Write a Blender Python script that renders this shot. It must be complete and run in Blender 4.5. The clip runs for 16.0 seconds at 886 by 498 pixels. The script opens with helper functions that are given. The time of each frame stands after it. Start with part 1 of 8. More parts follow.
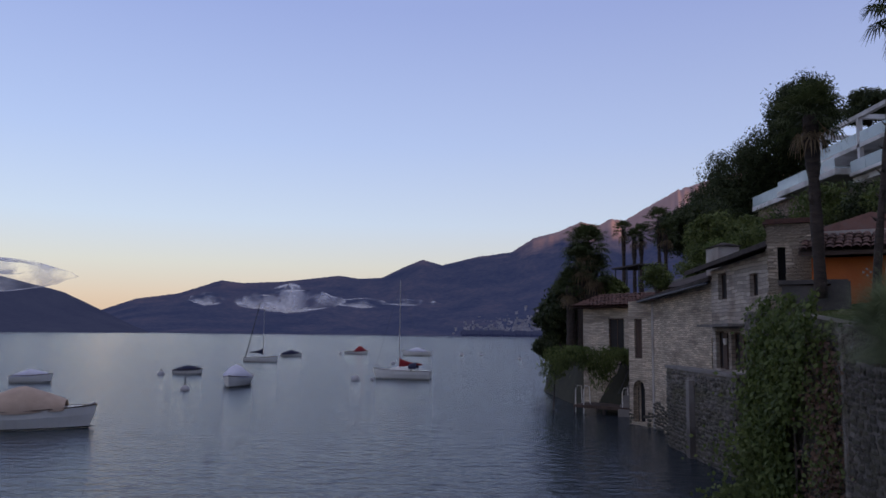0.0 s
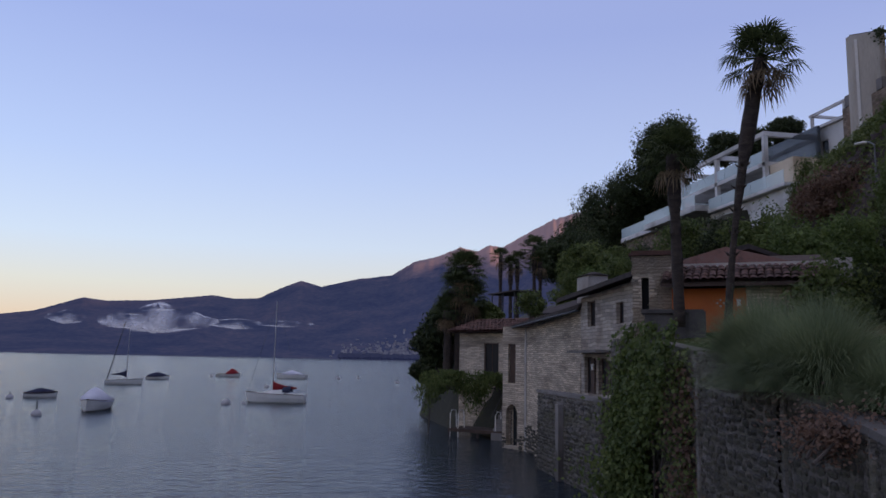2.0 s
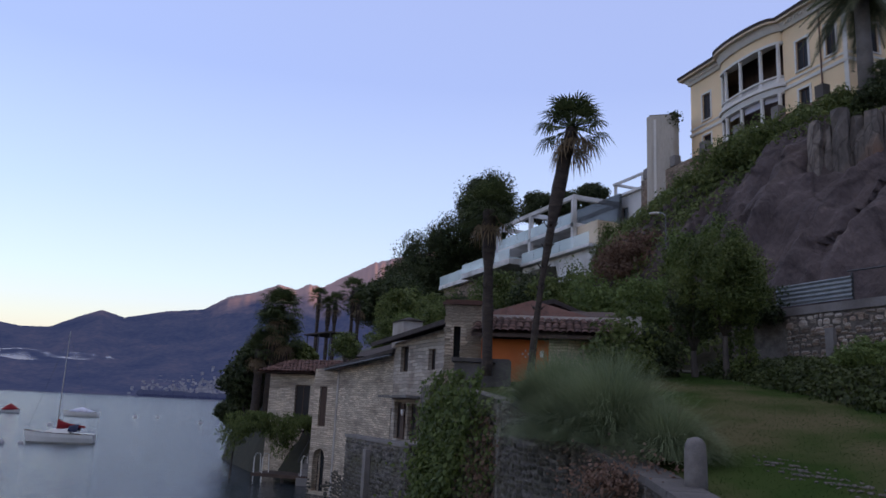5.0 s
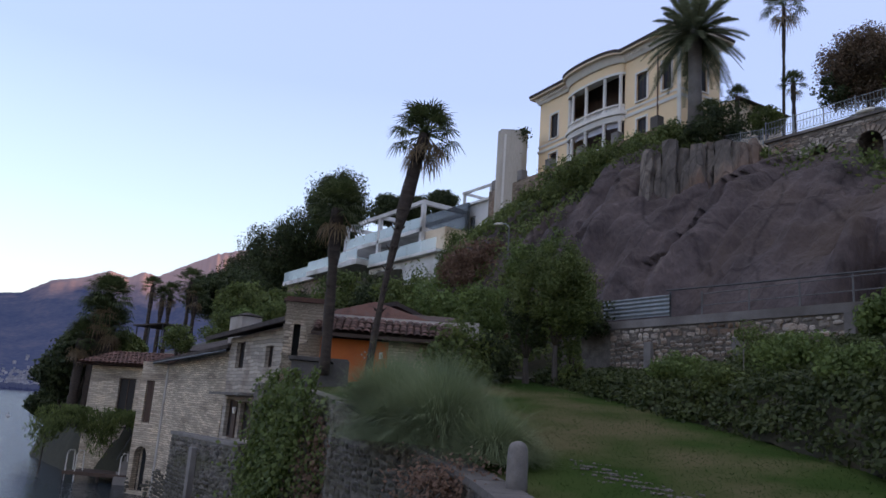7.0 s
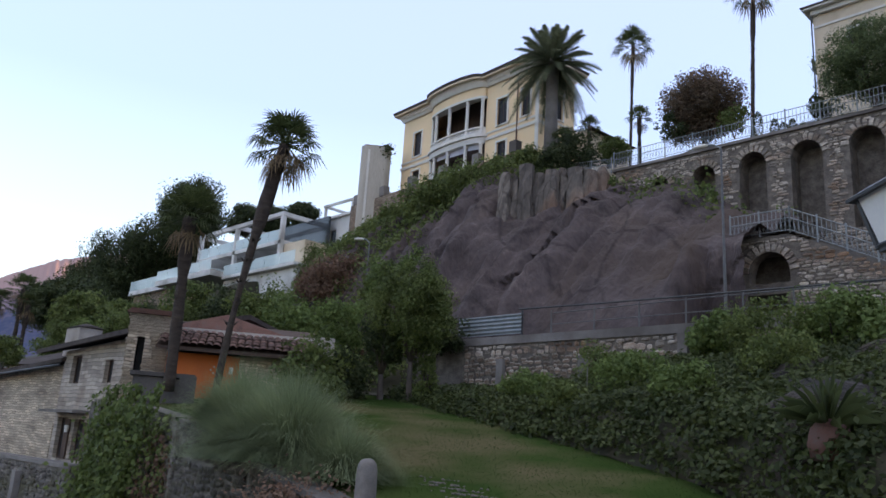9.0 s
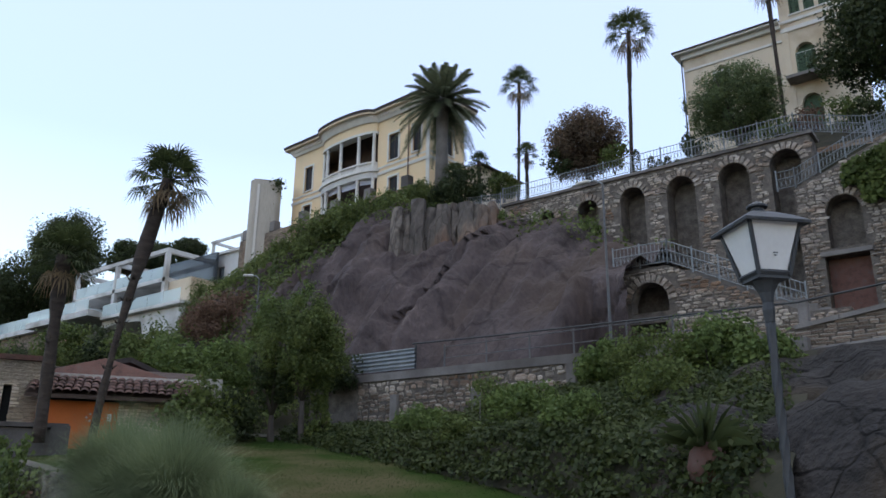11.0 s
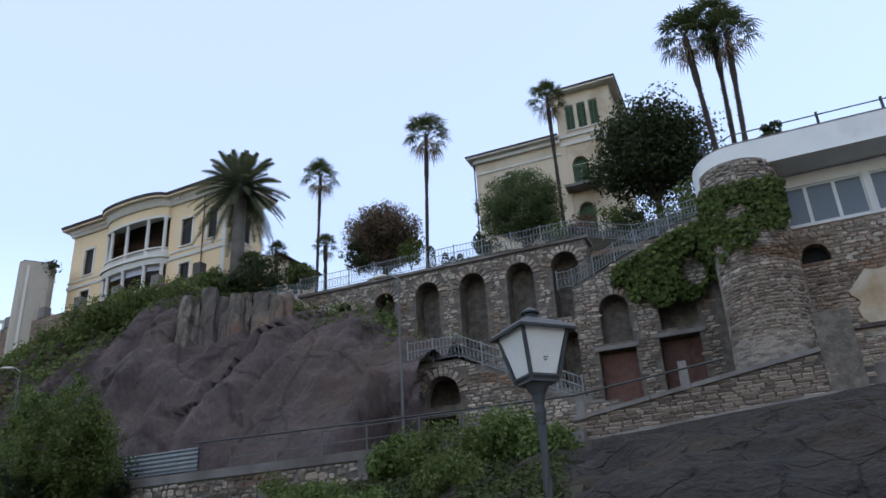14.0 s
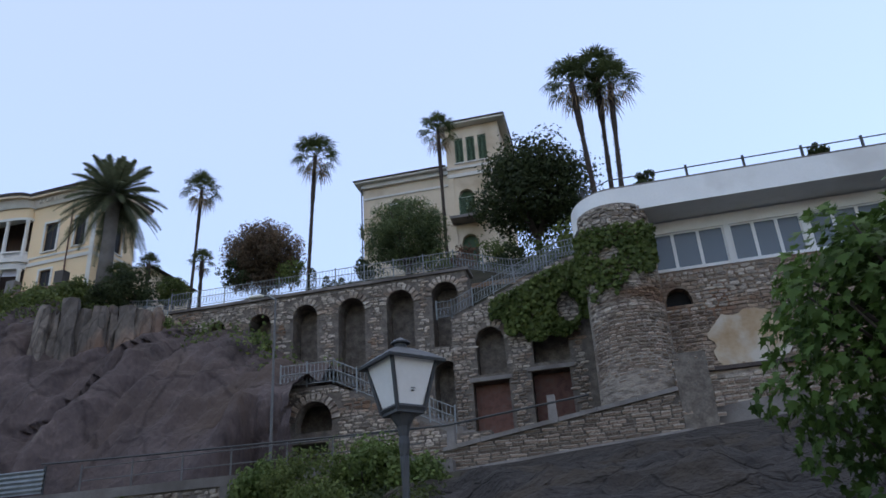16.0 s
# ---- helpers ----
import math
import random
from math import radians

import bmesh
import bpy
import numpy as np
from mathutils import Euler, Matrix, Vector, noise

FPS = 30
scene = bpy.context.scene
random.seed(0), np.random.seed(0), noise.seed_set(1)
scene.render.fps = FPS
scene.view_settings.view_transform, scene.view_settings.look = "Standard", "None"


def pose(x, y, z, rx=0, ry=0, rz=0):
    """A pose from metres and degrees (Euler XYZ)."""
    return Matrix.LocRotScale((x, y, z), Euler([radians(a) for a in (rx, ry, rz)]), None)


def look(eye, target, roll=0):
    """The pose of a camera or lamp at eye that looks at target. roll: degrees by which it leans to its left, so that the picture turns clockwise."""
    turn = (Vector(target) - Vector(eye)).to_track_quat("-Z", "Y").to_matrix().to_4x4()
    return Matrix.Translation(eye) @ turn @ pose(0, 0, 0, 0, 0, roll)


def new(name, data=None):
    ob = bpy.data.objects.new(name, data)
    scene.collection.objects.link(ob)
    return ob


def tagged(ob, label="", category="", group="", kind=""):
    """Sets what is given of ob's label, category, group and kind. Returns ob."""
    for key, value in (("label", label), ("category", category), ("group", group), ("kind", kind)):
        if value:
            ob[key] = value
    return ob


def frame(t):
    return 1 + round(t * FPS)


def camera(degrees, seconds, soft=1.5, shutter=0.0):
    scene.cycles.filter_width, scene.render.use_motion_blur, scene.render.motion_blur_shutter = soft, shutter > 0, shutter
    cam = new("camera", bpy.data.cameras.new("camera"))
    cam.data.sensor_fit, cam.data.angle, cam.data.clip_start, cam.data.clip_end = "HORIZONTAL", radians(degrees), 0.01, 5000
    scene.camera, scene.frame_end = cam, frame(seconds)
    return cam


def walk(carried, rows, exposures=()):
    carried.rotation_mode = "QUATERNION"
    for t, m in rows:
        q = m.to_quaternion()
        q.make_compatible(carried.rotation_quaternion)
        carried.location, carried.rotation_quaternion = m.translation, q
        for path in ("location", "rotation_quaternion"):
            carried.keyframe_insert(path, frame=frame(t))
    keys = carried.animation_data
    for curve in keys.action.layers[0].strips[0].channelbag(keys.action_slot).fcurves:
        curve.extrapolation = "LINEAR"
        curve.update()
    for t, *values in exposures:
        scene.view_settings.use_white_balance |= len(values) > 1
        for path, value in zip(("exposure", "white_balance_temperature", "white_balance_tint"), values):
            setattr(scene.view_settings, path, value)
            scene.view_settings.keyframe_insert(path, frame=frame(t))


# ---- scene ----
cam = camera(59.96, 16.0, soft=1.6)
# seconds, x, y, z, yaw, pitch, roll
ROWS = [
    (0.0, -0.000, 0.000, 5.000, 0.00, 6.33, -0.63),
    (0.5, 0.016, -0.000, 5.004, -2.23, 6.66, -0.83),
    (1.0, 0.031, -0.001, 5.009, -4.42, 7.09, -0.89),
    (1.5, 0.047, -0.003, 5.015, -6.71, 7.58, -1.03),
    (2.0, 0.063, -0.005, 5.022, -9.02, 8.18, -1.15),
    (2.5, 0.078, -0.008, 5.031, -11.26, 8.95, -1.12),
    (3.0, 0.093, -0.011, 5.041, -13.43, 9.74, -1.32),
    (3.5, 0.107, -0.015, 5.049, -15.57, 10.45, -1.51),
    (6.0, 0.189, -0.048, 5.070, -28.27, 12.15, -3.49),
    (6.5, 0.208, -0.058, 5.071, -31.34, 12.25, -3.82),
    (7.0, 0.227, -0.071, 5.074, -34.55, 12.48, -4.04),
    (7.5, 0.244, -0.083, 5.078, -37.52, 12.84, -4.09),
    (8.0, 0.259, -0.095, 5.083, -40.35, 13.26, -4.10),
    (8.5, 0.272, -0.107, 5.089, -42.84, 13.74, -3.89),
    (9.0, 0.283, -0.117, 5.096, -45.06, 14.30, -3.44),
    (11.5, 0.326, -0.168, 5.140, -54.52, 18.04, 0.06),
    (12.0, 0.334, -0.181, 5.153, -56.73, 19.07, 0.59),
    (12.5, 0.343, -0.194, 5.166, -58.96, 20.12, 1.05),
    (13.0, 0.352, -0.210, 5.181, -61.66, 21.41, 1.76),
    (13.5, 0.361, -0.227, 5.195, -64.42, 22.55, 2.51),
    (14.0, 0.368, -0.243, 5.207, -66.96, 23.55, 3.19),
    (14.5, 0.374, -0.259, 5.216, -69.37, 24.34, 3.71),
    (15.0, 0.380, -0.274, 5.222, -71.65, 24.79, 3.86),
    (15.5, 0.385, -0.290, 5.224, -74.00, 24.98, 3.74),
    (16.0, 0.389, -0.305, 5.224, -76.31, 24.96, 3.47),
]
# stops, kelvin, tint of the automatic camera
EXPOSURES = [(0.0, -0.32, 6650, 18), (2.0, -0.2, 6650, 18), (3.5, 0.0, 6650, 16), (6.0, 0.30, 6780, 12), (7.0, 0.50, 6950, 10), (9.0, 0.88, 7200, 6), (12.0, 0.93, 7350, 1), (14.0, 0.82, 7200, 1), (16.0, 0.66, 6850, 3)]
walk(cam, [(t, pose(x, y, z, 90 + pitch, roll, yaw)) for t, x, y, z, yaw, pitch, roll in ROWS], EXPOSURES)

# ---- light: dawn sky, low sun kept off the shore by added hills ----
SUN_AZ, SUN_EL = 140.0, 5.0
world = bpy.data.worlds.new("dawn")
scene.world = world
world.use_nodes = True
wn, wl = world.node_tree.nodes, world.node_tree.links.new
sky = wn.new("ShaderNodeTexSky")
sky.sky_type, sky.sun_disc = "NISHITA", False
sky.sun_elevation, sky.sun_rotation = radians(SUN_EL), radians(SUN_AZ)
sky.air_density, sky.dust_density, sky.ozone_density = 1.0, 0.4, 3.0
# the clear dawn air over the lake: peach along the horizon, pale above it, then blue
sky_dir, sky_axes, sky_band, sky_mix = (wn.new("ShaderNode" + k) for k in ("TexCoord", "SeparateXYZ", "ValToRGB", "Mix"))
wl(sky_dir.outputs["Generated"], sky_axes.inputs[0])
wl(sky_axes.outputs["Z"], sky_band.inputs[0])
# past the blue the unseen zenith is brightened as extra fill light
SKY = [(0.0, (0.62, 0.40, 0.33)), (0.045, (0.72, 0.53, 0.44)), (0.085, (0.72, 0.66, 0.58)), (0.14, (0.63, 0.70, 0.82)), (0.24, (0.50, 0.60, 0.87)), (0.40, (0.37, 0.45, 0.79)), (0.70, (0.38, 0.445, 0.77)), (0.82, (0.64, 0.67, 0.82)), (1.0, (0.86, 0.88, 1.0))]
while len(sky_band.color_ramp.elements) < len(SKY):
    sky_band.color_ramp.elements.new(0.5)
for e, (p, c) in zip(sky_band.color_ramp.elements, SKY):
    e.position, e.color = p, (*c, 1)
sky_mix.data_type = "RGBA"
sky_mix.inputs[0].default_value = 0.9
wl(sky.outputs[0], sky_mix.inputs[6])
wl(sky_band.outputs[0], sky_mix.inputs[7])
wl(sky_mix.outputs[2], wn["Background"].inputs[0])
wn["Background"].inputs[1].default_value = 1.0
sun = new("sun", bpy.data.lights.new("sun", "SUN"))
sun.data.energy, sun.data.angle, sun.data.color = 5.0, radians(0.6), (1.0, 0.62, 0.42)
az, el = radians(SUN_AZ), radians(SUN_EL)
sun.matrix_world = look((0, 0, 0), (-math.sin(az) * math.cos(el), -math.cos(az) * math.cos(el), -math.sin(el)))

# ---- tools ----
RNG = np.random.default_rng(5)


def pol(az, d, z=0.0):
    """A place by bearing from the lake axis (degrees), distance and height."""
    return Vector((d * math.sin(radians(az)), d * math.cos(radians(az)), z))


def up(d, el):
    """Height seen at an elevation angle from the standing point."""
    return 5.0 + d * math.tan(radians(el))


class Shape:
    """Collects vertices and faces for one mesh."""

    def __init__(self):
        self.v, self.f = [], []

    def quad(self, a, b, c, d):
        n = len(self.v)
        self.v += [tuple(a), tuple(b), tuple(c), tuple(d)]
        self.f.append((n, n + 1, n + 2, n + 3))
        return self

    def box(self, x0, y0, z0, x1, y1, z1, m=None):
        n = len(self.v)
        for p in ((x0, y0, z0), (x1, y0, z0), (x1, y1, z0), (x0, y1, z0), (x0, y0, z1), (x1, y0, z1), (x1, y1, z1), (x0, y1, z1)):
            self.v.append(tuple(m @ Vector(p)) if m else p)
        self.f += [tuple(n + i for i in q) for q in ((3, 2, 1, 0), (4, 5, 6, 7), (0, 1, 5, 4), (1, 2, 6, 5), (2, 3, 7, 6), (3, 0, 4, 7))]
        return self

    def tube(self, pts, radii, sides=8, cap=True):
        n0 = len(self.v)
        pts = [Vector(p) for p in pts]
        for i, p in enumerate(pts):
            d = (pts[min(i + 1, len(pts) - 1)] - pts[max(i - 1, 0)]).normalized()
            a = d.cross(Vector((0.31, 0.95, 0.05)) if abs(d.z) > 0.6 else Vector((0, 0, 1))).normalized()
            b = d.cross(a)
            r = radii[i] if hasattr(radii, "__len__") else radii
            for k in range(sides):
                w = 2 * math.pi * k / sides
                self.v.append(tuple(p + (a * math.cos(w) + b * math.sin(w)) * r))
        for i in range(len(pts) - 1):
            for k in range(sides):
                a, b = n0 + i * sides + k, n0 + i * sides + (k + 1) % sides
                self.f.append((a, b, b + sides, a + sides))
        if cap:
            self.f.append(tuple(n0 + k for k in range(sides))[::-1])
            self.f.append(tuple(n0 + (len(pts) - 1) * sides + k for k in range(sides)))
        return self

    def loft(self, rings, closed=True, cap=False):
        n0, m = len(self.v), len(rings[0])
        for r in rings:
            self.v += [tuple(p) for p in r]
        for i in range(len(rings) - 1):
            for k in range(m if closed else m - 1):
                a, b = n0 + i * m + k, n0 + i * m + (k + 1) % m
                self.f.append((a, b, b + m, a + m))
        if cap:
            self.f.append(tuple(n0 + k for k in range(m))[::-1])
            self.f.append(tuple(n0 + (len(rings) - 1) * m + k for k in range(m)))
        return self

    def prism(self, outline, z0, z1):
        return self.loft([[(x, y, z0) for x, y in outline], [(x, y, z1) for x, y in outline]], cap=True)

    def mesh(self, name, mat, smooth=False):
        me = bpy.data.meshes.new(name)
        me.from_pydata(self.v, [], self.f)
        bm = bmesh.new()
        bm.from_mesh(me)
        bmesh.ops.recalc_face_normals(bm, faces=bm.faces)
        bm.to_mesh(me)
        bm.free()
        if smooth:
            me.polygons.foreach_set("use_smooth", [True] * len(me.polygons))
        me.materials.append(mat)
        return me


def raw_mesh(name, verts, faces, mat, smooth=False):
    """A mesh from numpy arrays: verts (n, 3), faces (m, 3 or 4)."""
    me = bpy.data.meshes.new(name)
    verts, faces = np.asarray(verts, dtype=np.float32), np.asarray(faces, dtype=np.int32)
    k = faces.shape[1]
    me.vertices.add(len(verts))
    me.vertices.foreach_set("co", verts.ravel())
    me.loops.add(faces.size)
    me.loops.foreach_set("vertex_index", faces.ravel())
    me.polygons.add(len(faces))
    me.polygons.foreach_set("loop_start", np.arange(0, faces.size, k, dtype=np.int32))
    if smooth:
        me.polygons.foreach_set("use_smooth", np.ones(len(faces), dtype=bool))
    me.update(calc_edges=True)
    me.validate()
    me.materials.append(mat)
    return me


def part(name, shape, mat, parent, label="", smooth=False):
    ob = new(name, shape.mesh(name, mat, smooth) if isinstance(shape, Shape) else shape)
    ob.parent = parent
    return tagged(ob, label) if label else ob


def thing(name, label, category, at=(0, 0, 0), rz=0.0, group="", kind="", data=None):
    ob = new(name, data)
    ob.location = at
    ob.rotation_euler[2] = radians(rz)
    return tagged(ob, label, category, group, kind)


def solid(name, shape, mat, label, category, kind="", group="", smooth=False, at=(0, 0, 0), rz=0.0):
    """A thing or piece of the setting that is one mesh."""
    return thing(name, label, category, at, rz, group, kind, shape.mesh(name, mat, smooth) if isinstance(shape, Shape) else shape)


def frac(x, y, z=0.0, scale=1.0, octaves=4):
    return noise.fractal(Vector((x * scale, y * scale, z * scale)), 0.9, 2.1, octaves)


# ---- materials ----
def material(name, colours, scale=4.0, rough=0.85, bump=0.3, metal=0.0, detail=8.0, fine=30.0, spread=(0.3, 0.7), random_tint=0.0, stretch=(1, 1, 1), stain=None, stain_scale=0.4, bump_dist=0.05, spec=0.3):
    """Two noises (coarse and fine) run through a ramp of colours, with bump; stain lays large patches on top."""
    m = bpy.data.materials.new(name)
    m.use_nodes = True
    nt = m.node_tree
    n, ln = nt.nodes, nt.links.new
    b = n["Principled BSDF"]
    b.inputs["Roughness"].default_value, b.inputs["Metallic"].default_value = rough, metal
    b.inputs["Specular IOR Level"].default_value = spec
    tc, mp = n.new("ShaderNodeTexCoord"), n.new("ShaderNodeMapping")
    mp.inputs["Scale"].default_value = stretch
    ln(tc.outputs["Object"], mp.inputs[0])
    a, c = n.new("ShaderNodeTexNoise"), n.new("ShaderNodeTexNoise")
    a.inputs["Scale"].default_value, a.inputs["Detail"].default_value = scale, detail
    c.inputs["Scale"].default_value, c.inputs["Detail"].default_value = fine, 4.0
    ln(mp.outputs[0], a.inputs["Vector"])
    ln(mp.outputs[0], c.inputs["Vector"])
    mix = n.new("ShaderNodeMath")
    mix.operation = "MULTIPLY_ADD"
    mix.inputs[1].default_value = 0.35
    half = n.new("ShaderNodeMath")
    half.operation = "MULTIPLY"
    half.inputs[1].default_value = 0.65
    ln(a.outputs[0], half.inputs[0])
    ln(c.outputs[0], mix.inputs[0])
    ln(half.outputs[0], mix.inputs[2])
    ramp = n.new("ShaderNodeValToRGB")
    el = ramp.color_ramp.elements
    lo, hi = spread
    while len(el) < len(colours):
        el.new(0.5)
    for i, col in enumerate(colours):
        el[i].position = lo + (hi - lo) * i / max(1, len(colours) - 1)
        el[i].color = (*col, 1)
    ln(mix.outputs[0], ramp.inputs[0])
    out = ramp.outputs[0]
    if stain:
        s, sr, mx = n.new("ShaderNodeTexNoise"), n.new("ShaderNodeValToRGB"), n.new("ShaderNodeMix")
        s.inputs["Scale"].default_value, s.inputs["Detail"].default_value = stain_scale, 6.0
        ln(mp.outputs[0], s.inputs["Vector"])
        sr.color_ramp.elements[0].position, sr.color_ramp.elements[1].position = 0.48, 0.66
        ln(s.outputs[0], sr.inputs[0])
        mx.data_type = "RGBA"
        ln(sr.outputs[0], mx.inputs[0])
        ln(out, mx.inputs[6])
        mx.inputs[7].default_value = (*stain, 1)
        out = mx.outputs[2]
    if random_tint:
        info, isl, add, hsv, mr = n.new("ShaderNodeObjectInfo"), n.new("ShaderNodeNewGeometry"), n.new("ShaderNodeMath"), n.new("ShaderNodeHueSaturation"), n.new("ShaderNodeMapRange")
        add.operation = "ADD"
        ln(info.outputs["Random"], add.inputs[0])
        ln(isl.outputs["Random Per Island"], add.inputs[1])
        wrap = n.new("ShaderNodeMath")
        wrap.operation = "FRACT"
        ln(add.outputs[0], wrap.inputs[0])
        ln(wrap.outputs[0], mr.inputs[0])
        mr.inputs[3].default_value, mr.inputs[4].default_value = 1 - random_tint, 1 + random_tint
        ln(mr.outputs[0], hsv.inputs["Value"])
        ln(out, hsv.inputs["Color"])
        out = hsv.outputs[0]
    ln(out, b.inputs["Base Color"])
    if bump:
        bp = n.new("ShaderNodeBump")
        bp.inputs["Strength"].default_value, bp.inputs["Distance"].default_value = bump, bump_dist
        ln(mix.outputs[0], bp.inputs["Height"])
        ln(bp.outputs[0], b.inputs["Normal"])
    return m


def glass(name, tint=(0.75, 0.85, 0.85), alpha=0.4):
    m = bpy.data.materials.new(name)
    m.use_nodes = True
    b = m.node_tree.nodes["Principled BSDF"]
    b.inputs["Base Color"].default_value = (*tint, 1)
    b.inputs["Roughness"].default_value = 0.06
    b.inputs["Alpha"].default_value = alpha
    return m


def foliage(name, dark, light, rough=0.6, hue=0.03):
    """Leaves: each island its own tint, some light let through."""
    m = bpy.data.materials.new(name)
    m.use_nodes = True
    nt = m.node_tree
    n, ln = nt.nodes, nt.links.new
    b = n["Principled BSDF"]
    g, r = n.new("ShaderNodeNewGeometry"), n.new("ShaderNodeValToRGB")
    tc, ns, ad = n.new("ShaderNodeTexCoord"), n.new("ShaderNodeTexNoise"), n.new("ShaderNodeMath")
    ns.inputs["Scale"].default_value = 0.9
    ln(tc.outputs["Object"], ns.inputs["Vector"])
    ad.operation = "MULTIPLY_ADD"
    ad.inputs[1].default_value = 0.55
    ln(g.outputs["Random Per Island"], ad.inputs[0])
    sub = n.new("ShaderNodeMath")
    sub.operation = "MULTIPLY_ADD"
    sub.inputs[1].default_value, sub.inputs[2].default_value = 1.2, -0.4
    ln(ns.outputs[0], sub.inputs[0])
    ln(sub.outputs[0], ad.inputs[2])
    ln(ad.outputs[0], r.inputs[0])
    r.color_ramp.elements[0].color, r.color_ramp.elements[1].color = (*dark, 1), (*light, 1)
    ln(r.outputs[0], b.inputs["Base Color"])
    b.inputs["Roughness"].default_value = rough
    b.inputs["Specular IOR Level"].default_value = 0.25
    tr, mx = n.new("ShaderNodeBsdfTranslucent"), n.new("ShaderNodeMixShader")
    ln(r.outputs[0], tr.inputs[0])
    mx.inputs[0].default_value = 0.38
    ln(b.outputs[0], mx.inputs[1])
    ln(tr.outputs[0], mx.inputs[2])
    ln(mx.outputs[0], n["Material Output"].inputs[0])
    return m


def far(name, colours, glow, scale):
    """Distant slopes: forest colours, with the blue haze of the air put in as faint emission."""
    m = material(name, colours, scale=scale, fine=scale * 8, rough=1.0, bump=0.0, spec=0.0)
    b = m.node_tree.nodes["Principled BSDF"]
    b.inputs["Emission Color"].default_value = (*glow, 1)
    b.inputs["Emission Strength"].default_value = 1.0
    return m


def alpenglow_summit(m, low, high, colour):
    """Above the tree line a ragged edge of dry grass and rock, dawn sun put into its pink."""
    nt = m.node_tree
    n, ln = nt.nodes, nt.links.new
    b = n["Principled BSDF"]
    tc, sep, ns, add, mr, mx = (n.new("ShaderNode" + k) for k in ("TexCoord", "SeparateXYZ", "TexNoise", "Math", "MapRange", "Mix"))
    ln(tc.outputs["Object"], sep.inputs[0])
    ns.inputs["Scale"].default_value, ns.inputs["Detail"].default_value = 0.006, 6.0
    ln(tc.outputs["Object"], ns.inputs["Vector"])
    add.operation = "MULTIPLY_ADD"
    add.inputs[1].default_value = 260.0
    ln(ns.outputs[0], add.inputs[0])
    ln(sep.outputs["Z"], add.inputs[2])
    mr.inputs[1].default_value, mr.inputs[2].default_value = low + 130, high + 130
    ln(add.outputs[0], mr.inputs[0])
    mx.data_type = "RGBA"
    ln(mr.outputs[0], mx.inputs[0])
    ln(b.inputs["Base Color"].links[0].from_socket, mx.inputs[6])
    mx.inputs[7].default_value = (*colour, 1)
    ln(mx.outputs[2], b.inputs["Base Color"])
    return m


def coursed(m, width, height, joint):
    """Lays uneven courses of narrow stones over a wall material: each stone its own tone, with recessed dark joints."""
    nt = m.node_tree
    n, ln = nt.nodes, nt.links.new
    b = n["Principled BSDF"]
    tc, sep, add, com, wob, warp = (n.new("ShaderNode" + k) for k in ("TexCoord", "SeparateXYZ", "Math", "CombineXYZ", "TexNoise", "Mix"))
    ln(tc.outputs["Object"], sep.inputs[0])
    ln(sep.outputs["X"], add.inputs[0])
    ln(sep.outputs["Y"], add.inputs[1])
    ln(add.outputs[0], com.inputs["X"])
    ln(sep.outputs["Z"], com.inputs["Y"])
    wob.inputs["Scale"].default_value, wob.inputs["Detail"].default_value = 1.3, 3.0
    ln(tc.outputs["Object"], wob.inputs["Vector"])
    warp.data_type, warp.blend_type = "RGBA", "LINEAR_LIGHT"
    warp.inputs[0].default_value = 0.09
    ln(com.outputs[0], warp.inputs[6])
    ln(wob.outputs["Color"], warp.inputs[7])
    br = n.new("ShaderNodeTexBrick")
    br.inputs["Scale"].default_value = 1.0
    br.inputs["Brick Width"].default_value, br.inputs["Row Height"].default_value, br.inputs["Mortar Size"].default_value = width, height, joint
    br.inputs["Mortar Smooth"].default_value = 0.6
    br.inputs["Color1"].default_value, br.inputs["Color2"].default_value, br.inputs["Mortar"].default_value = (0.62, 0.60, 0.58, 1), (1.25, 1.2, 1.12, 1), (0.42, 0.40, 0.38, 1)
    ln(warp.outputs[2], br.inputs["Vector"])
    mul = n.new("ShaderNodeMix")
    mul.data_type, mul.blend_type = "RGBA", "MULTIPLY"
    mul.inputs[0].default_value = 0.85
    ln(b.inputs["Base Color"].links[0].from_socket, mul.inputs[6])
    ln(br.outputs["Color"], mul.inputs[7])
    ln(mul.outputs[2], b.inputs["Base Color"])
    bp = n.new("ShaderNodeBump")
    bp.invert = True
    bp.inputs["Strength"].default_value, bp.inputs["Distance"].default_value = 0.9, 0.05
    ln(br.outputs["Fac"], bp.inputs["Height"])
    ln(b.inputs["Normal"].links[0].from_socket, bp.inputs["Normal"])
    ln(bp.outputs[0], b.inputs["Normal"])
    return m


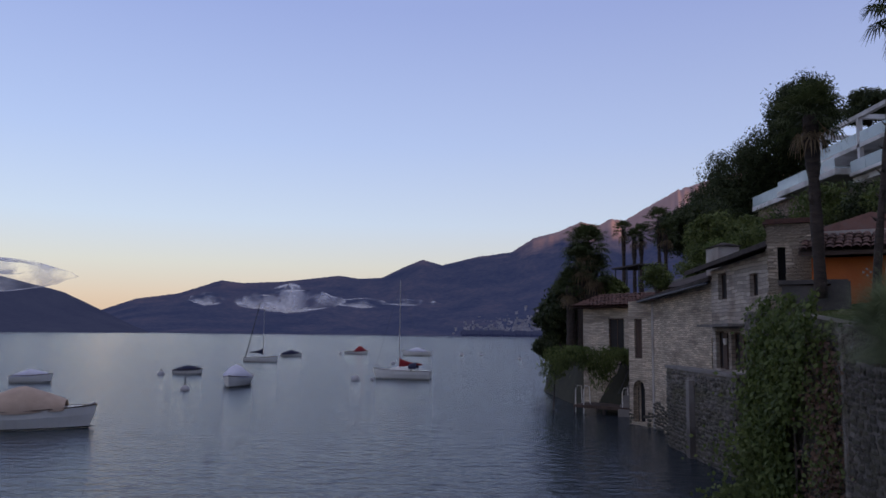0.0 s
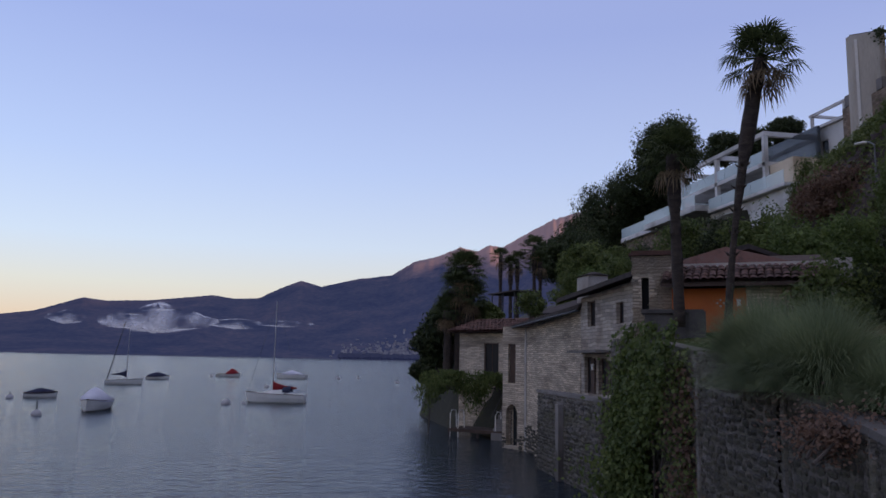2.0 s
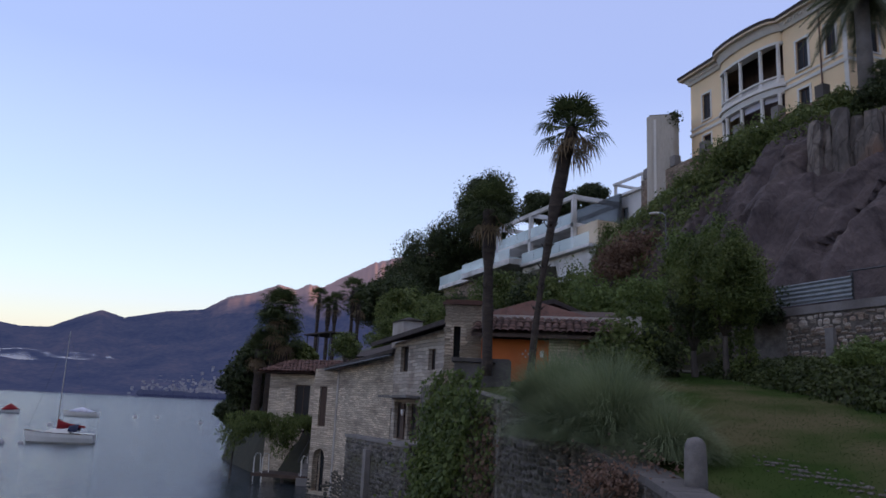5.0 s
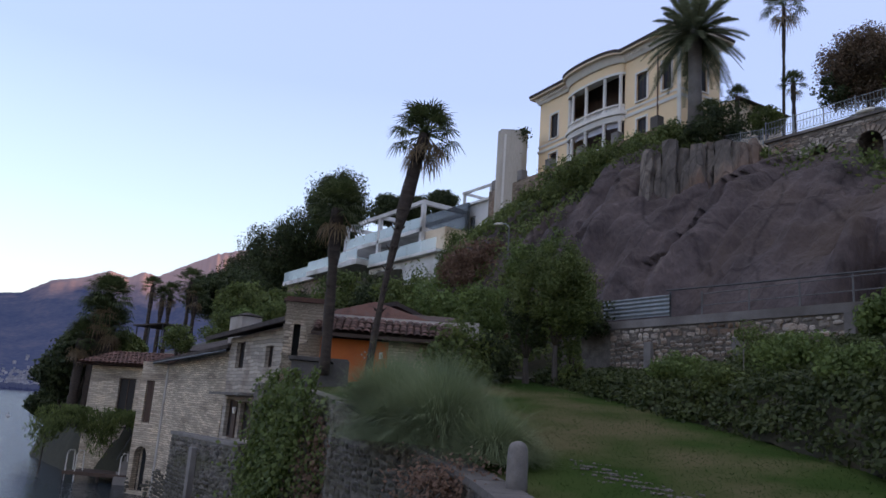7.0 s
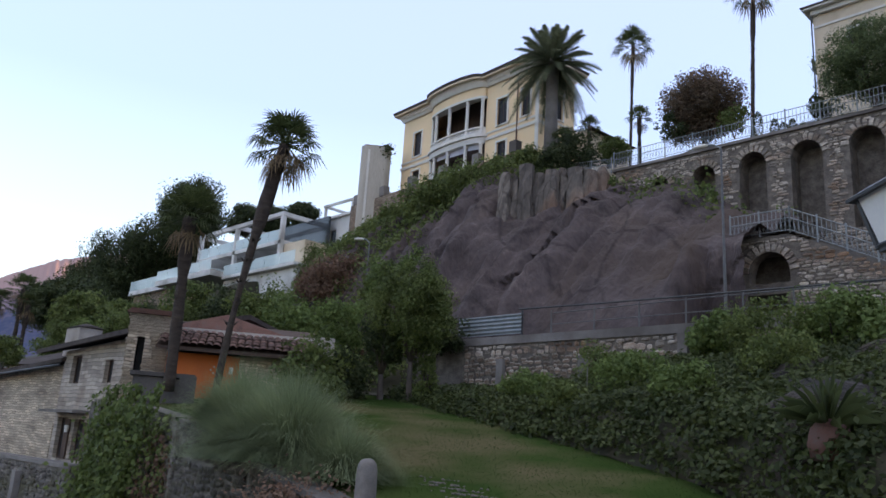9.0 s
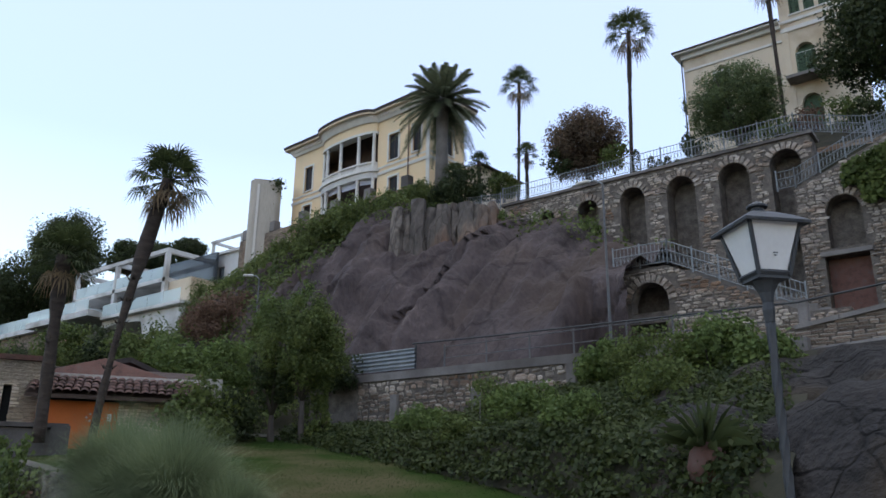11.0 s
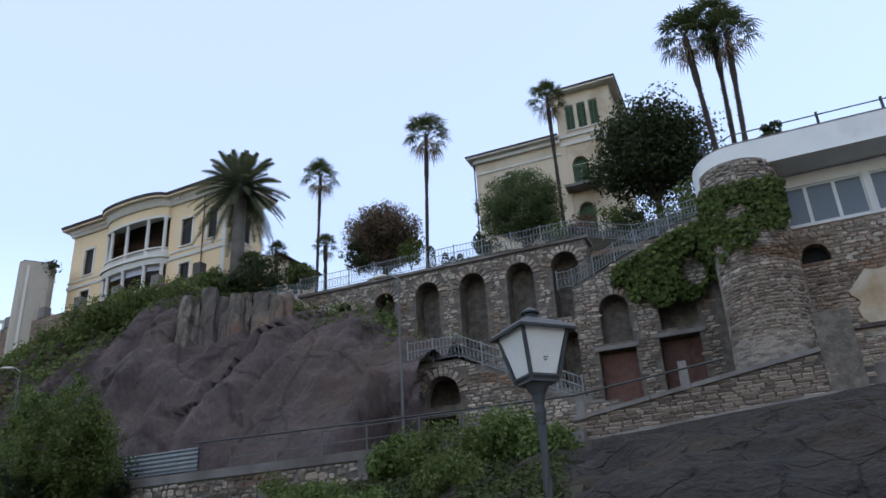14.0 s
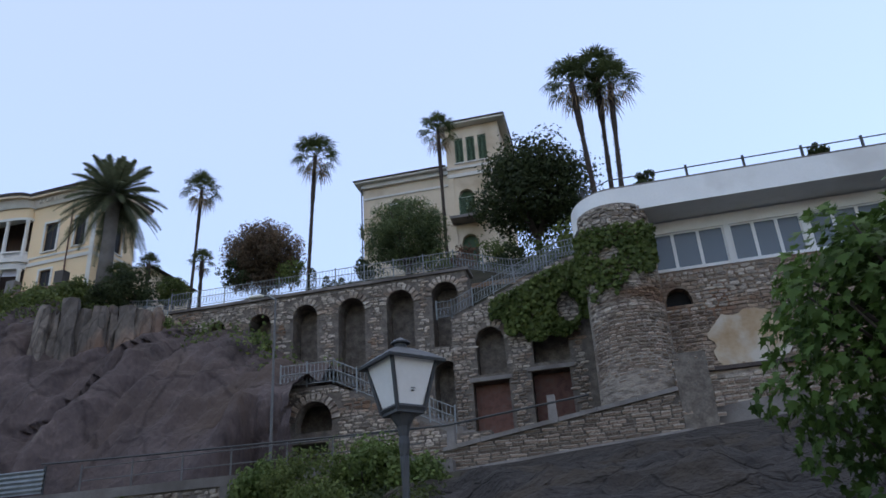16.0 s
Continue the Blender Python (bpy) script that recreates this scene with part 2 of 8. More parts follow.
def cracked(m, scale, depth, stretch):
    """Breaks a rock face with dark branching cracks and facets."""
    nt = m.node_tree
    n, ln = nt.nodes, nt.links.new
    b = n["Principled BSDF"]
    tc, mp, wob, warp, vo, ramp, mul, bp = (n.new("ShaderNode" + k) for k in ("TexCoord", "Mapping", "TexNoise", "Mix", "TexVoronoi", "ValToRGB", "Mix", "Bump"))
    mp.inputs["Scale"].default_value = stretch
    ln(tc.outputs["Object"], mp.inputs[0])
    wob.inputs["Scale"].default_value, wob.inputs["Detail"].default_value = 0.35, 5.0
    ln(mp.outputs[0], wob.inputs["Vector"])
    warp.data_type, warp.blend_type = "RGBA", "LINEAR_LIGHT"
    warp.inputs[0].default_value = 0.9
    ln(mp.outputs[0], warp.inputs[6])
    ln(wob.outputs["Color"], warp.inputs[7])
    vo.feature = "DISTANCE_TO_EDGE"
    vo.inputs["Scale"].default_value = scale
    ln(warp.outputs[2], vo.inputs["Vector"])
    ramp.color_ramp.elements[0].color, ramp.color_ramp.elements[1].color = (0.45, 0.42, 0.42, 1), (1, 1, 1, 1)
    ramp.color_ramp.elements[1].position = 0.035
    ln(vo.outputs["Distance"], ramp.inputs[0])
    mul.data_type, mul.blend_type = "RGBA", "MULTIPLY"
    mul.inputs[0].default_value = 0.8
    ln(b.inputs["Base Color"].links[0].from_socket, mul.inputs[6])
    ln(ramp.outputs[0], mul.inputs[7])
    ln(mul.outputs[2], b.inputs["Base Color"])
    bp.inputs["Strength"].default_value, bp.inputs["Distance"].default_value = 0.8, depth
    ln(ramp.outputs[0], bp.inputs["Height"])
    ln(b.inputs["Normal"].links[0].from_socket, bp.inputs["Normal"])
    ln(bp.outputs[0], b.inputs["Normal"])
    return m


M_STONE = material("rubble stone", [(0.10, 0.085, 0.075), (0.24, 0.20, 0.17), (0.42, 0.37, 0.31), (0.22, 0.145, 0.10)], scale=2.2, fine=14, stretch=(1, 1, 3.2), bump=0.8, bump_dist=0.12, random_tint=0.42, stain=(0.17, 0.105, 0.068), stain_scale=0.3)
M_MORTAR = material("earth and lime joints", [(0.06, 0.051, 0.044), (0.13, 0.11, 0.093), (0.22, 0.19, 0.16)], scale=3, fine=14, bump=0.8, bump_dist=0.06)
M_RUBBLE = coursed(material("patched rubble wall", [(0.13, 0.10, 0.08), (0.27, 0.21, 0.165), (0.37, 0.31, 0.25)], scale=1.6, fine=10, bump=0.7, bump_dist=0.08, stain=(0.24, 0.14, 0.09), stain_scale=0.45), 0.42, 0.17, 0.025)
M_LAKE = material("mossy lake stone", [(0.035, 0.031, 0.028), (0.085, 0.075, 0.066), (0.17, 0.152, 0.135), (0.075, 0.056, 0.043)], scale=1.8, fine=12, stretch=(1, 1, 2), bump=0.9, bump_dist=0.12, random_tint=0.3, stain=(0.075, 0.07, 0.045), stain_scale=0.5)
M_MASON = coursed(material("house masonry", [(0.30, 0.25, 0.20), (0.52, 0.44, 0.35), (0.64, 0.55, 0.44), (0.40, 0.30, 0.22)], scale=1.8, fine=10, stretch=(1, 1, 4), bump=0.8, bump_dist=0.1, stain=(0.36, 0.30, 0.24), stain_scale=0.35), 0.5, 0.11, 0.018)
M_PLASTER = material("grey lime plaster", [(0.32, 0.285, 0.255), (0.47, 0.43, 0.385)], scale=0.8, fine=12, bump=0.4, stain=(0.24, 0.205, 0.175), stain_scale=0.5)
M_WASHED = coursed(material("thinly plastered rubble", [(0.32, 0.285, 0.25), (0.47, 0.42, 0.37)], scale=0.8, fine=12, bump=0.5, stain=(0.27, 0.22, 0.18), stain_scale=0.6), 0.55, 0.15, 0.012)
M_PALE = material("pale streaked concrete", [(0.38, 0.34, 0.285), (0.54, 0.49, 0.42)], scale=0.9, fine=12, stretch=(1, 1, 0.25), bump=0.3, stain=(0.28, 0.24, 0.2), stain_scale=0.4)
M_CONCRETE = material("weathered concrete", [(0.14, 0.125, 0.115), (0.25, 0.23, 0.215)], scale=1.2, fine=18, bump=0.4, stain=(0.09, 0.078, 0.07))
M_POST = material("dark grey iron", [(0.08, 0.08, 0.082), (0.14, 0.14, 0.142)], scale=5, rough=0.5, metal=0.2, bump=0.15)
M_GRANITE = material("grey granite", [(0.11, 0.10, 0.093), (0.21, 0.19, 0.175)], scale=6, fine=60, bump=0.3)
M_YELLOW = material("yellow render", [(0.78, 0.575, 0.345), (0.85, 0.665, 0.43)], scale=0.6, fine=9, bump=0.1, stain=(0.72, 0.56, 0.35), stain_scale=0.3)
M_CREAM = material("cream render", [(0.60, 0.50, 0.37), (0.70, 0.59, 0.45)], scale=0.5, fine=8, bump=0.1, stain=(0.46, 0.36, 0.25), stain_scale=0.3)
M_WHITE = material("white paint", [(0.70, 0.70, 0.69), (0.80, 0.80, 0.79)], scale=0.7, fine=10, bump=0.05, stain=(0.62, 0.61, 0.59))
M_TRIM = material("white stone trim", [(0.62, 0.59, 0.54), (0.74, 0.71, 0.66)], scale=2, fine=20, bump=0.1)
M_ORANGE = material("orange render", [(0.50, 0.13, 0.035), (0.60, 0.17, 0.05)], scale=0.9, fine=12, bump=0.15, stain=(0.42, 0.12, 0.04))
M_TILE = material("old clay tile", [(0.06, 0.034, 0.03), (0.125, 0.062, 0.048), (0.11, 0.08, 0.07)], scale=3, fine=22, bump=0.4, random_tint=0.3)
M_SLATE = material("stone slab roof", [(0.045, 0.038, 0.036), (0.095, 0.08, 0.074)], scale=2, fine=14, bump=0.6, rough=0.95, spec=0.1)
M_ROCK = cracked(material("dark cliff rock", [(0.024, 0.018, 0.018), (0.055, 0.041, 0.041), (0.079, 0.059, 0.058), (0.165, 0.13, 0.116)], scale=0.5, fine=3.5, bump=1.0, bump_dist=0.4, stretch=(1.2, 1.2, 0.55), stain=(0.062, 0.043, 0.036), stain_scale=0.2, spread=(0.3, 0.74)), 0.24, 0.08, (1, 1, 0.45))
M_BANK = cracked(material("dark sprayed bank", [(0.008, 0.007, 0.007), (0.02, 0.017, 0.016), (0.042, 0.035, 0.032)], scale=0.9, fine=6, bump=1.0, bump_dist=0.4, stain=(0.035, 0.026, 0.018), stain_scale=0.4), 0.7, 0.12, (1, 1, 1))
M_SLAB = cracked(material("pale weathered rock", [(0.045, 0.038, 0.034), (0.10, 0.085, 0.074), (0.21, 0.175, 0.145)], scale=0.9, fine=6, bump=0.9, bump_dist=0.15, stretch=(1, 1, 0.35), stain=(0.15, 0.085, 0.055), stain_scale=0.4), 0.8, 0.05, (1, 1, 0.3))
M_EARTH = material("leaf-strewn earth", [(0.014, 0.016, 0.008), (0.042, 0.036, 0.02)], scale=1.0, fine=8, bump=0.5)
M_LAWN = material("lawn", [(0.021, 0.038, 0.010), (0.033, 0.054, 0.015), (0.05, 0.062, 0.022)], scale=0.5, fine=40, bump=0.5, stain=(0.088, 0.078, 0.04), stain_scale=0.3, rough=1.0, spec=0.0)
M_GRAVEL = material("gravel", [(0.07, 0.06, 0.05), (0.16, 0.14, 0.125)], scale=5, fine=40, bump=0.8)
# near-black colour for flat sheets that stand in for shade inside openings
M_DARK = material("opening shade black", [(0.012, 0.012, 0.013), (0.02, 0.02, 0.02)], bump=0)
M_SHUTTER = material("brown shutter wood", [(0.055, 0.035, 0.028), (0.09, 0.06, 0.045)], scale=4, fine=30, stretch=(1, 1, 0.2))
M_GREENSHUT = material("green shutter", [(0.06, 0.10, 0.06), (0.09, 0.13, 0.08)], scale=4, fine=30, stretch=(1, 1, 4))
M_IRON = material("painted iron", [(0.035, 0.037, 0.04), (0.06, 0.062, 0.065)], scale=6, rough=0.5, bump=0.1)
M_GALV = material("grey iron railing", [(0.17, 0.19, 0.20), (0.27, 0.29, 0.30)], scale=3, rough=0.5, metal=0.3, bump=0.1)
M_BARK = material("palm bark", [(0.022, 0.017, 0.014), (0.075, 0.055, 0.043)], scale=3, fine=14, stretch=(1, 1, 3), bump=1.0, bump_dist=0.08)
M_TRUNK = material("tree bark", [(0.05, 0.04, 0.035), (0.11, 0.09, 0.075)], scale=4, fine=20, stretch=(1, 1, 0.3), bump=0.8)
M_GLASS = glass("railing glass", (0.70, 0.82, 0.82), 0.45)
M_PANE = glass("window pane", (0.05, 0.06, 0.07), 0.85)
M_CLEAR = glass("curtained house window", (0.20, 0.23, 0.26), 0.62)
M_DIM = glass("dim old pane", (0.02, 0.02, 0.022), 0.95)
M_DIM.node_tree.nodes["Principled BSDF"].inputs["Roughness"].default_value = 0.35
M_DIM.node_tree.nodes["Principled BSDF"].inputs["Specular IOR Level"].default_value = 0.15
L_HEDGE = foliage("hedge leaves", (0.018, 0.029, 0.009), (0.088, 0.108, 0.034))
L_BROAD = foliage("broad leaves", (0.045, 0.068, 0.02), (0.18, 0.215, 0.066))
L_LAWN = foliage("lawn blades", (0.022, 0.045, 0.010), (0.05, 0.085, 0.02), 0.9)
L_DARK = foliage("dark leaves", (0.02, 0.03, 0.013), (0.078, 0.098, 0.038))
L_BRIGHT = foliage("bright leaves", (0.06, 0.092, 0.028), (0.175, 0.23, 0.066))
L_IVY = foliage("ivy leaves", (0.04, 0.065, 0.015), (0.15, 0.19, 0.05))
L_RED = foliage("reddish leaves", (0.085, 0.052, 0.036), (0.25, 0.15, 0.105))
L_BRONZE = foliage("bronze leaves", (0.055, 0.046, 0.03), (0.23, 0.155, 0.105))
L_CLIPPED = foliage("clipped bush leaves", (0.05, 0.075, 0.034), (0.17, 0.21, 0.09))
L_FAN = foliage("fan palm leaves", (0.025, 0.036, 0.014), (0.105, 0.13, 0.05))
L_DEAD = foliage("dry palm leaves", (0.14, 0.095, 0.055), (0.30, 0.22, 0.13))
L_DATE = foliage("date palm leaves", (0.05, 0.06, 0.032), (0.16, 0.175, 0.10))
L_GRASS = foliage("tall grass blades", (0.12, 0.155, 0.08), (0.33, 0.38, 0.21))
L_MAPLE = foliage("maple leaves", (0.025, 0.05, 0.012), (0.13, 0.21, 0.05))

# ---- lake, land and distance ----
def smooth(a, b, x):
    t = min(1.0, max(0.0, (x - a) / (b - a)))
    return t * t * (3 - 2 * t)


def lerp(pts, x):
    for (a, p), (b, q) in zip(pts, pts[1:]):
        if x <= b:
            return p + (q - p) * max(0.0, (x - a) / (b - a))
    return pts[-1][1]


def lawn_z(x, y):
    return 4.1 + 0.12 * (x - 7.9) + 0.10 * (y - 9.1)


WATER = bpy.data.materials.new("lake water")
WATER.use_nodes = True
wt = WATER.node_tree
wb = wt.nodes["Principled BSDF"]
wb.inputs["Base Color"].default_value = (0.018, 0.028, 0.038, 1)
wb.inputs["Roughness"].default_value = 0.12
wb.inputs["IOR"].default_value = 1.33
wtc, wmap, wn1, wn2, wadd, wbump = (wt.nodes.new("ShaderNode" + k) for k in ("TexCoord", "Mapping", "TexNoise", "TexNoise", "Math", "Bump"))
wmap.inputs["Scale"].default_value = (0.55, 1.0, 1.0)
wt.links.new(wtc.outputs["Object"], wmap.inputs[0])
for nd, s, dt in ((wn1, 1.9, 6.0), (wn2, 0.12, 3.0)):
    wt.links.new(wmap.outputs[0], nd.inputs["Vector"])
    nd.inputs["Scale"].default_value, nd.inputs["Detail"].default_value = s, dt
wt.links.new(wn1.outputs[0], wadd.inputs[0])
wt.links.new(wn2.outputs[0], wadd.inputs[1])
wbump.inputs["Strength"].default_value, wbump.inputs["Distance"].default_value = 0.7, 0.2
wt.links.new(wadd.outputs[0], wbump.inputs["Height"])
wt.links.new(wbump.outputs[0], wb.inputs["Normal"])
solid("water", Shape().quad((-4600, -900, 0), (4600, -900, 0), (4600, 4600, 0), (-4600, 4600, 0)), WATER, "rippled grey-blue lake water at dawn", "lake", "structure")

# hillside: height over plan, in strips across the shore
ZX = [(9, -2.0), (11.6, -1.5), (13, 4.7), (17, 5.6), (20, 6.6), (23.6, 8.6), (24.3, 9.2), (27, 9.6), (30, 10.0), (37, 19.0), (38, 20.8), (43, 23.2), (48, 25.8), (52, 28.4), (75, 30.5), (400, 31)]
ZN = [(9, -2.0), (11.6, -1.5), (13, 3.5), (14.5, 5.0), (19, 7.0), (24, 9.2), (30, 12.5), (36, 16.5), (42, 20.0), (60, 24), (90, 26), (400, 30)]
ZF = [(14, -1.0), (20, 4.0), (30, 10.0), (45, 18.0), (60, 27.0), (120, 50), (400, 120)]


CREST = [(20, 8.7), (28, 9.4), (33.4, 10.0), (34.2, 11.5), (35.3, 13.2), (37, 14.8), (39.6, 16.6), (41.3, 17.6), (44, 19.5), (46, 40)]


def crest_z(x, y):
    """The slope below the terraced houses stays under this height."""
    d = math.hypot(x, y)
    if not 30 < d < 78 or y < 20:
        return 999.0
    return 5 + d * math.tan(radians(lerp(CREST, math.degrees(math.atan2(x, y)))))


def hill_z(x, y):
    return min(raw_hill_z(x, y), crest_z(x, y) - 0.8)


def raw_hill_z(x, y):
    x = x + lerp([(48, 0), (58, 2.5), (70, 3), (78, -2), (110, -12), (400, -40)], y)
    a, b, c = lerp(ZX, x), lerp(ZN, x), lerp(ZF, x)
    z = a + (b - a) * smooth(26, 48, y)
    z = z + (c - z) * smooth(95, 150, y)
    return z + 0.25 * frac(x, y, 0, 0.25) * smooth(26, 34, x)


def grid_mesh(name, xs, ys, fn, mat):
    v = [(x, y, fn(x, y)) for y in ys for x in xs]
    n = len(xs)
    f = [(j * n + i, j * n + i + 1, (j + 1) * n + i + 1, (j + 1) * n + i) for j in range(len(ys) - 1) for i in range(n - 1)]
    return raw_mesh(name, v, f, mat, True)


xs = [9 + 0.5 * i for i in range(80)] + [49 + 3 * i for i in range(18)] + [110, 140, 200, 300, 400]
ys = [-60, -45, -32] + [-24 + 1.0 * i for i in range(130)] + [108 + 6 * i for i in range(20)] + [240, 280, 330, 400]

# ---- plants ----
def unit(n, rng):
    v = rng.normal(size=(n, 3))
    return v / np.linalg.norm(v, axis=1)[:, None]


def leaf_mesh(name, centres, size, mat, rng, narrow=0.55, face=None, droop=0.0):
    """One folded leaf at each centre; face: outward directions that the leaves roughly turn to."""
    n = len(centres)
    nrm = unit(n, rng)
    if face is not None:
        nrm = nrm * 0.75 + face
        nrm /= np.linalg.norm(nrm, axis=1)[:, None]
    d = np.cross(nrm, unit(n, rng))
    d[:, 2] -= droop
    d /= np.linalg.norm(d, axis=1)[:, None] + 1e-9
    s = np.cross(nrm, d)
    ln = size * rng.uniform(0.6, 1.25, (n, 1))
    v = np.stack([centres - d * ln / 2, centres + s * ln * narrow / 2 + nrm * ln * 0.1, centres + d * ln / 2, centres - s * ln * narrow / 2 + nrm * ln * 0.1], 1).reshape(-1, 3)
    return raw_mesh(name, v, np.arange(4 * n).reshape(-1, 4), mat)


def crown_points(radii, clumps, per, rng, clump=0.3, low=-0.8):
    """Places and outward directions of leaves in clumps round an ellipsoid, its underside flattened."""
    c = unit(clumps, rng)
    c[:, 2] = np.maximum(c[:, 2], low)
    c *= rng.uniform(0.45, 0.95, (clumps, 1))
    out = unit(clumps * per, rng)
    p = np.repeat(c, per, 0) + out * clump * rng.uniform(0.55, 1.1, (clumps * per, 1)) * np.repeat(rng.uniform(0.6, 1.25, (clumps, 1)), per, 0)
    return p * np.asarray(radii), out


def crown_mesh(name, radii, clumps, per, size, mat, rng, clump=0.3, narrow=0.55, low=-0.8):
    p, out = crown_points(radii, clumps, per, rng, clump, low)
    return leaf_mesh(name, p, size, mat, rng, narrow, out)


def broad_tree(name, label, base, crown_z, radii, mat, clumps=60, per=60, size=0.22, trunk=0.15, seed=1, clump=0.3, limbs=6, group="", category="tree", offset=(0, 0)):
    """A trunk with limbs that carries a clumped crown; crown_z is the height of its middle over the base."""
    rng = np.random.default_rng(seed)
    t = thing(name, label, category, base, 0, group)
    sh = Shape()
    mid = Vector((offset[0], offset[1], crown_z))
    fork = mid * 0.55 + Vector((0, 0, -radii[2] * 0.15))
    sh.tube([(0, 0, -0.4), fork * 0.35 + Vector((0.06, 0.03, 0)), fork * 0.7, fork], [trunk * 1.3, trunk, trunk * 0.85, trunk * 0.7], 8)
    for k in range(limbs):
        a = 2 * math.pi * k / limbs + rng.uniform(-0.4, 0.4)
        tip = mid + Vector((math.cos(a) * radii[0] * 0.65, math.sin(a) * radii[1] * 0.65, rng.uniform(-0.2, 0.6) * radii[2]))
        sh.tube([fork, fork.lerp(tip, 0.5) + Vector((0, 0, 0.1 * radii[2])), tip], [trunk * 0.55, trunk * 0.33, trunk * 0.1], 6)
    part("trunk", sh, M_TRUNK, t, smooth=True)
    c = part("crown", crown_mesh("crown", radii, clumps, per, size, mat, rng, clump), mat, t)
    c.location = mid
    return t


def shrub(label, base, radii, mat, clumps=30, per=50, size=0.2, seed=1, group="shrubs on the hillside", name="shrub", narrow=0.55):
    rng = np.random.default_rng(seed)
    t = thing(name, label, "shrub", base, 0, group)
    st = Shape()
    for k in range(4):
        a = k * 1.6 + seed
        st.tube([(0, 0, -0.3), (math.cos(a) * radii[0] * 0.3, math.sin(a) * radii[1] * 0.3, radii[2] * 0.7)], [0.04, 0.02], 5)
    part("stem", st, M_TRUNK, t)
    c = part("crown", crown_mesh("crown", radii, clumps, per, size, mat, rng, 0.36, narrow, -0.4), mat, t)
    c.location = (0, 0, radii[2] * 0.75)
    return t


def fan_leaf(sh, root, way, reach, blade, droop, rng, blades=17):
    """A stalk and a fan of pointed blades at its end."""
    way = way.normalized()
    side = way.cross(Vector((0, 0, 1)))
    side = side.normalized() if side.length > 0.05 else Vector((1, 0, 0))
    upv = side.cross(way)
    hub = root + way * reach - Vector((0, 0, droop * reach * 0.4))
    sh.tube([root, root.lerp(hub, 0.5) + Vector((0, 0, droop * 0.1)), hub], 0.018, 3, False)
    for k in range(blades):
        a = radians(-115 + 230 * k / (blades - 1)) + rng.uniform(-0.06, 0.06)
        d = (way * math.cos(a) + side * math.sin(a)).normalized()
        ln = blade * (0.75 + 0.25 * math.cos(a)) * rng.uniform(0.85, 1.1)
        w = d.cross(upv).normalized() * blade * 0.045
        mid = hub + d * ln * 0.55 + upv * 0.08 * blade
        tip = hub + d * ln - Vector((0, 0, (0.18 + droop * 0.5) * ln))
        n = len(sh.v)
        sh.v += [tuple(hub), tuple(mid + w), tuple(tip), tuple(mid - w)]
        sh.f.append((n, n + 1, n + 2, n + 3))


def fan_palm(label, base, height, crown, trunk=0.14, lean=(0, 0), seed=1, fans=34, dead=8, group="fan palms", curve=0.0, bare=0.0):
    """Fan palm: shaggy trunk, round head of fans, dry ones hanging below. height: of the crown's heart."""
    rng = np.random.default_rng(seed)
    t = thing("fan_palm", label, "palm tree", base, 0, group)
    n = 14
    path = [Vector((lean[0] * (i / n) ** (1 + curve), lean[1] * (i / n) ** (1 + curve), -0.4 + (height + 0.4) * i / n)) for i in range(n + 1)]
    sh = Shape().tube(path, [trunk * (1.15 - 0.3 * i / n + (0.45 if i > n - 5 else 0.0) - bare * smooth(0.75, 0.4, i / n)) * rng.uniform(0.9, 1.12) for i in range(n + 1)], 9)
    for k in range(int(height * 9)):
        f = rng.uniform(0.35, 1.0)
        p = path[0].lerp(path[-1], f) if not curve else path[min(n, int(f * n))]
        a = rng.uniform(0, 6.28)
        o = Vector((math.cos(a), math.sin(a), 0)) * trunk
        sh.tube([p + o * 0.7, p + o * 1.5 + Vector((0, 0, 0.12))], [0.03, 0.008], 3)
    part("trunk", sh, M_BARK, t, smooth=True)
    top = path[-1]
    green, dry = Shape(), Shape()
    for k in range(fans):
        e = radians(-25 + 105 * ((k + 0.5) / fans) ** 0.8)
        a = k * 2.39996 + rng.uniform(-0.2, 0.2)
        fan_leaf(green, top, Vector((math.cos(a) * math.cos(e), math.sin(a) * math.cos(e), math.sin(e))), crown * 0.62 * rng.uniform(0.8, 1.12), crown * 0.5, 0.12 + 0.3 * (e < 0.2), rng)
    for k in range(dead):
        e = radians(rng.uniform(-70, -35))
        a = k * 2.39996
        fan_leaf(dry, top, Vector((math.cos(a) * math.cos(e), math.sin(a) * math.cos(e), math.sin(e))), crown * 0.5, crown * 0.5, 0.7, rng, 11)
    part("crown", green, L_FAN, t)
    if dead:
        part("dry_fronds", dry, L_DEAD, t, "dry straw-brown hanging fronds")
    return t


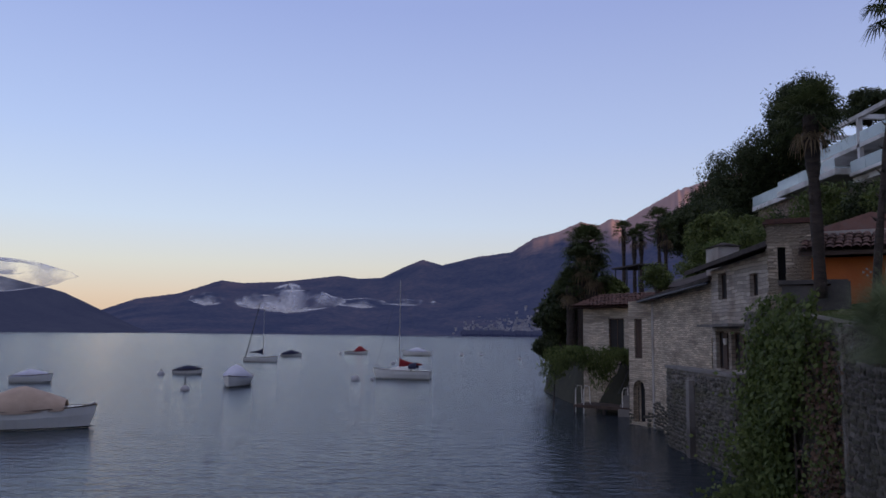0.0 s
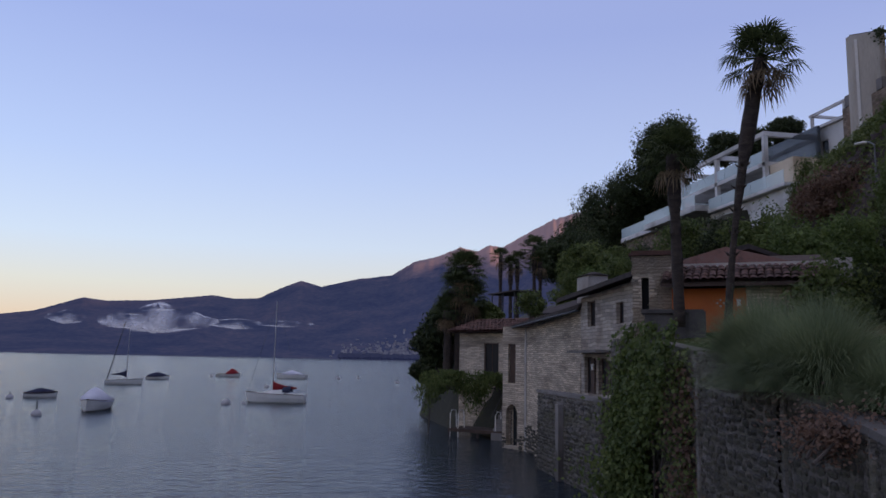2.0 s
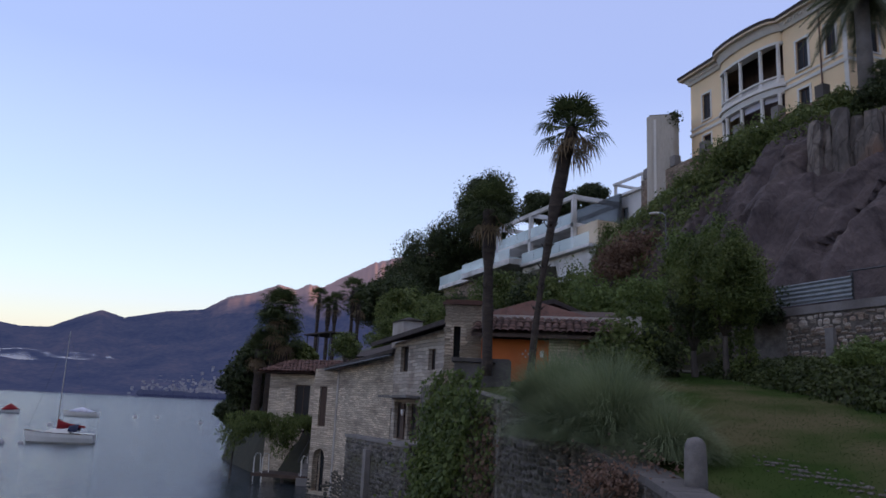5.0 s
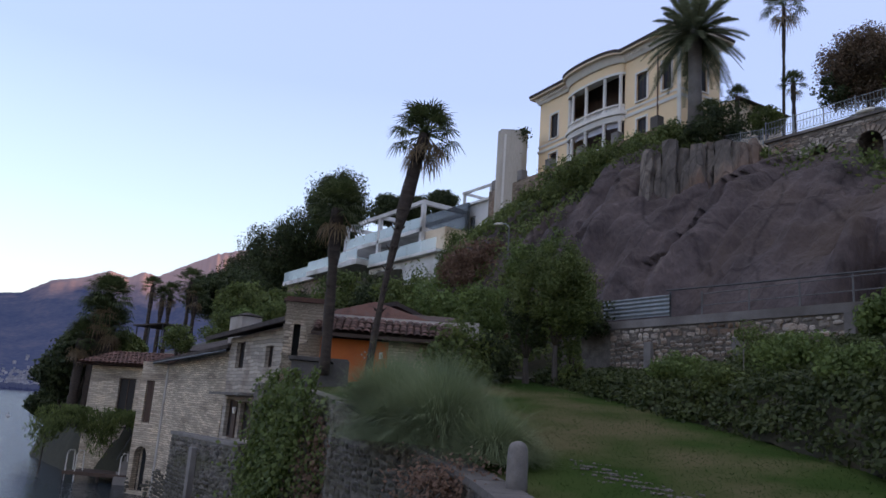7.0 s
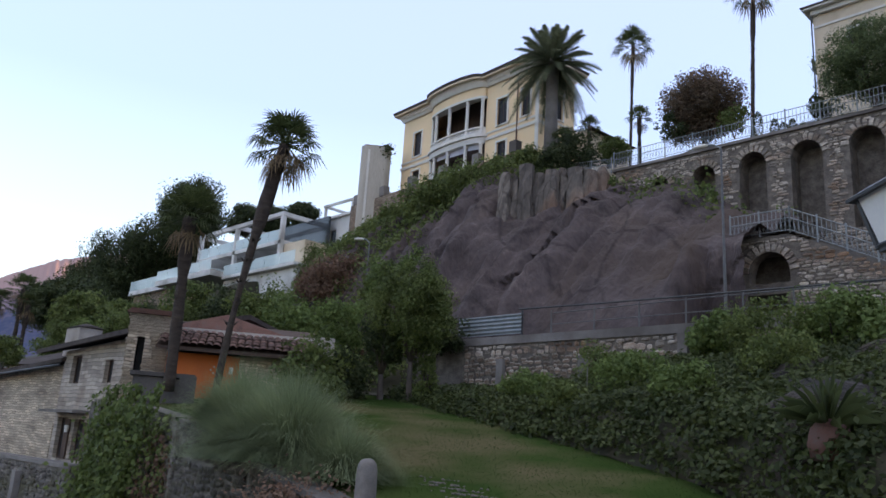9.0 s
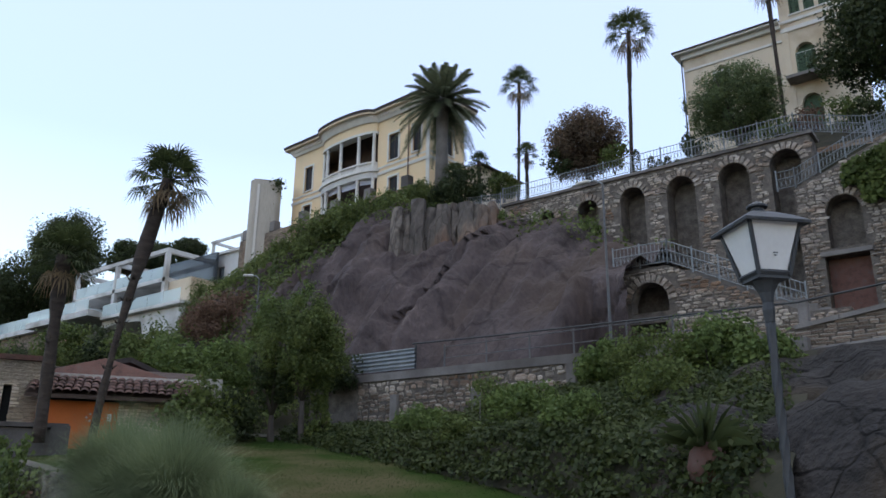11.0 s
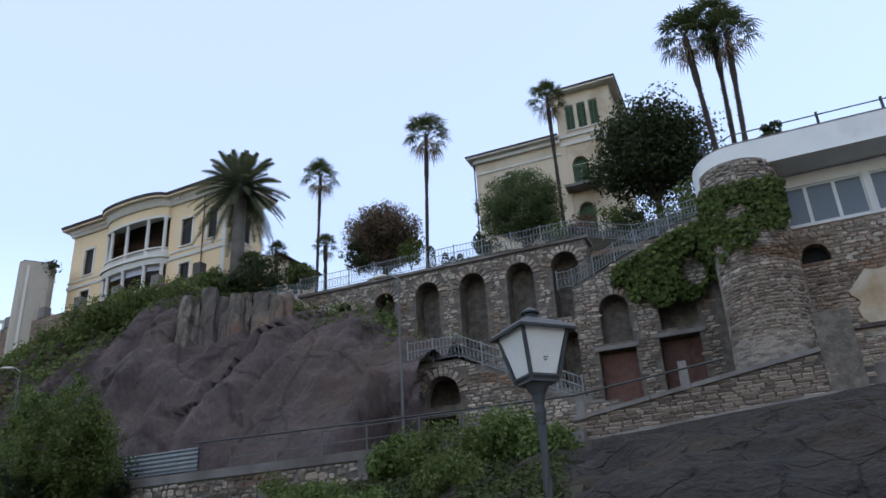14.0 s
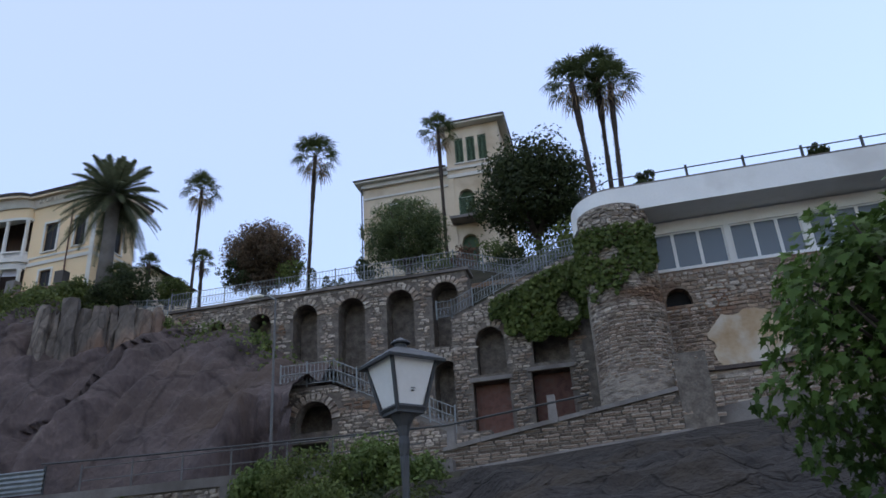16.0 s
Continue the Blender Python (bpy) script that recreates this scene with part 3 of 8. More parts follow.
def date_palm(label, base, height, reach, trunk, seed=3):
    rng = np.random.default_rng(seed)
    t = thing("date_palm", label, "palm tree", base)
    part("trunk", Shape().tube([(0, 0, -0.5), (0, 0, height * 0.5), (0, 0, height * 0.85), (0, 0, height + 0.3)], [trunk * 1.15, trunk, trunk * 1.05, trunk * 1.3], 12), M_CONCRETE, t, "stout grey-brown ringed trunk", True)
    sh = Shape()
    count = 78
    for k in range(count):
        e = radians(-38 + 118 * (k / count))
        a = k * 2.39996 + rng.uniform(-0.15, 0.15)
        flat = Vector((math.cos(a), math.sin(a), 0))
        ln = reach * rng.uniform(0.85, 1.1)
        pts = []
        for i in range(11):
            f = i / 10
            pts.append(Vector((0, 0, height)) + flat * (ln * f * math.cos(e) * (1 - 0.1 * f)) + Vector((0, 0, ln * (f * math.sin(e) - 0.42 * f * f * (1.0 - 0.3 * math.sin(e))))))
        sh.tube(pts, [0.05 * (1 - 0.09 * i) for i in range(11)], 3, False)
        side = Vector((-math.sin(a), math.cos(a), 0))
        for i in range(4, 40):
            f = i / 40
            j = f * 10
            p = pts[int(j)].lerp(pts[min(10, int(j) + 1)], j - int(j))
            d = (pts[min(10, int(j) + 1)] - pts[int(j)]).normalized()
            for sg in (-1, 1):
                ll = reach * 0.17 * math.sin(math.pi * (0.12 + 0.8 * f)) * rng.uniform(0.8, 1.15)
                tip = p + (side * sg * 0.85 + d * 0.65 + Vector((0, 0, 0.15))).normalized() * ll - Vector((0, 0, 0.12 * ll))
                n = len(sh.v)
                w = d * reach * 0.013
                sh.v += [tuple(p - w), tuple(p + w), tuple(tip)]
                sh.f.append((n, n + 1, n + 2))
    part("crown", sh, L_DATE, t)
    return t


def grass_clump(name, label, base, blades, length, spread, mat, seed, width=0.012, steep=62, category="grass"):
    """A fountain of fine blades: steep at the root, bending over under their own weight."""
    rng = np.random.default_rng(seed)
    a, r = rng.uniform(0, 2 * np.pi, blades), rng.uniform(0, 1, blades) ** 0.5
    e = np.radians(np.clip(rng.normal(steep + 14 - 26 * r, 11), 12, 88))
    ln = length * rng.uniform(0.5, 1.05, blades) * (1.0 - 0.2 * r)
    flat = np.stack([np.cos(a), np.sin(a), np.zeros(blades)], 1)
    root = flat * (r * rng.uniform(0.2, 1.0, blades))[:, None] * np.array([spread[0], spread[1], 0])
    side = np.stack([-np.sin(a), np.cos(a), np.zeros(blades)], 1)
    lean = rng.normal(0, 0.16, blades)
    sag = rng.uniform(0.35, 0.75, blades)
    rows = []
    for f in (0.0, 0.25, 0.5, 0.72, 0.88, 1.0):
        out = ln * np.cos(e) * (f + 0.25 * f * f)
        z = ln * (np.sin(e) * f - sag * f ** 2.6 * (0.25 + np.cos(e)))
        p = root + flat * out[:, None] + side * (lean * ln * f * f)[:, None]
        p[:, 2] = np.maximum(z, 0.02)
        w = side * width * (1.04 - f)
        rows += [p - w, p + w]
    v = np.stack(rows, 1).reshape(-1, 3)
    b = np.arange(blades)[:, None] * 12
    f = np.concatenate([b + np.array([[2 * i, 2 * i + 1, 2 * i + 3, 2 * i + 2]]) for i in range(5)])
    t = thing(name, label, category, base)
    part("blades", raw_mesh("blades", v, f, mat), mat, t)
    return t

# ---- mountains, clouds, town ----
M_FAR = far("forested mountain with haze glow", [(0.038, 0.038, 0.042), (0.066, 0.058, 0.058), (0.11, 0.085, 0.074)], (0.003, 0.013, 0.058), 0.006)
# summit pink adds the dawn sun's glow to the grass and rock colour
alpenglow_summit(M_FAR, 400, 580, (0.31, 0.20, 0.145))
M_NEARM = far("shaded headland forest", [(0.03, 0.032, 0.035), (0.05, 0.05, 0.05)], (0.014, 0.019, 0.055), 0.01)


def range_mesh(name, ridge, dist, depth, mat, rough, step=0.12):
    """A mountain side: ridge gives (bearing, elevation); the slope falls to the shore with spurs and gullies."""
    az0, az1 = ridge[0][0], ridge[-1][0]
    cols, rows = int((az1 - az0) / step) + 1, 26
    v = []
    for j in range(rows + 6):
        f = min(1.0, j / rows)
        for i in range(cols):
            az = az0 + (az1 - az0) * i / (cols - 1)
            d = dist + depth * f + (j - rows) * 60 * (j > rows)
            top = (dist + depth) * math.tan(radians(lerp(ridge, az)))
            spur = frac(az * 0.22 + 0.8 * f, f * 1.6, 1.7, 1.0, 5)
            z = top * (f ** 1.25 + spur * 0.045 * rough * math.sin(math.pi * min(1.0, f * 1.02)))
            z += top * 0.008 * rough * frac(az * 4.0, f * 4, 4, 1.0, 5) * f
            if j > rows:
                z -= (j - rows) * 40
            p = pol(az + spur * 0.35 * rough * math.sin(math.pi * f), d)
            v.append((p.x, p.y, z - 1.0))
    f = [(j * cols + i, j * cols + i + 1, (j + 1) * cols + i + 1, (j + 1) * cols + i) for j in range(rows + 5) for i in range(cols - 1)]
    return raw_mesh(name, v, f, mat, True)


RIDGE = [(-36, 1.2), (-29, 1.0), (-26, 1.15), (-23.9, 1.5), (-21.8, 2.3), (-19, 2.75), (-16.2, 3.75), (-14.7, 3.6), (-12, 3.75), (-10, 4.0), (-7.8, 4.3), (-6.2, 4.1), (-4.6, 4.2), (-3, 5.0), (-1.6, 5.6), (-0.1, 5.2), (2.5, 5.85), (5.05, 6.2), (6.7, 7.25), (8.5, 7.7), (10.2, 8.42), (11.4, 8.1), (12.4, 8.62), (13.3, 8.4), (15, 9.4), (17.1, 10.5), (20, 11.3), (23, 11.9), (27, 11.6), (32, 9)]
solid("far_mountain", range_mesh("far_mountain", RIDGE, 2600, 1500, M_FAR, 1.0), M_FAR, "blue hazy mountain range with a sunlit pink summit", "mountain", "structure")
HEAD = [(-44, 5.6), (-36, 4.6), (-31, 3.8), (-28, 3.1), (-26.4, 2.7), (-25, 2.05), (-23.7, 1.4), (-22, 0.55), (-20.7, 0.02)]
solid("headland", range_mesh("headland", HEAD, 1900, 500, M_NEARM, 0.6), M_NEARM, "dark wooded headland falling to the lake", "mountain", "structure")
# unseen ring added so the low sun reaches only the far summit
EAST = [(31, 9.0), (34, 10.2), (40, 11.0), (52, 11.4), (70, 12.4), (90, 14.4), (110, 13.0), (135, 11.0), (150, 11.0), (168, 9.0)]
solid("east_sun_screen", range_mesh("east_sun_screen", EAST, 2900, 600, M_FAR, 0.5, 1.0), M_FAR, "unseen mountain ring added to shade the far slopes", "mountain", "structure")

M_CLOUD = bpy.data.materials.new("low cloud")
M_CLOUD.use_nodes = True
cn, cl = M_CLOUD.node_tree.nodes, M_CLOUD.node_tree.links.new
cb = cn["Principled BSDF"]
cb.inputs["Base Color"].default_value, cb.inputs["Roughness"].default_value = (0.36, 0.39, 0.48, 1), 1.0
# part of the cloud's brightness is put in as emission
cb.inputs["Emission Color"].default_value, cb.inputs["Emission Strength"].default_value = (0.15, 0.16, 0.20, 1), 1.0
ct, cz, cr, cg, cm = (cn.new("ShaderNode" + k) for k in ("TexCoord", "TexNoise", "ValToRGB", "TexGradient", "Math"))
cmap = cn.new("ShaderNodeMapping")
cmap.inputs["Location"].default_value, cmap.inputs["Scale"].default_value = (-1, -1, -1), (2, 2, 2)
cl(ct.outputs["Generated"], cmap.inputs[0])
cg.gradient_type = "SPHERICAL"
cl(cmap.outputs[0], cg.inputs[0])
cz.inputs["Scale"].default_value, cz.inputs["Detail"].default_value = 0.007, 4.0
cl(ct.outputs["Object"], cz.inputs["Vector"])
cm.operation = "MULTIPLY_ADD"
cm.inputs[1].default_value = 0.75
cl(cg.outputs[0], cm.inputs[0])
cl(cz.outputs[0], cm.inputs[2])
cr.color_ramp.elements[0].position, cr.color_ramp.elements[1].position = 0.52, 0.74
cl(cm.outputs[0], cr.inputs[0])
cl(cr.outputs[0], cb.inputs["Alpha"])


def cloud(az0, az1, el0, el1, dist, seed):
    rng = np.random.default_rng(seed)
    w, h = radians(az1 - az0) * dist, radians(el1 - el0) * dist
    c = pol((az0 + az1) / 2, dist, 5 + dist * math.tan(radians((el0 + el1) / 2)))
    sh = Shape()
    rings = []
    for j in range(13):
        t = math.pi * j / 12
        rings.append([(math.cos(a) * math.sin(t) * w / 2 * (1 + 0.2 * frac(math.cos(a) * 2, t * 2, seed)), math.sin(a) * math.sin(t) * h * 0.3, -math.cos(t) * h / 2 * (1 + 0.3 * frac(math.cos(a) * 3, seed, t))) for a in [2 * math.pi * k / 28 for k in range(28)]])
    sh.loft(rings)
    return solid("cloud", sh, M_CLOUD, "thin white cloud bank lying along the mountain", "cloud", "structure", smooth=True, at=c, rz=-(az0 + az1) / 2)


for k, band in enumerate([(-14.8, -7.4, 1.5, 3.1), (-13.2, -9.6, 1.5, 3.5), (-18.4, -15.6, 1.9, 2.8), (-15.4, -11.0, 1.7, 2.7), (-8.2, -3.8, 1.9, 2.6), (-5.2, -0.4, 2.1, 2.55), (-36, -26.0, 2.5, 4.7), (-33, -27.0, 3.6, 4.6)]):
    cloud(*band, 1850 if k > 5 else 2900, k + 2)

# lakeside town on the far slope
town = Shape()
for k in range(520):
    az = RNG.normal(5.6, 1.7) if k % 4 else RNG.uniform(1.5, 9.5)
    f = abs(RNG.normal(0, 0.10))
    d = 2590 + 1500 * f
    p = pol(az, d)
    z = (4100 * math.tan(radians(lerp(RIDGE, az)))) * f ** 1.25
    s = RNG.uniform(2.5, 5)
    town.box(-s, -s, z - 14, s, s, z + RNG.uniform(2, 9), Matrix.Translation((p.x, p.y, 0)) @ pose(0, 0, 0, 0, 0, RNG.uniform(0, 90)))
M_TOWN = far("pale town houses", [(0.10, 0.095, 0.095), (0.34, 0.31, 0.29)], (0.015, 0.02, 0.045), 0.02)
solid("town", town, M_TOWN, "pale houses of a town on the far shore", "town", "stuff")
shore = Shape()
for k in range(260):
    p = pol(RNG.uniform(1.5, 8.8), RNG.uniform(2480, 2560))
    s = RNG.uniform(6, 15)
    shore.loft([[(p.x + s * r * math.cos(a), p.y + s * r * math.sin(a), zz * s) for a in [k * 1.047 for k in range(6)]] for r, zz in ((0.5, 0), (1.0, 0.5), (0.7, 1.1), (0.2, 1.4))], cap=True)
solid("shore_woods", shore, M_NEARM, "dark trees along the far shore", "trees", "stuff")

# ---- boats ----
M_HULL = material("white gelcoat", [(0.62, 0.60, 0.55), (0.72, 0.70, 0.66)], scale=1.5, rough=0.35, bump=0.02)
M_KEELBAND = material("dark antifouling", [(0.03, 0.03, 0.035), (0.06, 0.055, 0.055)], rough=0.6)
M_BEIGE = material("beige canvas", [(0.34, 0.25, 0.19), (0.44, 0.33, 0.25)], scale=2.5, fine=25, bump=0.4)
M_PALECAN = material("pale grey canvas", [(0.42, 0.42, 0.48), (0.55, 0.55, 0.62)], scale=2.5, fine=25, bump=0.4)
M_NAVY = material("navy canvas", [(0.012, 0.015, 0.035), (0.03, 0.035, 0.07)], scale=2.5, fine=25, bump=0.4)
M_REDCAN = material("red canvas", [(0.16, 0.012, 0.015), (0.26, 0.02, 0.025)], scale=3, fine=25, bump=0.4)
M_ALU = material("mast aluminium", [(0.30, 0.30, 0.32), (0.42, 0.42, 0.44)], metal=0.6, rough=0.4, bump=0)
M_BUOY = material("buoy plastic", [(0.30, 0.29, 0.29), (0.42, 0.40, 0.40)], rough=0.5, bump=0.1)


def hull_rings(ln, beam, free, sheer=0.25, bottom=-0.25):
    """Half-model stations from stern (-ln/2) to bow (+ln/2)."""
    rings = []
    for i in range(15):
        f = i / 14
        w = beam / 2 * (0.86 + 0.14 * math.sin(math.pi * min(1, f * 1.5))) * (1 - max(0, (f - 0.5) / 0.5) ** 2.2)
        w = max(w, 0.02)
        h = free * (1 + sheer * (f - 0.3) * abs(f - 0.3) * 2)
        x = -ln / 2 + ln * f
        rk = 0.06 * ln * max(0, f - 0.6) / 0.4
        rings.append([(x - rk, 0, bottom), (x - rk * 0.7, -w * 0.72, bottom * 0.2), (x, -w * 0.95, h * 0.6), (x + rk * 0.2, -w, h), (x + rk * 0.2, w, h), (x, w * 0.95, h * 0.6), (x - rk * 0.7, w * 0.72, bottom * 0.2)])
    return rings


def boat(name, label, category, at, rz, ln, beam, free, cover=None, cover_h=0.9, cover_from=-0.45, cover_to=0.3, hull=None, stripe=True, ridge=0.5):
    t = thing(name, label, category, (at[0], at[1], 0), rz)
    rings = hull_rings(ln, beam, free)
    part("hull", Shape().loft(rings, cap=True), hull or M_HULL, t, smooth=False)
    if stripe:
        part("waterline_band", Shape().loft([[(p[0], p[1] * 1.012, 0.02 + 0.08 * (k in (2, 3, 4, 5))) if k not in (0,) else p for k, p in enumerate(r)] for r in hull_rings(ln * 1.004, beam * 0.9, free * 0.28)], cap=True), M_KEELBAND, t, "dark band along the waterline")
        part("rub_rail", Shape().tube([r[3] for r in rings] + [r[4] for r in rings[::-1]], 0.035, 5), M_SHUTTER, t, "thin brown rubbing strake")
    if cover:
        rr = []
        for i in range(13):
            f = i / 12
            x = ln * (cover_from + (cover_to - cover_from) * f)
            k = min(14, max(0, int(round((x / ln + 0.5) * 14))))
            w = abs(rings[k][3][1]) * 1.03
            b = rings[k][3][2] - 0.02
            e = 1 - abs(f - ridge) / max(ridge, 1 - ridge)
            h = cover_h * (0.12 + 0.88 * e ** 0.8)
            rr.append([(x, -w, b - 0.1), (x, -w * 0.97, b + h * 0.25), (x, -w * 0.45, b + h * 0.8), (x, 0, b + h), (x, w * 0.45, b + h * 0.8), (x, w * 0.97, b + h * 0.25), (x, w, b - 0.1)])
        part("cover", Shape().loft(rr, closed=False), cover, t, "stretched canvas cover", True)
    else:
        part("deck", Shape().box(-ln * 0.45, -beam * 0.36, free * 0.9, ln * 0.25, beam * 0.36, free * 1.02), M_HULL, t)
    return t


def add_rig(t, at, height, boom, sail, stay, lean=0.0):
    part("mast", Shape().tube([(at, 0, 0.3), (at + lean, 0, height)], [0.06, 0.04], 8), M_ALU, t, "slender grey metal mast")
    part("boom", Shape().tube([(at, 0, 1.75), (at - boom, 0, 1.55)], 0.05, 6), M_ALU, t)
    part("sail_cover", Shape().loft([[(at - boom * f, 0.16 * math.cos(a) * (1 - 0.6 * f), 1.75 - 0.15 * f + (0.16 + 0.30 * (1 - f) ** 3) * math.sin(a) * (1.3 - 0.7 * f)) for a in [k * 0.785 for k in range(8)]] for f in (0.0, 0.08, 0.2, 0.45, 0.75, 1.0)], cap=True), sail, t, "folded sail under a coloured cover", True)
    part("forestay", Shape().tube([(stay, 0, 1.0), (at + lean, 0, height * 0.97)], 0.012, 4), M_IRON, t)
    part("backstay", Shape().tube([(-stay * 0.95, 0, 0.9), (at + lean, 0, height * 0.98)], 0.01, 4), M_IRON, t)


sb = boat("sailboat", "white moored sailing boat with a red sail cover", "sailing boat", (-4.5, 86.6), 172, 6.4, 2.2, 0.95)
add_rig(sb, 0.35, 11.0, 2.6, M_REDCAN, 3.1)
part("cabin", Shape().loft([[(x, -0.75 * s, 0.9), (x, -0.62 * s, 0.95 + h), (x, 0.62 * s, 0.95 + h), (x, 0.75 * s, 0.9)] for x, s, h in ((-1.0, 1, 0.42), (0.6, 0.95, 0.4), (1.7, 0.5, 0.05))], cap=True), M_HULL, sb)
part("spray_hood", Shape().loft([[(-1.7 + 0.9 * f, 0.85 * math.cos(a), 1.15 + (0.75 - 0.2 * f) * math.sin(a)) for a in [math.pi * k / 8 for k in range(9)]] for f in (0, 0.5, 1.0)], closed=False), M_NAVY, sb, "dark folded spray hood", True)
part("bow_rail", Shape().tube([(2.4, -0.5, 0.95), (2.7, -0.35, 1.5), (3.3, 0, 1.55), (2.7, 0.35, 1.5), (2.4, 0.5, 0.95)], 0.02, 5), M_ALU, sb)
part("stern_rail", Shape().tube([(-3.0, -0.9, 0.9), (-3.1, -0.9, 1.45), (-3.1, 0.9, 1.45), (-3.0, 0.9, 0.9)], 0.02, 5), M_ALU, sb)
mb = boat("motorboat", "white moored motorboat under a beige canvas cover", "motorboat", (-21.3, 39.6), 18, 6.8, 2.5, 0.95, M_BEIGE, 1.25, -0.38, 0.30, ridge=0.55)
part("cleat", Shape().tube([(3.0, 0, 1.1), (3.4, 0, 1.3)], 0.04, 6), M_ALU, mb)
wbt = boat("motorboat", "white cabin motorboat under a pale grey cover", "motorboat", (-19.3, 72.6), -88, 5.6, 2.4, 0.85, M_PALECAN, 1.15, -0.42, 0.42, ridge=0.5)
part("outboard_motor", Shape().box(-3.2, -0.22, 0.2, -2.8, 0.22, 1.15).box(-3.1, -0.1, -0.3, -2.9, 0.1, 0.25), M_IRON, wbt, "black outboard motor")
sb2 = boat("sailboat", "small white sailing boat with a navy sail cover", "sailing boat", (-30.7, 131), 4, 5.6, 2.0, 0.8)
add_rig(sb2, 0.3, 9.0, 2.2, M_NAVY, -2.7, 0.0)
part("gin_pole", Shape().tube([(-2.6, 0, 0.8), (-0.4, 0, 10.2)], [0.09, 0.06], 6), M_IRON, sb2, "dark raised spar leaning aft")
boat("motorboat", "small boat under a dark navy cover", "motorboat", (-30.0, 91.5), 8, 3.3, 1.5, 0.55, M_NAVY, 0.55, -0.47, 0.45)
boat("motorboat", "small boat under a navy blue cover", "motorboat", (-31.4, 160.5), 15, 4.4, 1.9, 0.6, M_NAVY, 0.9, -0.47, 0.42)
rb = boat("motorboat", "white open motorboat with a dark red hood", "motorboat", (-20.9, 187), 6, 5.6, 2.1, 0.7, M_REDCAN, 1.3, -0.1, 0.42, ridge=0.5)
boat("motorboat", "pale grey cabin cruiser under canvas", "motorboat", (-6.1, 179), 165, 7.0, 2.4, 1.0, M_PALECAN, 0.9, -0.35, 0.3)
boat("motorboat", "grey covered boat moored on open water", "motorboat", (-39.1, 74.0), 12, 3.6, 1.7, 0.7, M_PALECAN, 0.6, -0.45, 0.4)


def buoy(at, r, stick):
    t = thing("buoy", "grey round mooring buoy floating on the lake", "buoy", (at[0], at[1], 0), 0, "mooring buoys")
    part("float", Shape().loft([[(r * s * math.cos(a), r * s * math.sin(a), z * r) for a in [k * 0.5236 for k in range(12)]] for s, z in ((0.5, -0.6), (0.95, -0.2), (1, 0.2), (0.8, 0.7), (0.35, 1.0), (0.15, 1.15))], cap=True), M_BUOY, t, smooth=True)
    part("ring", Shape().tube([(0, 0, r), (0, 0, r + stick)], 0.06, 6), M_IRON, t)


for at, r, s in (((-21.9, 66.2), 0.42, 0.7), ((-9.3, 83), 0.5, 0.15), ((-32.4, 89.4), 0.42, 0.3), ((-7.6, 84), 0.25, 0.05), ((-8.2, 128), 0.4, 0.1), ((-24.5, 186), 0.45, 0.3), ((4.6, 185), 0.5, 0.5), ((9.5, 190), 0.4, 0.4), ((16, 160), 0.4, 0.5)):
    buoy(at, r, s)

# ---- walls with openings ----
def pierced(u0, u1, z0, top, thick, holes=(), bottom=None):
    """A wall from u0 to u1, front at y = 0, back at y = thick. top: a height or a function of u.
    holes: (left, right, sill, crown, arched)."""
    topf = top if callable(top) else (lambda u: top)
    cuts = {round(u0, 4), round(u1, 4)}
    for a, b, lo, hi, arched in holes:
        n = 10 if arched else 1
        cuts |= {round(a + (b - a) * k / n, 4) for k in range(n + 1)}
    if callable(top):
        cuts |= {round(u0 + (u1 - u0) * k / 12, 4) for k in range(13)}
    cuts = sorted(c for c in cuts if u0 - 1e-6 <= c <= u1 + 1e-6)
    sh = Shape()

    def crown(h, u):
        a, b, lo, hi, arched = h
        if not arched:
            return hi
        r = (b - a) / 2
        return hi - r + math.sqrt(max(0.0, r * r - (u - (a + b) / 2) ** 2))

    for p, q in zip(cuts, cuts[1:]):
        m = (p + q) / 2
        over = sorted((h for h in holes if h[0] < m < h[1]), key=lambda h: h[2])
        lows = [(z0, z0)] + [(crown(h, p), crown(h, q)) for h in over]
        highs = [(h[2], h[2]) for h in over] + [(topf(p), topf(q))]
        for (a0, a1), (b0, b1) in zip(lows, highs):
            sh.quad((p, 0, a0), (q, 0, a1), (q, 0, b1), (p, 0, b0))
            sh.quad((q, thick, a1), (p, thick, a0), (p, thick, b0), (q, thick, b1))
            sh.quad((p, 0, b0), (q, 0, b1), (q, thick, b1), (p, thick, b0))
            sh.quad((q, 0, a1), (p, 0, a0), (p, thick, a0), (q, thick, a1))
    for h in holes:
        for u in (h[0], h[1]):
            zt = crown(h, u)
            sh.quad((u, 0, h[2]), (u, thick, h[2]), (u, thick, zt), (u, 0, zt))
    for u in (u0, u1):
        sh.quad((u, 0, z0), (u, thick, z0), (u, thick, topf(u)), (u, 0, topf(u)))
    return sh


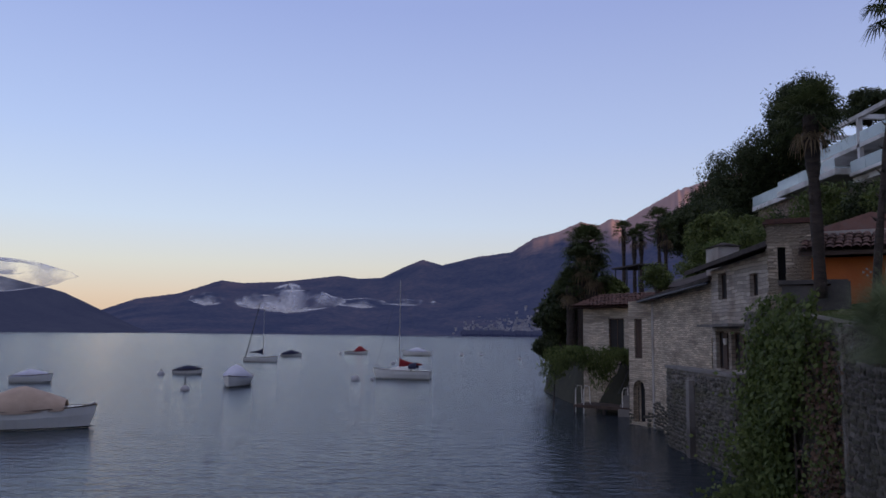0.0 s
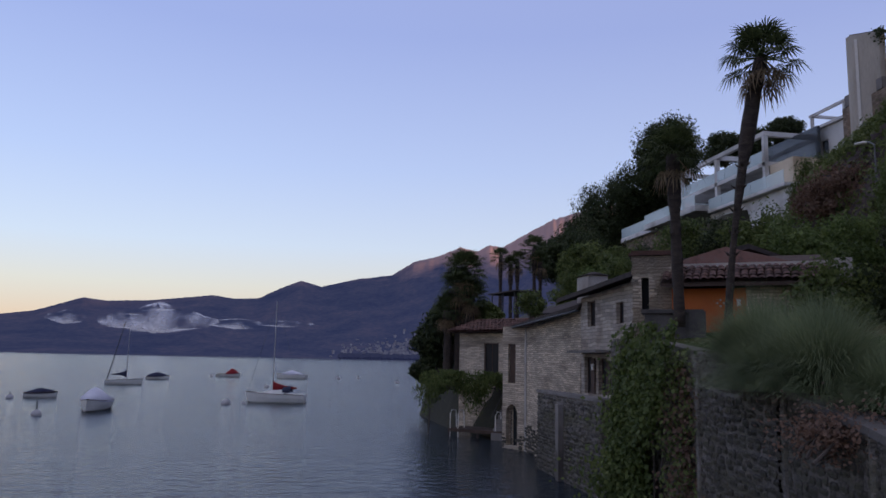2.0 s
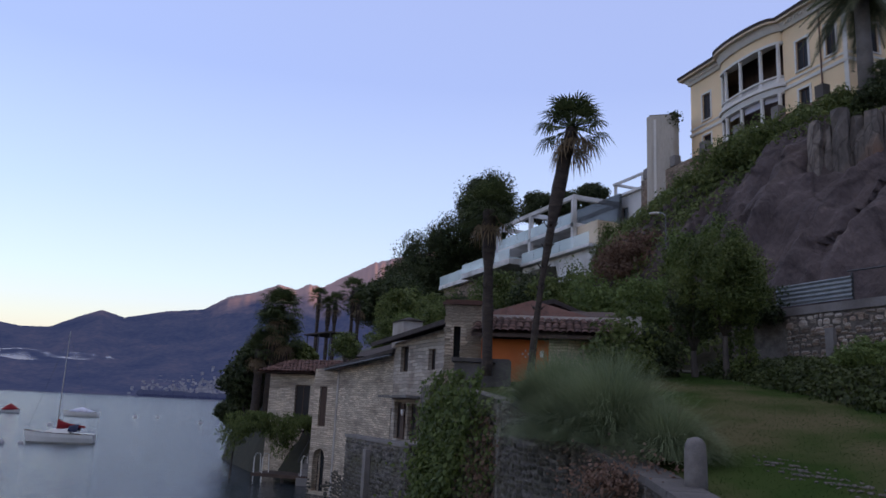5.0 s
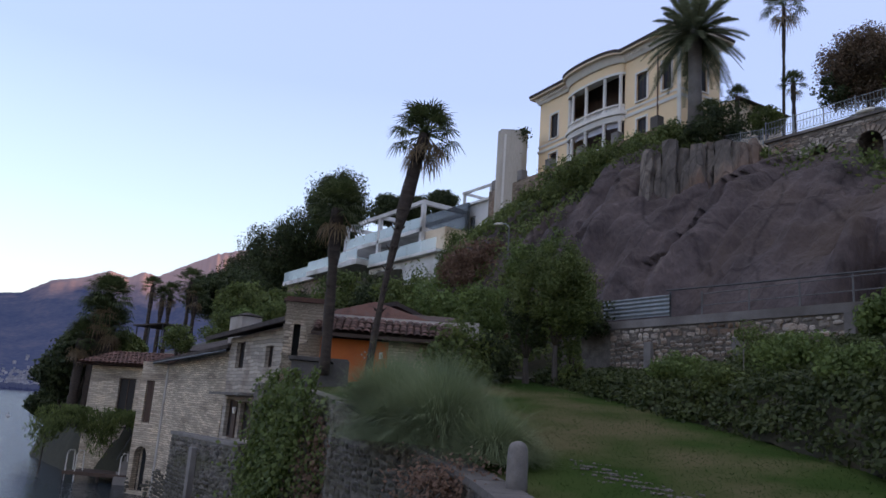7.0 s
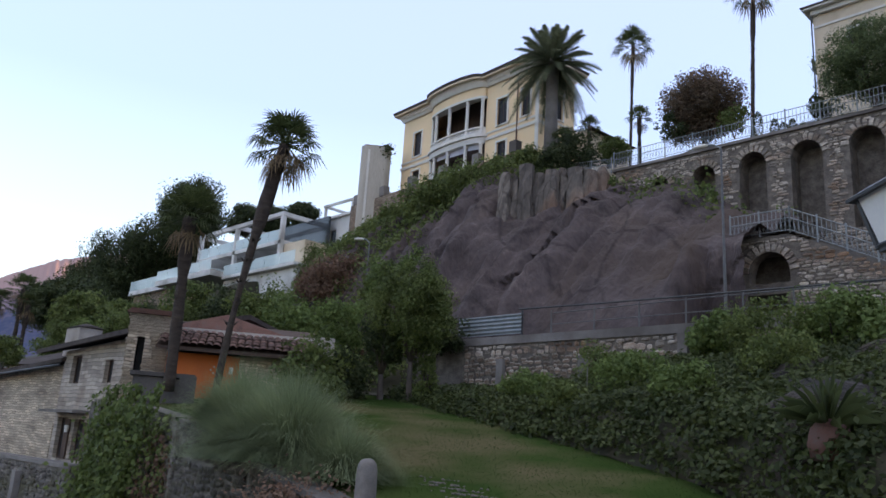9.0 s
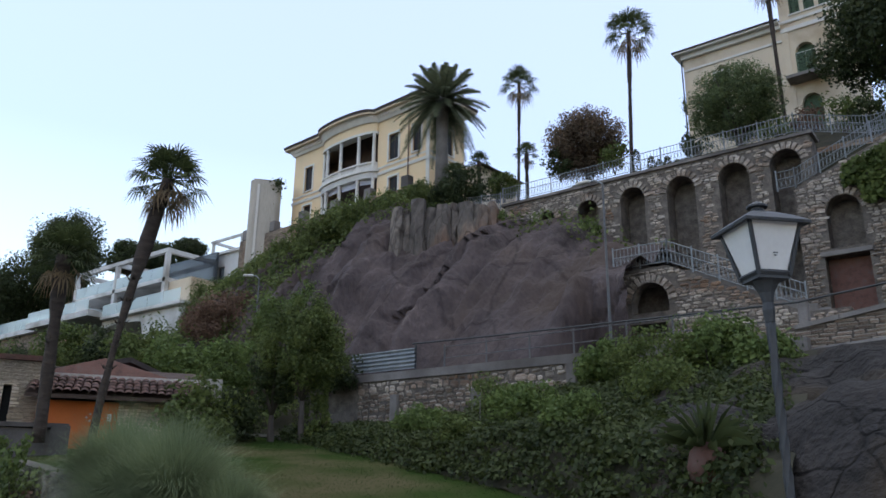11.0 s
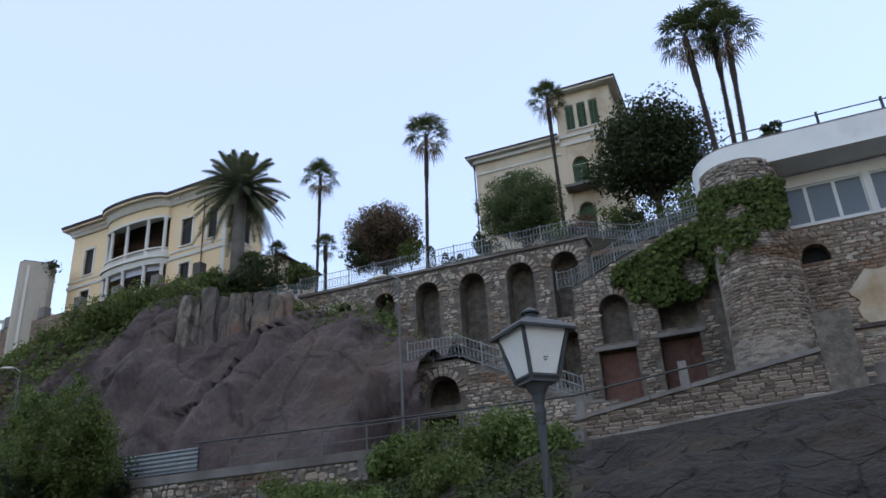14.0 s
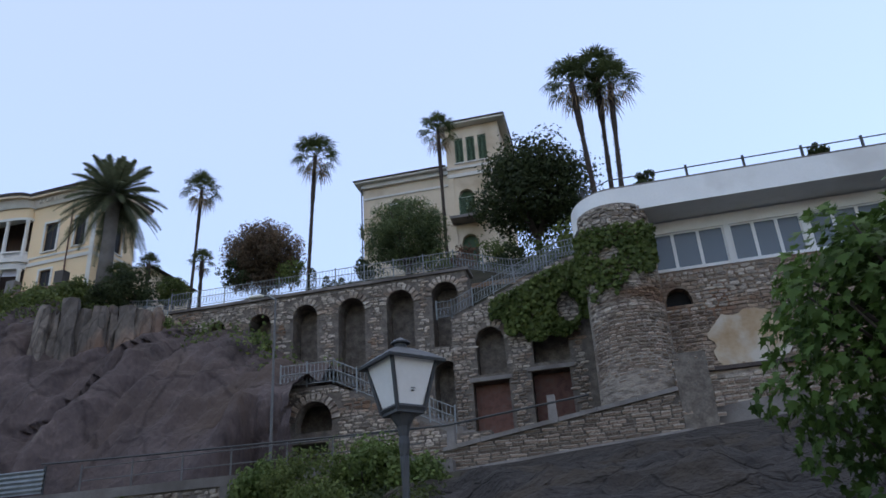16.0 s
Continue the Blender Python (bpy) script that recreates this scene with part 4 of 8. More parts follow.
def window(parent, u, z, w, h, frame=None, y=0.12, cross=True, shutters=None, trim=None, sill=True, pane=None, m=None):
    """A window filling the opening whose lower left corner is (u, z)."""
    fr = Shape()
    e = 0.07
    for a, b, c, d in ((u, z, u + e, z + h), (u + w - e, z, u + w, z + h), (u + e, z, u + w - e, z + e), (u + e, z + h - e, u + w - e, z + h)):
        fr.box(a, y, b, c, y + 0.07, d)
    if cross:
        fr.box(u + w / 2 - 0.03, y + 0.005, z + e, u + w / 2 + 0.03, y + 0.065, z + h - e)
    win = part("window", fr, frame or M_TRIM, parent)
    part("pane", Shape().box(u + e, y + 0.03, z + e, u + w - e, y + 0.045, z + h - e), pane or M_PANE, win)
    if sill:
        part("sill", Shape().box(u - 0.1, -0.12, z - 0.1, u + w + 0.1, y, z - 0.01), trim or M_TRIM, win)
    if trim:
        t = Shape().box(u - 0.16, -0.05, z, u - 0.005, 0.02, z + h + 0.16).box(u + w + 0.005, -0.05, z, u + w + 0.16, 0.02, z + h + 0.16).box(u - 0.005, -0.05, z + h + 0.005, u + w + 0.005, 0.02, z + h + 0.16)
        part("surround", t, trim, win, "raised pale surround")
    if shutters:
        for a in (u + 0.01, u + w / 2 + 0.01):
            s = Shape().box(a, 0.02, z + 0.02, a + 0.05, 0.07, z + h - 0.02).box(a + w / 2 - 0.07, 0.02, z + 0.02, a + w / 2 - 0.02, 0.07, z + h - 0.02)
            k = 0.0
            while k < h - 0.1:
                s.quad((a + 0.05, 0.03, z + 0.04 + k), (a + w / 2 - 0.07, 0.03, z + 0.04 + k), (a + w / 2 - 0.07, 0.06, z + 0.11 + k), (a + 0.05, 0.06, z + 0.11 + k))
                k += 0.09
            part("shutter", s, shutters, win, "closed louvred shutter")
    return win


def tile_rows(parent, u0, u1, y0, z0, y1, z1, pitch=0.24, mat=None):
    """Half-round clay tiles running down a roof plane from (y1, z1) at the top to (y0, z0) at the eave."""
    rows = max(2, int(math.hypot(y1 - y0, z1 - z0) / 0.42))
    n = int((u1 - u0) / pitch)
    kinds = []
    for q in range(4):
        rings = []
        for f, r, dz in ((-0.06 - 0.02 * q, pitch * 0.56, 0.05), (1.05, pitch * 0.46, 0.02)):
            rings.append([(r * math.cos(a), (y1 - y0) / rows * f, (z1 - z0) / rows * f + dz + 0.008 * q + r * 0.75 * math.sin(a)) for a in [math.pi * i / 5 for i in range(6)]])
        kinds.append(Shape().loft(rings, closed=False).mesh("roof_tile", mat or M_TILE, True))
    for k in range(n):
        for j in range(rows):
            o = new("roof_tile", kinds[(k * 7 + j * 3 + k * j) % 4])
            o.parent = parent
            o.location = (u0 + (u1 - u0) * (k + 0.5) / n + 0.012 * math.sin(k * 7 + j * 3), y0 + (y1 - y0) * j / rows, z0 + (z1 - z0) * j / rows)


STONES = []
for k in range(10):
    rng = np.random.default_rng(100 + k)
    ring = []
    for y, s in ((0.12, 0.96), (-0.4, 1.0), (-0.5, 0.82)):
        ring.append([(0.5 * s * sx * rng.uniform(0.9, 1.0), y + rng.uniform(-0.06, 0.06) * (y < 0), 0.5 * s * sz * rng.uniform(0.86, 1.0)) for sx, sz in ((-1, -1), (0.05, -1.03), (1, -1), (1.02, 0.1), (1, 1), (-0.1, 1.03), (-1, 1))])
    STONES.append(Shape().loft(ring, cap=True).mesh("stone", M_STONE))
MASON_STONES = []
for me in STONES:
    MASON_STONES.append(me.copy())
    MASON_STONES[-1].materials[0] = M_MASON
LAKE_STONES = []
for k in range(10):
    rng = np.random.default_rng(300 + k)
    ring = []
    for y, s in ((0.15, 0.98), (-0.2, 1.0), (-0.42, 0.86), (-0.5, 0.5)):
        ring.append([(0.5 * s * math.copysign(abs(math.cos(a)) ** 0.6, math.cos(a)) * rng.uniform(0.82, 1.05), y + rng.uniform(-0.07, 0.07) * (y < 0), 0.5 * s * math.copysign(abs(math.sin(a)) ** 0.6, math.sin(a)) * rng.uniform(0.82, 1.05)) for a in [2 * math.pi * (i + 0.4) / 8 for i in range(8)]])
    LAKE_STONES.append(Shape().loft(ring, cap=True).mesh("stone", M_LAKE))

RUBBLE_STONES = []
for me in LAKE_STONES:
    RUBBLE_STONES.append(me.copy())
    RUBBLE_STONES[-1].materials[0] = M_STONE


def stone_face(parent, u0, u1, z0f, z1f, course, length, depth=0.16, seed=1, skip=None, limit=300, name="stone", curve=None, kinds=None, loose=0.0):
    """Courses of rough stones standing proud of a wall face; those past the limit are joined."""
    rng = np.random.default_rng(seed)
    kinds = kinds or STONES
    spots = []
    z = min(z0f(u0), z0f(u1))
    zmax = max(z1f(u0), z1f(u1))
    while z < zmax:
        h = course * rng.uniform(0.7, 1.25)
        u = u0 + rng.uniform(-0.2, 0) * length
        while u < u1:
            w = length * rng.uniform(0.5, 1.5)
            c = u + w / 2
            if c > u0 and c < u1 and z >= z0f(c) - 0.02 and z + h <= z1f(c) + 0.05 and not (skip and skip(c, z + h / 2)):
                spots.append((c, z + h / 2 + rng.uniform(-1, 1) * loose * h, w * rng.uniform(0.94 - loose, 0.96 + loose * 0.5), h * rng.uniform(0.9 - loose, 0.92 + loose)))
            u += w
        z += h
    keep = spots if len(spots) <= limit else spots[:limit]
    for c, z, w, h in keep:
        o = new(name, kinds[rng.integers(10)])
        o.parent = parent
        m = curve(c) if curve else pose(c, 0, 0)
        o.matrix_local = m @ pose(0, 0, z, 0, rng.uniform(-2, 2) * (1 + 6 * loose), 0) @ Matrix.Diagonal((w, depth * rng.uniform(0.7, 1.3), h, 1))
    if len(spots) > limit:
        sh = Shape()
        for c, z, w, h in spots[limit:]:
            src = kinds[rng.integers(10)]
            m = (curve(c) if curve else pose(c, 0, 0)) @ pose(0, 0, z, 0, rng.uniform(-2, 2) * (1 + 6 * loose), 0) @ Matrix.Diagonal((w, depth * rng.uniform(0.7, 1.3), h, 1))
            n = len(sh.v)
            sh.v += [tuple(m @ v.co) for v in src.vertices]
            sh.f += [tuple(n + i for i in p.vertices) for p in src.polygons]
        o = part("stone_rest", sh, kinds[0].materials[0], parent)
        o["kind"] = "stuff"


# ---- old stone houses on the shore ----
house = thing("stone_house", "old rubble-stone lake house with a slab roof", "house", (11.7, 43.2, 0), -88.9)
part("wall", pierced(0, 10.2, -1, lambda u: 7.0 + 0.045 * u, 0.5, [(9.0, 9.7, 3.2, 5.0, False)]), M_MASON, house, "weathered coursed stone wall")
part("back_wall", Shape().box(0, 7.5, 0, 10.2, 8.0, 7.3), M_MASON, house)
part("side_wall", Shape().box(9.9, 0.5, 0, 10.2, 7.5, 7.3), M_MASON, house)
part("roof", Shape().loft([[(u, y, z + 0.045 * u) for y, z in ((-0.55, 6.95), (4.0, 8.1), (8.4, 6.9), (8.4, 7.05), (4.0, 8.28), (-0.55, 7.12))] for u in (-2.6, 10.3)], cap=True), M_SLATE, house, "dark overhanging slab roof")
gable = part("gable_wall", pierced(0, 1.8, -1, 7.0, 0.4, [(0.45, 1.05, 3.75, 6.0, False), (0.3, 1.2, 0.2, 2.5, True)]), M_MASON, house, "pale stone end wall")
gable.matrix_local = pose(-1.53, -0.93, 0, 0, 0, 30)
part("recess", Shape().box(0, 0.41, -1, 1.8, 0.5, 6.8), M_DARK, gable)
part("shutter", Shape().box(0.47, 0.1, 3.78, 0.74, 0.17, 5.97).box(0.76, 0.1, 3.78, 1.03, 0.17, 5.97), M_SHUTTER, gable, "weathered grey-brown shutter")
part("end_wall", Shape().box(-1.6, -0.4, -1, -1.3, 7.5, 6.9), M_MASON, house)
part("quoin", Shape().box(-0.04, -0.05, -1, 0.3, 0.02, 6.9), M_PLASTER, house)
part("gutter", Shape().tube([(-2.4, -0.55, 6.9), (10.3, -0.6, 7.3)], 0.05, 6), M_IRON, house)

plast = thing("plastered_house", "grey plastered lake house with small dark windows", "house", (11.5, 33.0, 0), -88.3)
WB = [(0.8, 1.7, 6.55, 7.65, 0), (3.9, 4.6, 6.55, 7.4, 0), (5.9, 6.5, 6.6, 7.4, 0), (0.4, 1.3, 3.7, 5.25, 0), (2.0, 2.9, 3.7, 5.2, 0), (4.3, 5.1, 4.0, 5.2, 0)]
part("wall", pierced(0, 6.8, -1, lambda u: 7.85 + 0.05 * u, 0.5, [(a, b, c, d, False) for a, b, c, d, _ in WB]), M_WASHED, plast, "patchy grey lime-plastered wall")
# flat sheet gives the shade behind the windows as colour
part("inner_dark", Shape().box(0.1, 1.3, 0, 6.7, 1.4, 7.6), M_DARK, plast, "near-black sheet standing for the dark behind the windows")
part("back_wall", Shape().box(0, 7.5, 0, 6.8, 8.0, 7.8), M_MASON, plast)
part("roof", Shape().loft([[(u, y, z + 0.05 * u) for y, z in ((-0.6, 7.82), (4.0, 9.0), (8.4, 7.8), (8.4, 7.95), (4.0, 9.18), (-0.6, 8.0))] for u in (-1.6, 6.9)], cap=True), M_SLATE, plast, "dark overhanging slab roof")
for a, b, c, d, _ in WB:
    window(plast, a, c, b - a, d - c, M_SHUTTER, 0.16, cross=(b - a) > 0.75, sill=False, pane=M_DIM)
part("open_shutter", Shape().box(1.32, -0.07, 3.72, 1.72, -0.01, 5.2), M_SHUTTER, plast, "open brown wooden shutter")
part("open_shutter", Shape().box(3.0, -0.07, 3.8, 3.35, -0.01, 5.1), M_SHUTTER, plast, "open brown wooden shutter")
part("canopy", Shape().box(0.1, -0.7, 5.42, 3.4, 0.05, 5.52), M_CONCRETE, plast, "thin slab canopy over the door")
part("wall_lamp", Shape().tube([(1.75, -0.15, 4.7), (1.75, -0.15, 4.95)], [0.06, 0.09], 8), M_TRIM, plast)
stone_face(house, 0.1, 10.1, lambda u: -0.2, lambda u: 1.3 + 0.25 * math.sin(u * 1.7), 0.2, 0.4, 0.14, 141, None, 200, "stone", None, LAKE_STONES, 0.25)
stone_face(gable, 0.0, 1.8, lambda u: -0.3, lambda u: 0.9, 0.2, 0.36, 0.12, 142, lambda u, z: 0.25 < u < 1.25 and z > 0.1, 40, "stone", None, LAKE_STONES, 0.25)
chim = thing("chimney", "white rendered chimney with a stone cap", "chimney", (13.2, 36.2, 8.55), -88)
part("shaft", Shape().box(-0.75, -0.5, -0.6, 0.75, 0.5, 0.65), M_PLASTER, chim)
part("cap", Shape().loft([[(-0.85 + 1.7 * f, -0.6, 0.67), (-0.85 + 1.7 * f, 0, 0.67 + 0.24 * math.sin(math.pi * (0.1 + 0.8 * f))), (-0.85 + 1.7 * f, 0.6, 0.67)] for f in (0, 0.25, 0.5, 0.75, 1)], cap=True), M_SLATE, chim, "curved dark stone cap")
terr = thing("terrace_wall", "projecting mossy stone terrace wall above the water", "wall", (10.5, 36.4, 0), -90)
part("wall", pierced(0, 8.6, -1, 3.55, 0.5), M_LAKE, terr)
part("end_wall", Shape().box(0, 0.5, -1, 0.4, 1.1, 3.5), M_LAKE, terr)
part("floor", Shape().box(0.4, 0.5, 2.6, 8.6, 1.0, 2.75), M_CONCRETE, terr)
part("coping", Shape().box(-0.06, -0.06, 3.55, 8.66, 0.56, 3.68), M_CONCRETE, terr)
part("drain_pier", Shape().box(3.6, -0.25, -1, 4.0, -0.01, 3.2), M_CONCRETE, terr, "pale vertical pier")
stone_face(terr, 0.0, 8.6, lambda u: -0.3, lambda u: 3.5, 0.19, 0.36, 0.11, 143, lambda u, z: 3.5 < u < 4.1, 300, "stone", None, LAKE_STONES, 0.25)
tower = thing("stone_tower", "square stone stair tower with a narrow slit window", "tower", tuple(pol(22.95, 27.6)), -26)
part("wall", pierced(0, 1.36, -1, 8.75, 0.35, [(0.3, 0.55, 6.85, 8.0, False)]), M_MASON, tower)
part("slit_dark", Shape().box(0.25, 0.36, 6.8, 0.6, 0.42, 8.05), M_DARK, tower)
part("side_wall", Shape().box(1.03, 0.352, -1, 1.36, 1.8, 8.75), M_MASON, tower)
part("lake_wall", Shape().box(0, 0.352, -1, 0.3, 1.8, 8.75), M_MASON, tower)
part("cap", Shape().box(-0.12, -0.12, 8.76, 1.48, 1.9, 8.84).box(-0.05, 0.1, 8.845, 1.4, 1.8, 8.95), M_TILE, tower, "flat clay-tile capping")
stone_face(tower, 0.0, 1.36, lambda u: 5.2, lambda u: 8.72, 0.12, 0.36, 0.05, 9, lambda u, z: 0.1 < u < 0.7 and 6.8 < z < 8.05, 260, "stone", None, MASON_STONES)

orange = thing("orange_house", "orange-rendered house with an old clay tile roof", "house", (11.75, 24.45, 0), -30.6)
part("wall", pierced(0.0, 2.35, 3.5, 7.55, 0.3), M_ORANGE, orange, "saturated orange rendered wall")
part("stone_wall", Shape().box(2.35, 0.0, 3.5, 5.0, 0.35, 7.62), M_MASON, orange, "rough stone wall under the eave")
part("side_wall", Shape().box(5.0, 0.35, 3.5, 5.3, 6.0, 8.0), M_MASON, orange)
part("end_pier", Shape().box(4.95, -0.35, 6.4, 5.45, 0.3, 8.42), M_PLASTER, orange, "pale brick pier with a tile on top")
part("roof_deck", Shape().loft([[(u, -0.75, 7.66), (u, 3.2, 9.0), (u, 3.2, 8.9), (u, -0.75, 7.55)] for u in (-0.3, 5.0)], cap=True), M_SHUTTER, orange)
tile_rows(orange, -0.3, 4.95, -0.8, 7.68, 1.3, 8.38)
part("ridge_wall", Shape().box(-0.2, 1.3, 8.2, 5.3, 1.6, 8.55), M_PLASTER, orange, "low parapet behind the tiles")
part("upper_roof", Shape().loft([[(-0.6, 1.7, 8.5), (1.7, 2.2, 9.25), (4.2, 1.7, 8.5)], [(-0.6, 5, 8.5), (1.7, 5, 9.25), (4.2, 5, 8.5)]], cap=True), M_TILE, orange, "low gabled tile roof behind")
orn = Shape()
for k in range(4):
    orn.box(0.04, -0.03, 0.04, 0.10, -0.005, 0.10, pose(1.55, 0, 7.05, 0, 45 + 90 * k, 0))
part("ornament", orn, M_PLASTER, orange, "small white diamond wall ornament")
part("wall_lamp", Shape().box(2.05, -0.12, 6.95, 2.17, -0.005, 7.17), M_TRIM, orange)

low = thing("lake_annex", "low pale stone annex with a hipped tile roof", "house", (10.2, 54.5, 0), -52)
part("wall", pierced(0, 4.4, -1, 6.9, 0.4, [(1.9, 3.2, 3.6, 6.2, False)]), M_MASON, low)
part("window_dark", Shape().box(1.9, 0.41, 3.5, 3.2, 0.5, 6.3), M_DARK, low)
window(low, 1.9, 3.6, 1.3, 2.6, M_SHUTTER, 0.12, True, pane=M_DIM, sill=False)
part("lake_wall", Shape().box(-0.4, 0.0, -1, -0.003, 6, 6.9), M_MASON, low)
part("shutter", Shape().box(-0.46, 1.5, 3.4, -0.405, 2.3, 6.0), M_PLASTER, low)
part("back_wall", Shape().box(0, 5.6, -1, 6.0, 6, 6.9), M_MASON, low)
part("roof", Shape().loft([[(-1.2, -0.7, 6.95), (6.2, -0.7, 6.95), (6.2, 6.6, 6.95), (-1.2, 6.6, 6.95)], [(2.0, 2.9, 8.0), (4.6, 2.9, 8.0), (4.6, 3.0, 8.0), (2.0, 3.0, 8.0)]], cap=True), M_TILE, low)
tile_rows(low, -1.0, 6.1, -0.75, 6.97, 2.6, 7.93, 0.33)
back = thing("back_house", "white house with a low slab roof behind", "house", (14.8, 52, 0), -75)
part("wall", Shape().box(0, 0, 2, 7, 5, 8.2), M_PLASTER, back)
part("roof", Shape().loft([[(-0.5, -0.6, 8.2), (7.5, -0.6, 8.2), (7.5, 5.6, 8.2), (-0.5, 5.6, 8.2)], [(2.5, 2, 9.3), (5, 2, 9.3), (5, 3, 9.3), (2.5, 3, 9.3)]], cap=True), M_SLATE, back)
roofb = thing("pergola", "thin flat pergola roof on slim posts", "pergola", (15.6, 66, 0), -77)
part("roof", Shape().box(-2.6, 0, 10.9, 2.6, 2.5, 11.02), M_SLATE, roofb)
for u in (-2.2, 0.0, 2.2):
    part("post", Shape().tube([(u, 0.2, 5), (u, 0.2, 10.9)], 0.06, 6), M_IRON, roofb)
rl = thing("roof_lamp", "small pale lamp on a roof pole", "lamp", (16.2, 42.5, 0), -70)
part("pole", Shape().tube([(0, 0, 6), (0, 0, 9.4)], 0.035, 6), M_GALV, rl)
part("head", Shape().box(-0.4, -0.08, 9.4, 0.06, 0.08, 9.5), M_TRIM, rl)

# landing stage with steps and hanging greenery
pier = thing("landing_stage", "dark wooden landing stage with pale handrails", "jetty", (8.6, 51.2, 0), -40)
part("deck", Shape().box(0, 0, 0.35, 4.4, 2.2, 0.55), M_SHUTTER, pier)
for u in (0.1, 2.2, 4.2):
    part("pile", Shape().tube([(u, 0.1, -1), (u, 0.1, 0.4)], 0.1, 7), M_BARK, pier)
for u in (0.15, 0.75, 3.5, 4.2):
    part("handrail", Shape().tube([(u, 0.05, -0.2), (u, 0.05, 1.5), (u, 0.3, 1.75), (u, 0.8, 1.7), (u, 0.9, 0.5)], 0.035, 6), M_TRIM, pier, "pale tubular handrail")
stp = thing("steps", "stone steps going down to the landing stage", "steps", (11.0, 48.9, 0), -35)
for k in range(7):
    part("step", Shape().box(0, 0.3 * k, -0.4, 1.3, 0.3 * k + 1.2, 0.45 + 0.27 * k), M_CONCRETE, stp)
part("rail", Shape().tube([(0.05, 0, 1.4), (0.05, 2.1, 3.1)], 0.03, 6), M_IRON, stp)
rng = np.random.default_rng(31)
wp, wo = [], []
for k in range(110):
    c = np.array([rng.uniform(-2.6, 2.6), rng.uniform(-0.8, 1.4), rng.uniform(0, 0.9)])
    ln = rng.uniform(1.0, 2.4)
    f = rng.uniform(0, 1, 75)
    wp.append(c + np.stack([rng.normal(0, 0.2, 75) + 0.5 * c[0] * f * 0.3, rng.normal(-0.25, 0.25, 75) - 0.5 * f, 0.5 - f * ln * (0.55 + 0.45 * math.sin(c[0] * 2.3))], 1))
wis = thing("hanging_shrub", "weeping green shrub hanging over the landing stage", "shrub", tuple(pol(10.6, 52.2, 2.95)), -12)
part("crown", leaf_mesh("crown", np.concatenate(wp), 0.26, L_BROAD, rng, 0.3, None, 1.2), L_BROAD, wis)
part("stems", Shape().tube([(-2.3, 0.6, -2.9), (-2.2, 0.5, 0.1), (2.2, 0.5, 0.2)], 0.06, 6), M_TRUNK, wis)

# ---- shore wall, lawn, planted bank ----
M_COPING = material("dark worn coping", [(0.06, 0.053, 0.05), (0.12, 0.108, 0.10)], scale=2, fine=20, bump=0.4)
SHORE = [(10.4, 26.4, 5.9), (9.75, 24.2, 5.8), (9.4, 20.5, 5.65), (8.8, 17.0, 5.35), (8.4, 13.0, 4.6), (7.75, 9.9, 4.14), (6.3, 6.6, 3.9), (5.2, 4.2, 3.6), (4.6, 2.6, 3.45)]
BANK = [(18.8, 26.4), (18.7, 22.5), (18.4, 19.5), (17.6, 16.6), (16.4, 13.0), (15.5, 10.2), (14.3, 7.2), (12.6, 4.6), (10.8, 2.6)]


def resample(line, n):
    out = []
    for k in range(n):
        f = k / (n - 1) * (len(line) - 1)
        i = min(int(f), len(line) - 2)
        out.append(Vector(line[i]).lerp(Vector(line[i + 1]), f - i))
    return out


A, B = resample(SHORE, 49), resample([(x, y, 0) for x, y in BANK], 49)
lawn_rows = []
for j in range(25):
    row = []
    for a, b in zip(A, B):
        p = a.lerp(b, j / 24)
        za, zb = a.z - 0.12, lawn_z(b.x, b.y)
        p.z = za + (zb - za) * (j / 24) ** 0.9 + 0.04 * frac(p.x, p.y, 0, 0.6)
        row.append(p)
    lawn_rows.append(row)
lawn_sheet = Shape().loft(lawn_rows, closed=False)
solid("lawn", lawn_sheet, M_LAWN, "sloping mown lawn with worn bare patches", "lawn", "structure", smooth=True)


def lawn_at(x, y):
    best = min(((p.x - x) ** 2 + (p.y - y) ** 2, p.z) for r in lawn_rows for p in r)
    return best[1]


rng = np.random.default_rng(77)
tuft = []
for k in range(26000):
    j, i = rng.uniform(0, 23.9), rng.uniform(0, 47.9)
    r0, r1 = lawn_rows[int(j)], lawn_rows[int(j) + 1]
    tuft.append(tuple(r0[int(i)].lerp(r0[int(i) + 1], i % 1).lerp(r1[int(i)].lerp(r1[int(i) + 1], i % 1), j % 1)))
tuft = np.array(tuft) + np.array([0, 0, 0.02])
solid("lawn_grass", leaf_mesh("lawn_grass", tuft, 0.055, L_LAWN, rng, 0.16, np.tile([[1.0, 0, 0]], (len(tuft), 1)), 0.0), L_LAWN, "short grass blades on the lawn", "grass", "stuff")
gl = resample([(10.4, 10.2, 0), (9.9, 8.8, 0), (9.4, 7.2, 0), (8.9, 5.6, 0), (8.4, 3.4, 0)], 60)
gv = Shape()
for k in range(520):
    p = gl[int(rng.integers(60))]
    x, y = p.x + rng.normal(0, 0.16), p.y + rng.normal(0, 0.2)
    r = rng.uniform(0.012, 0.03)
    gv.loft([[(x + r * q * math.cos(a), y + r * q * math.sin(a), lawn_at(x, y) + z * r) for a in [i * 1.2566 for i in range(5)]] for q, z in ((1.0, 0.0), (1.1, 0.5), (0.5, 1.0))], cap=True)
solid("gravel", gv, M_GRAVEL, "loose grey gravel scattered across the lawn", "gravel", "stuff")


def wall_frame(k0, k1):
    a, b = Vector(SHORE[k0]), Vector(SHORE[k1])
    d = b - a
    return a, d, math.degrees(math.atan2(d.y, d.x)), math.hypot(d.x, d.y)


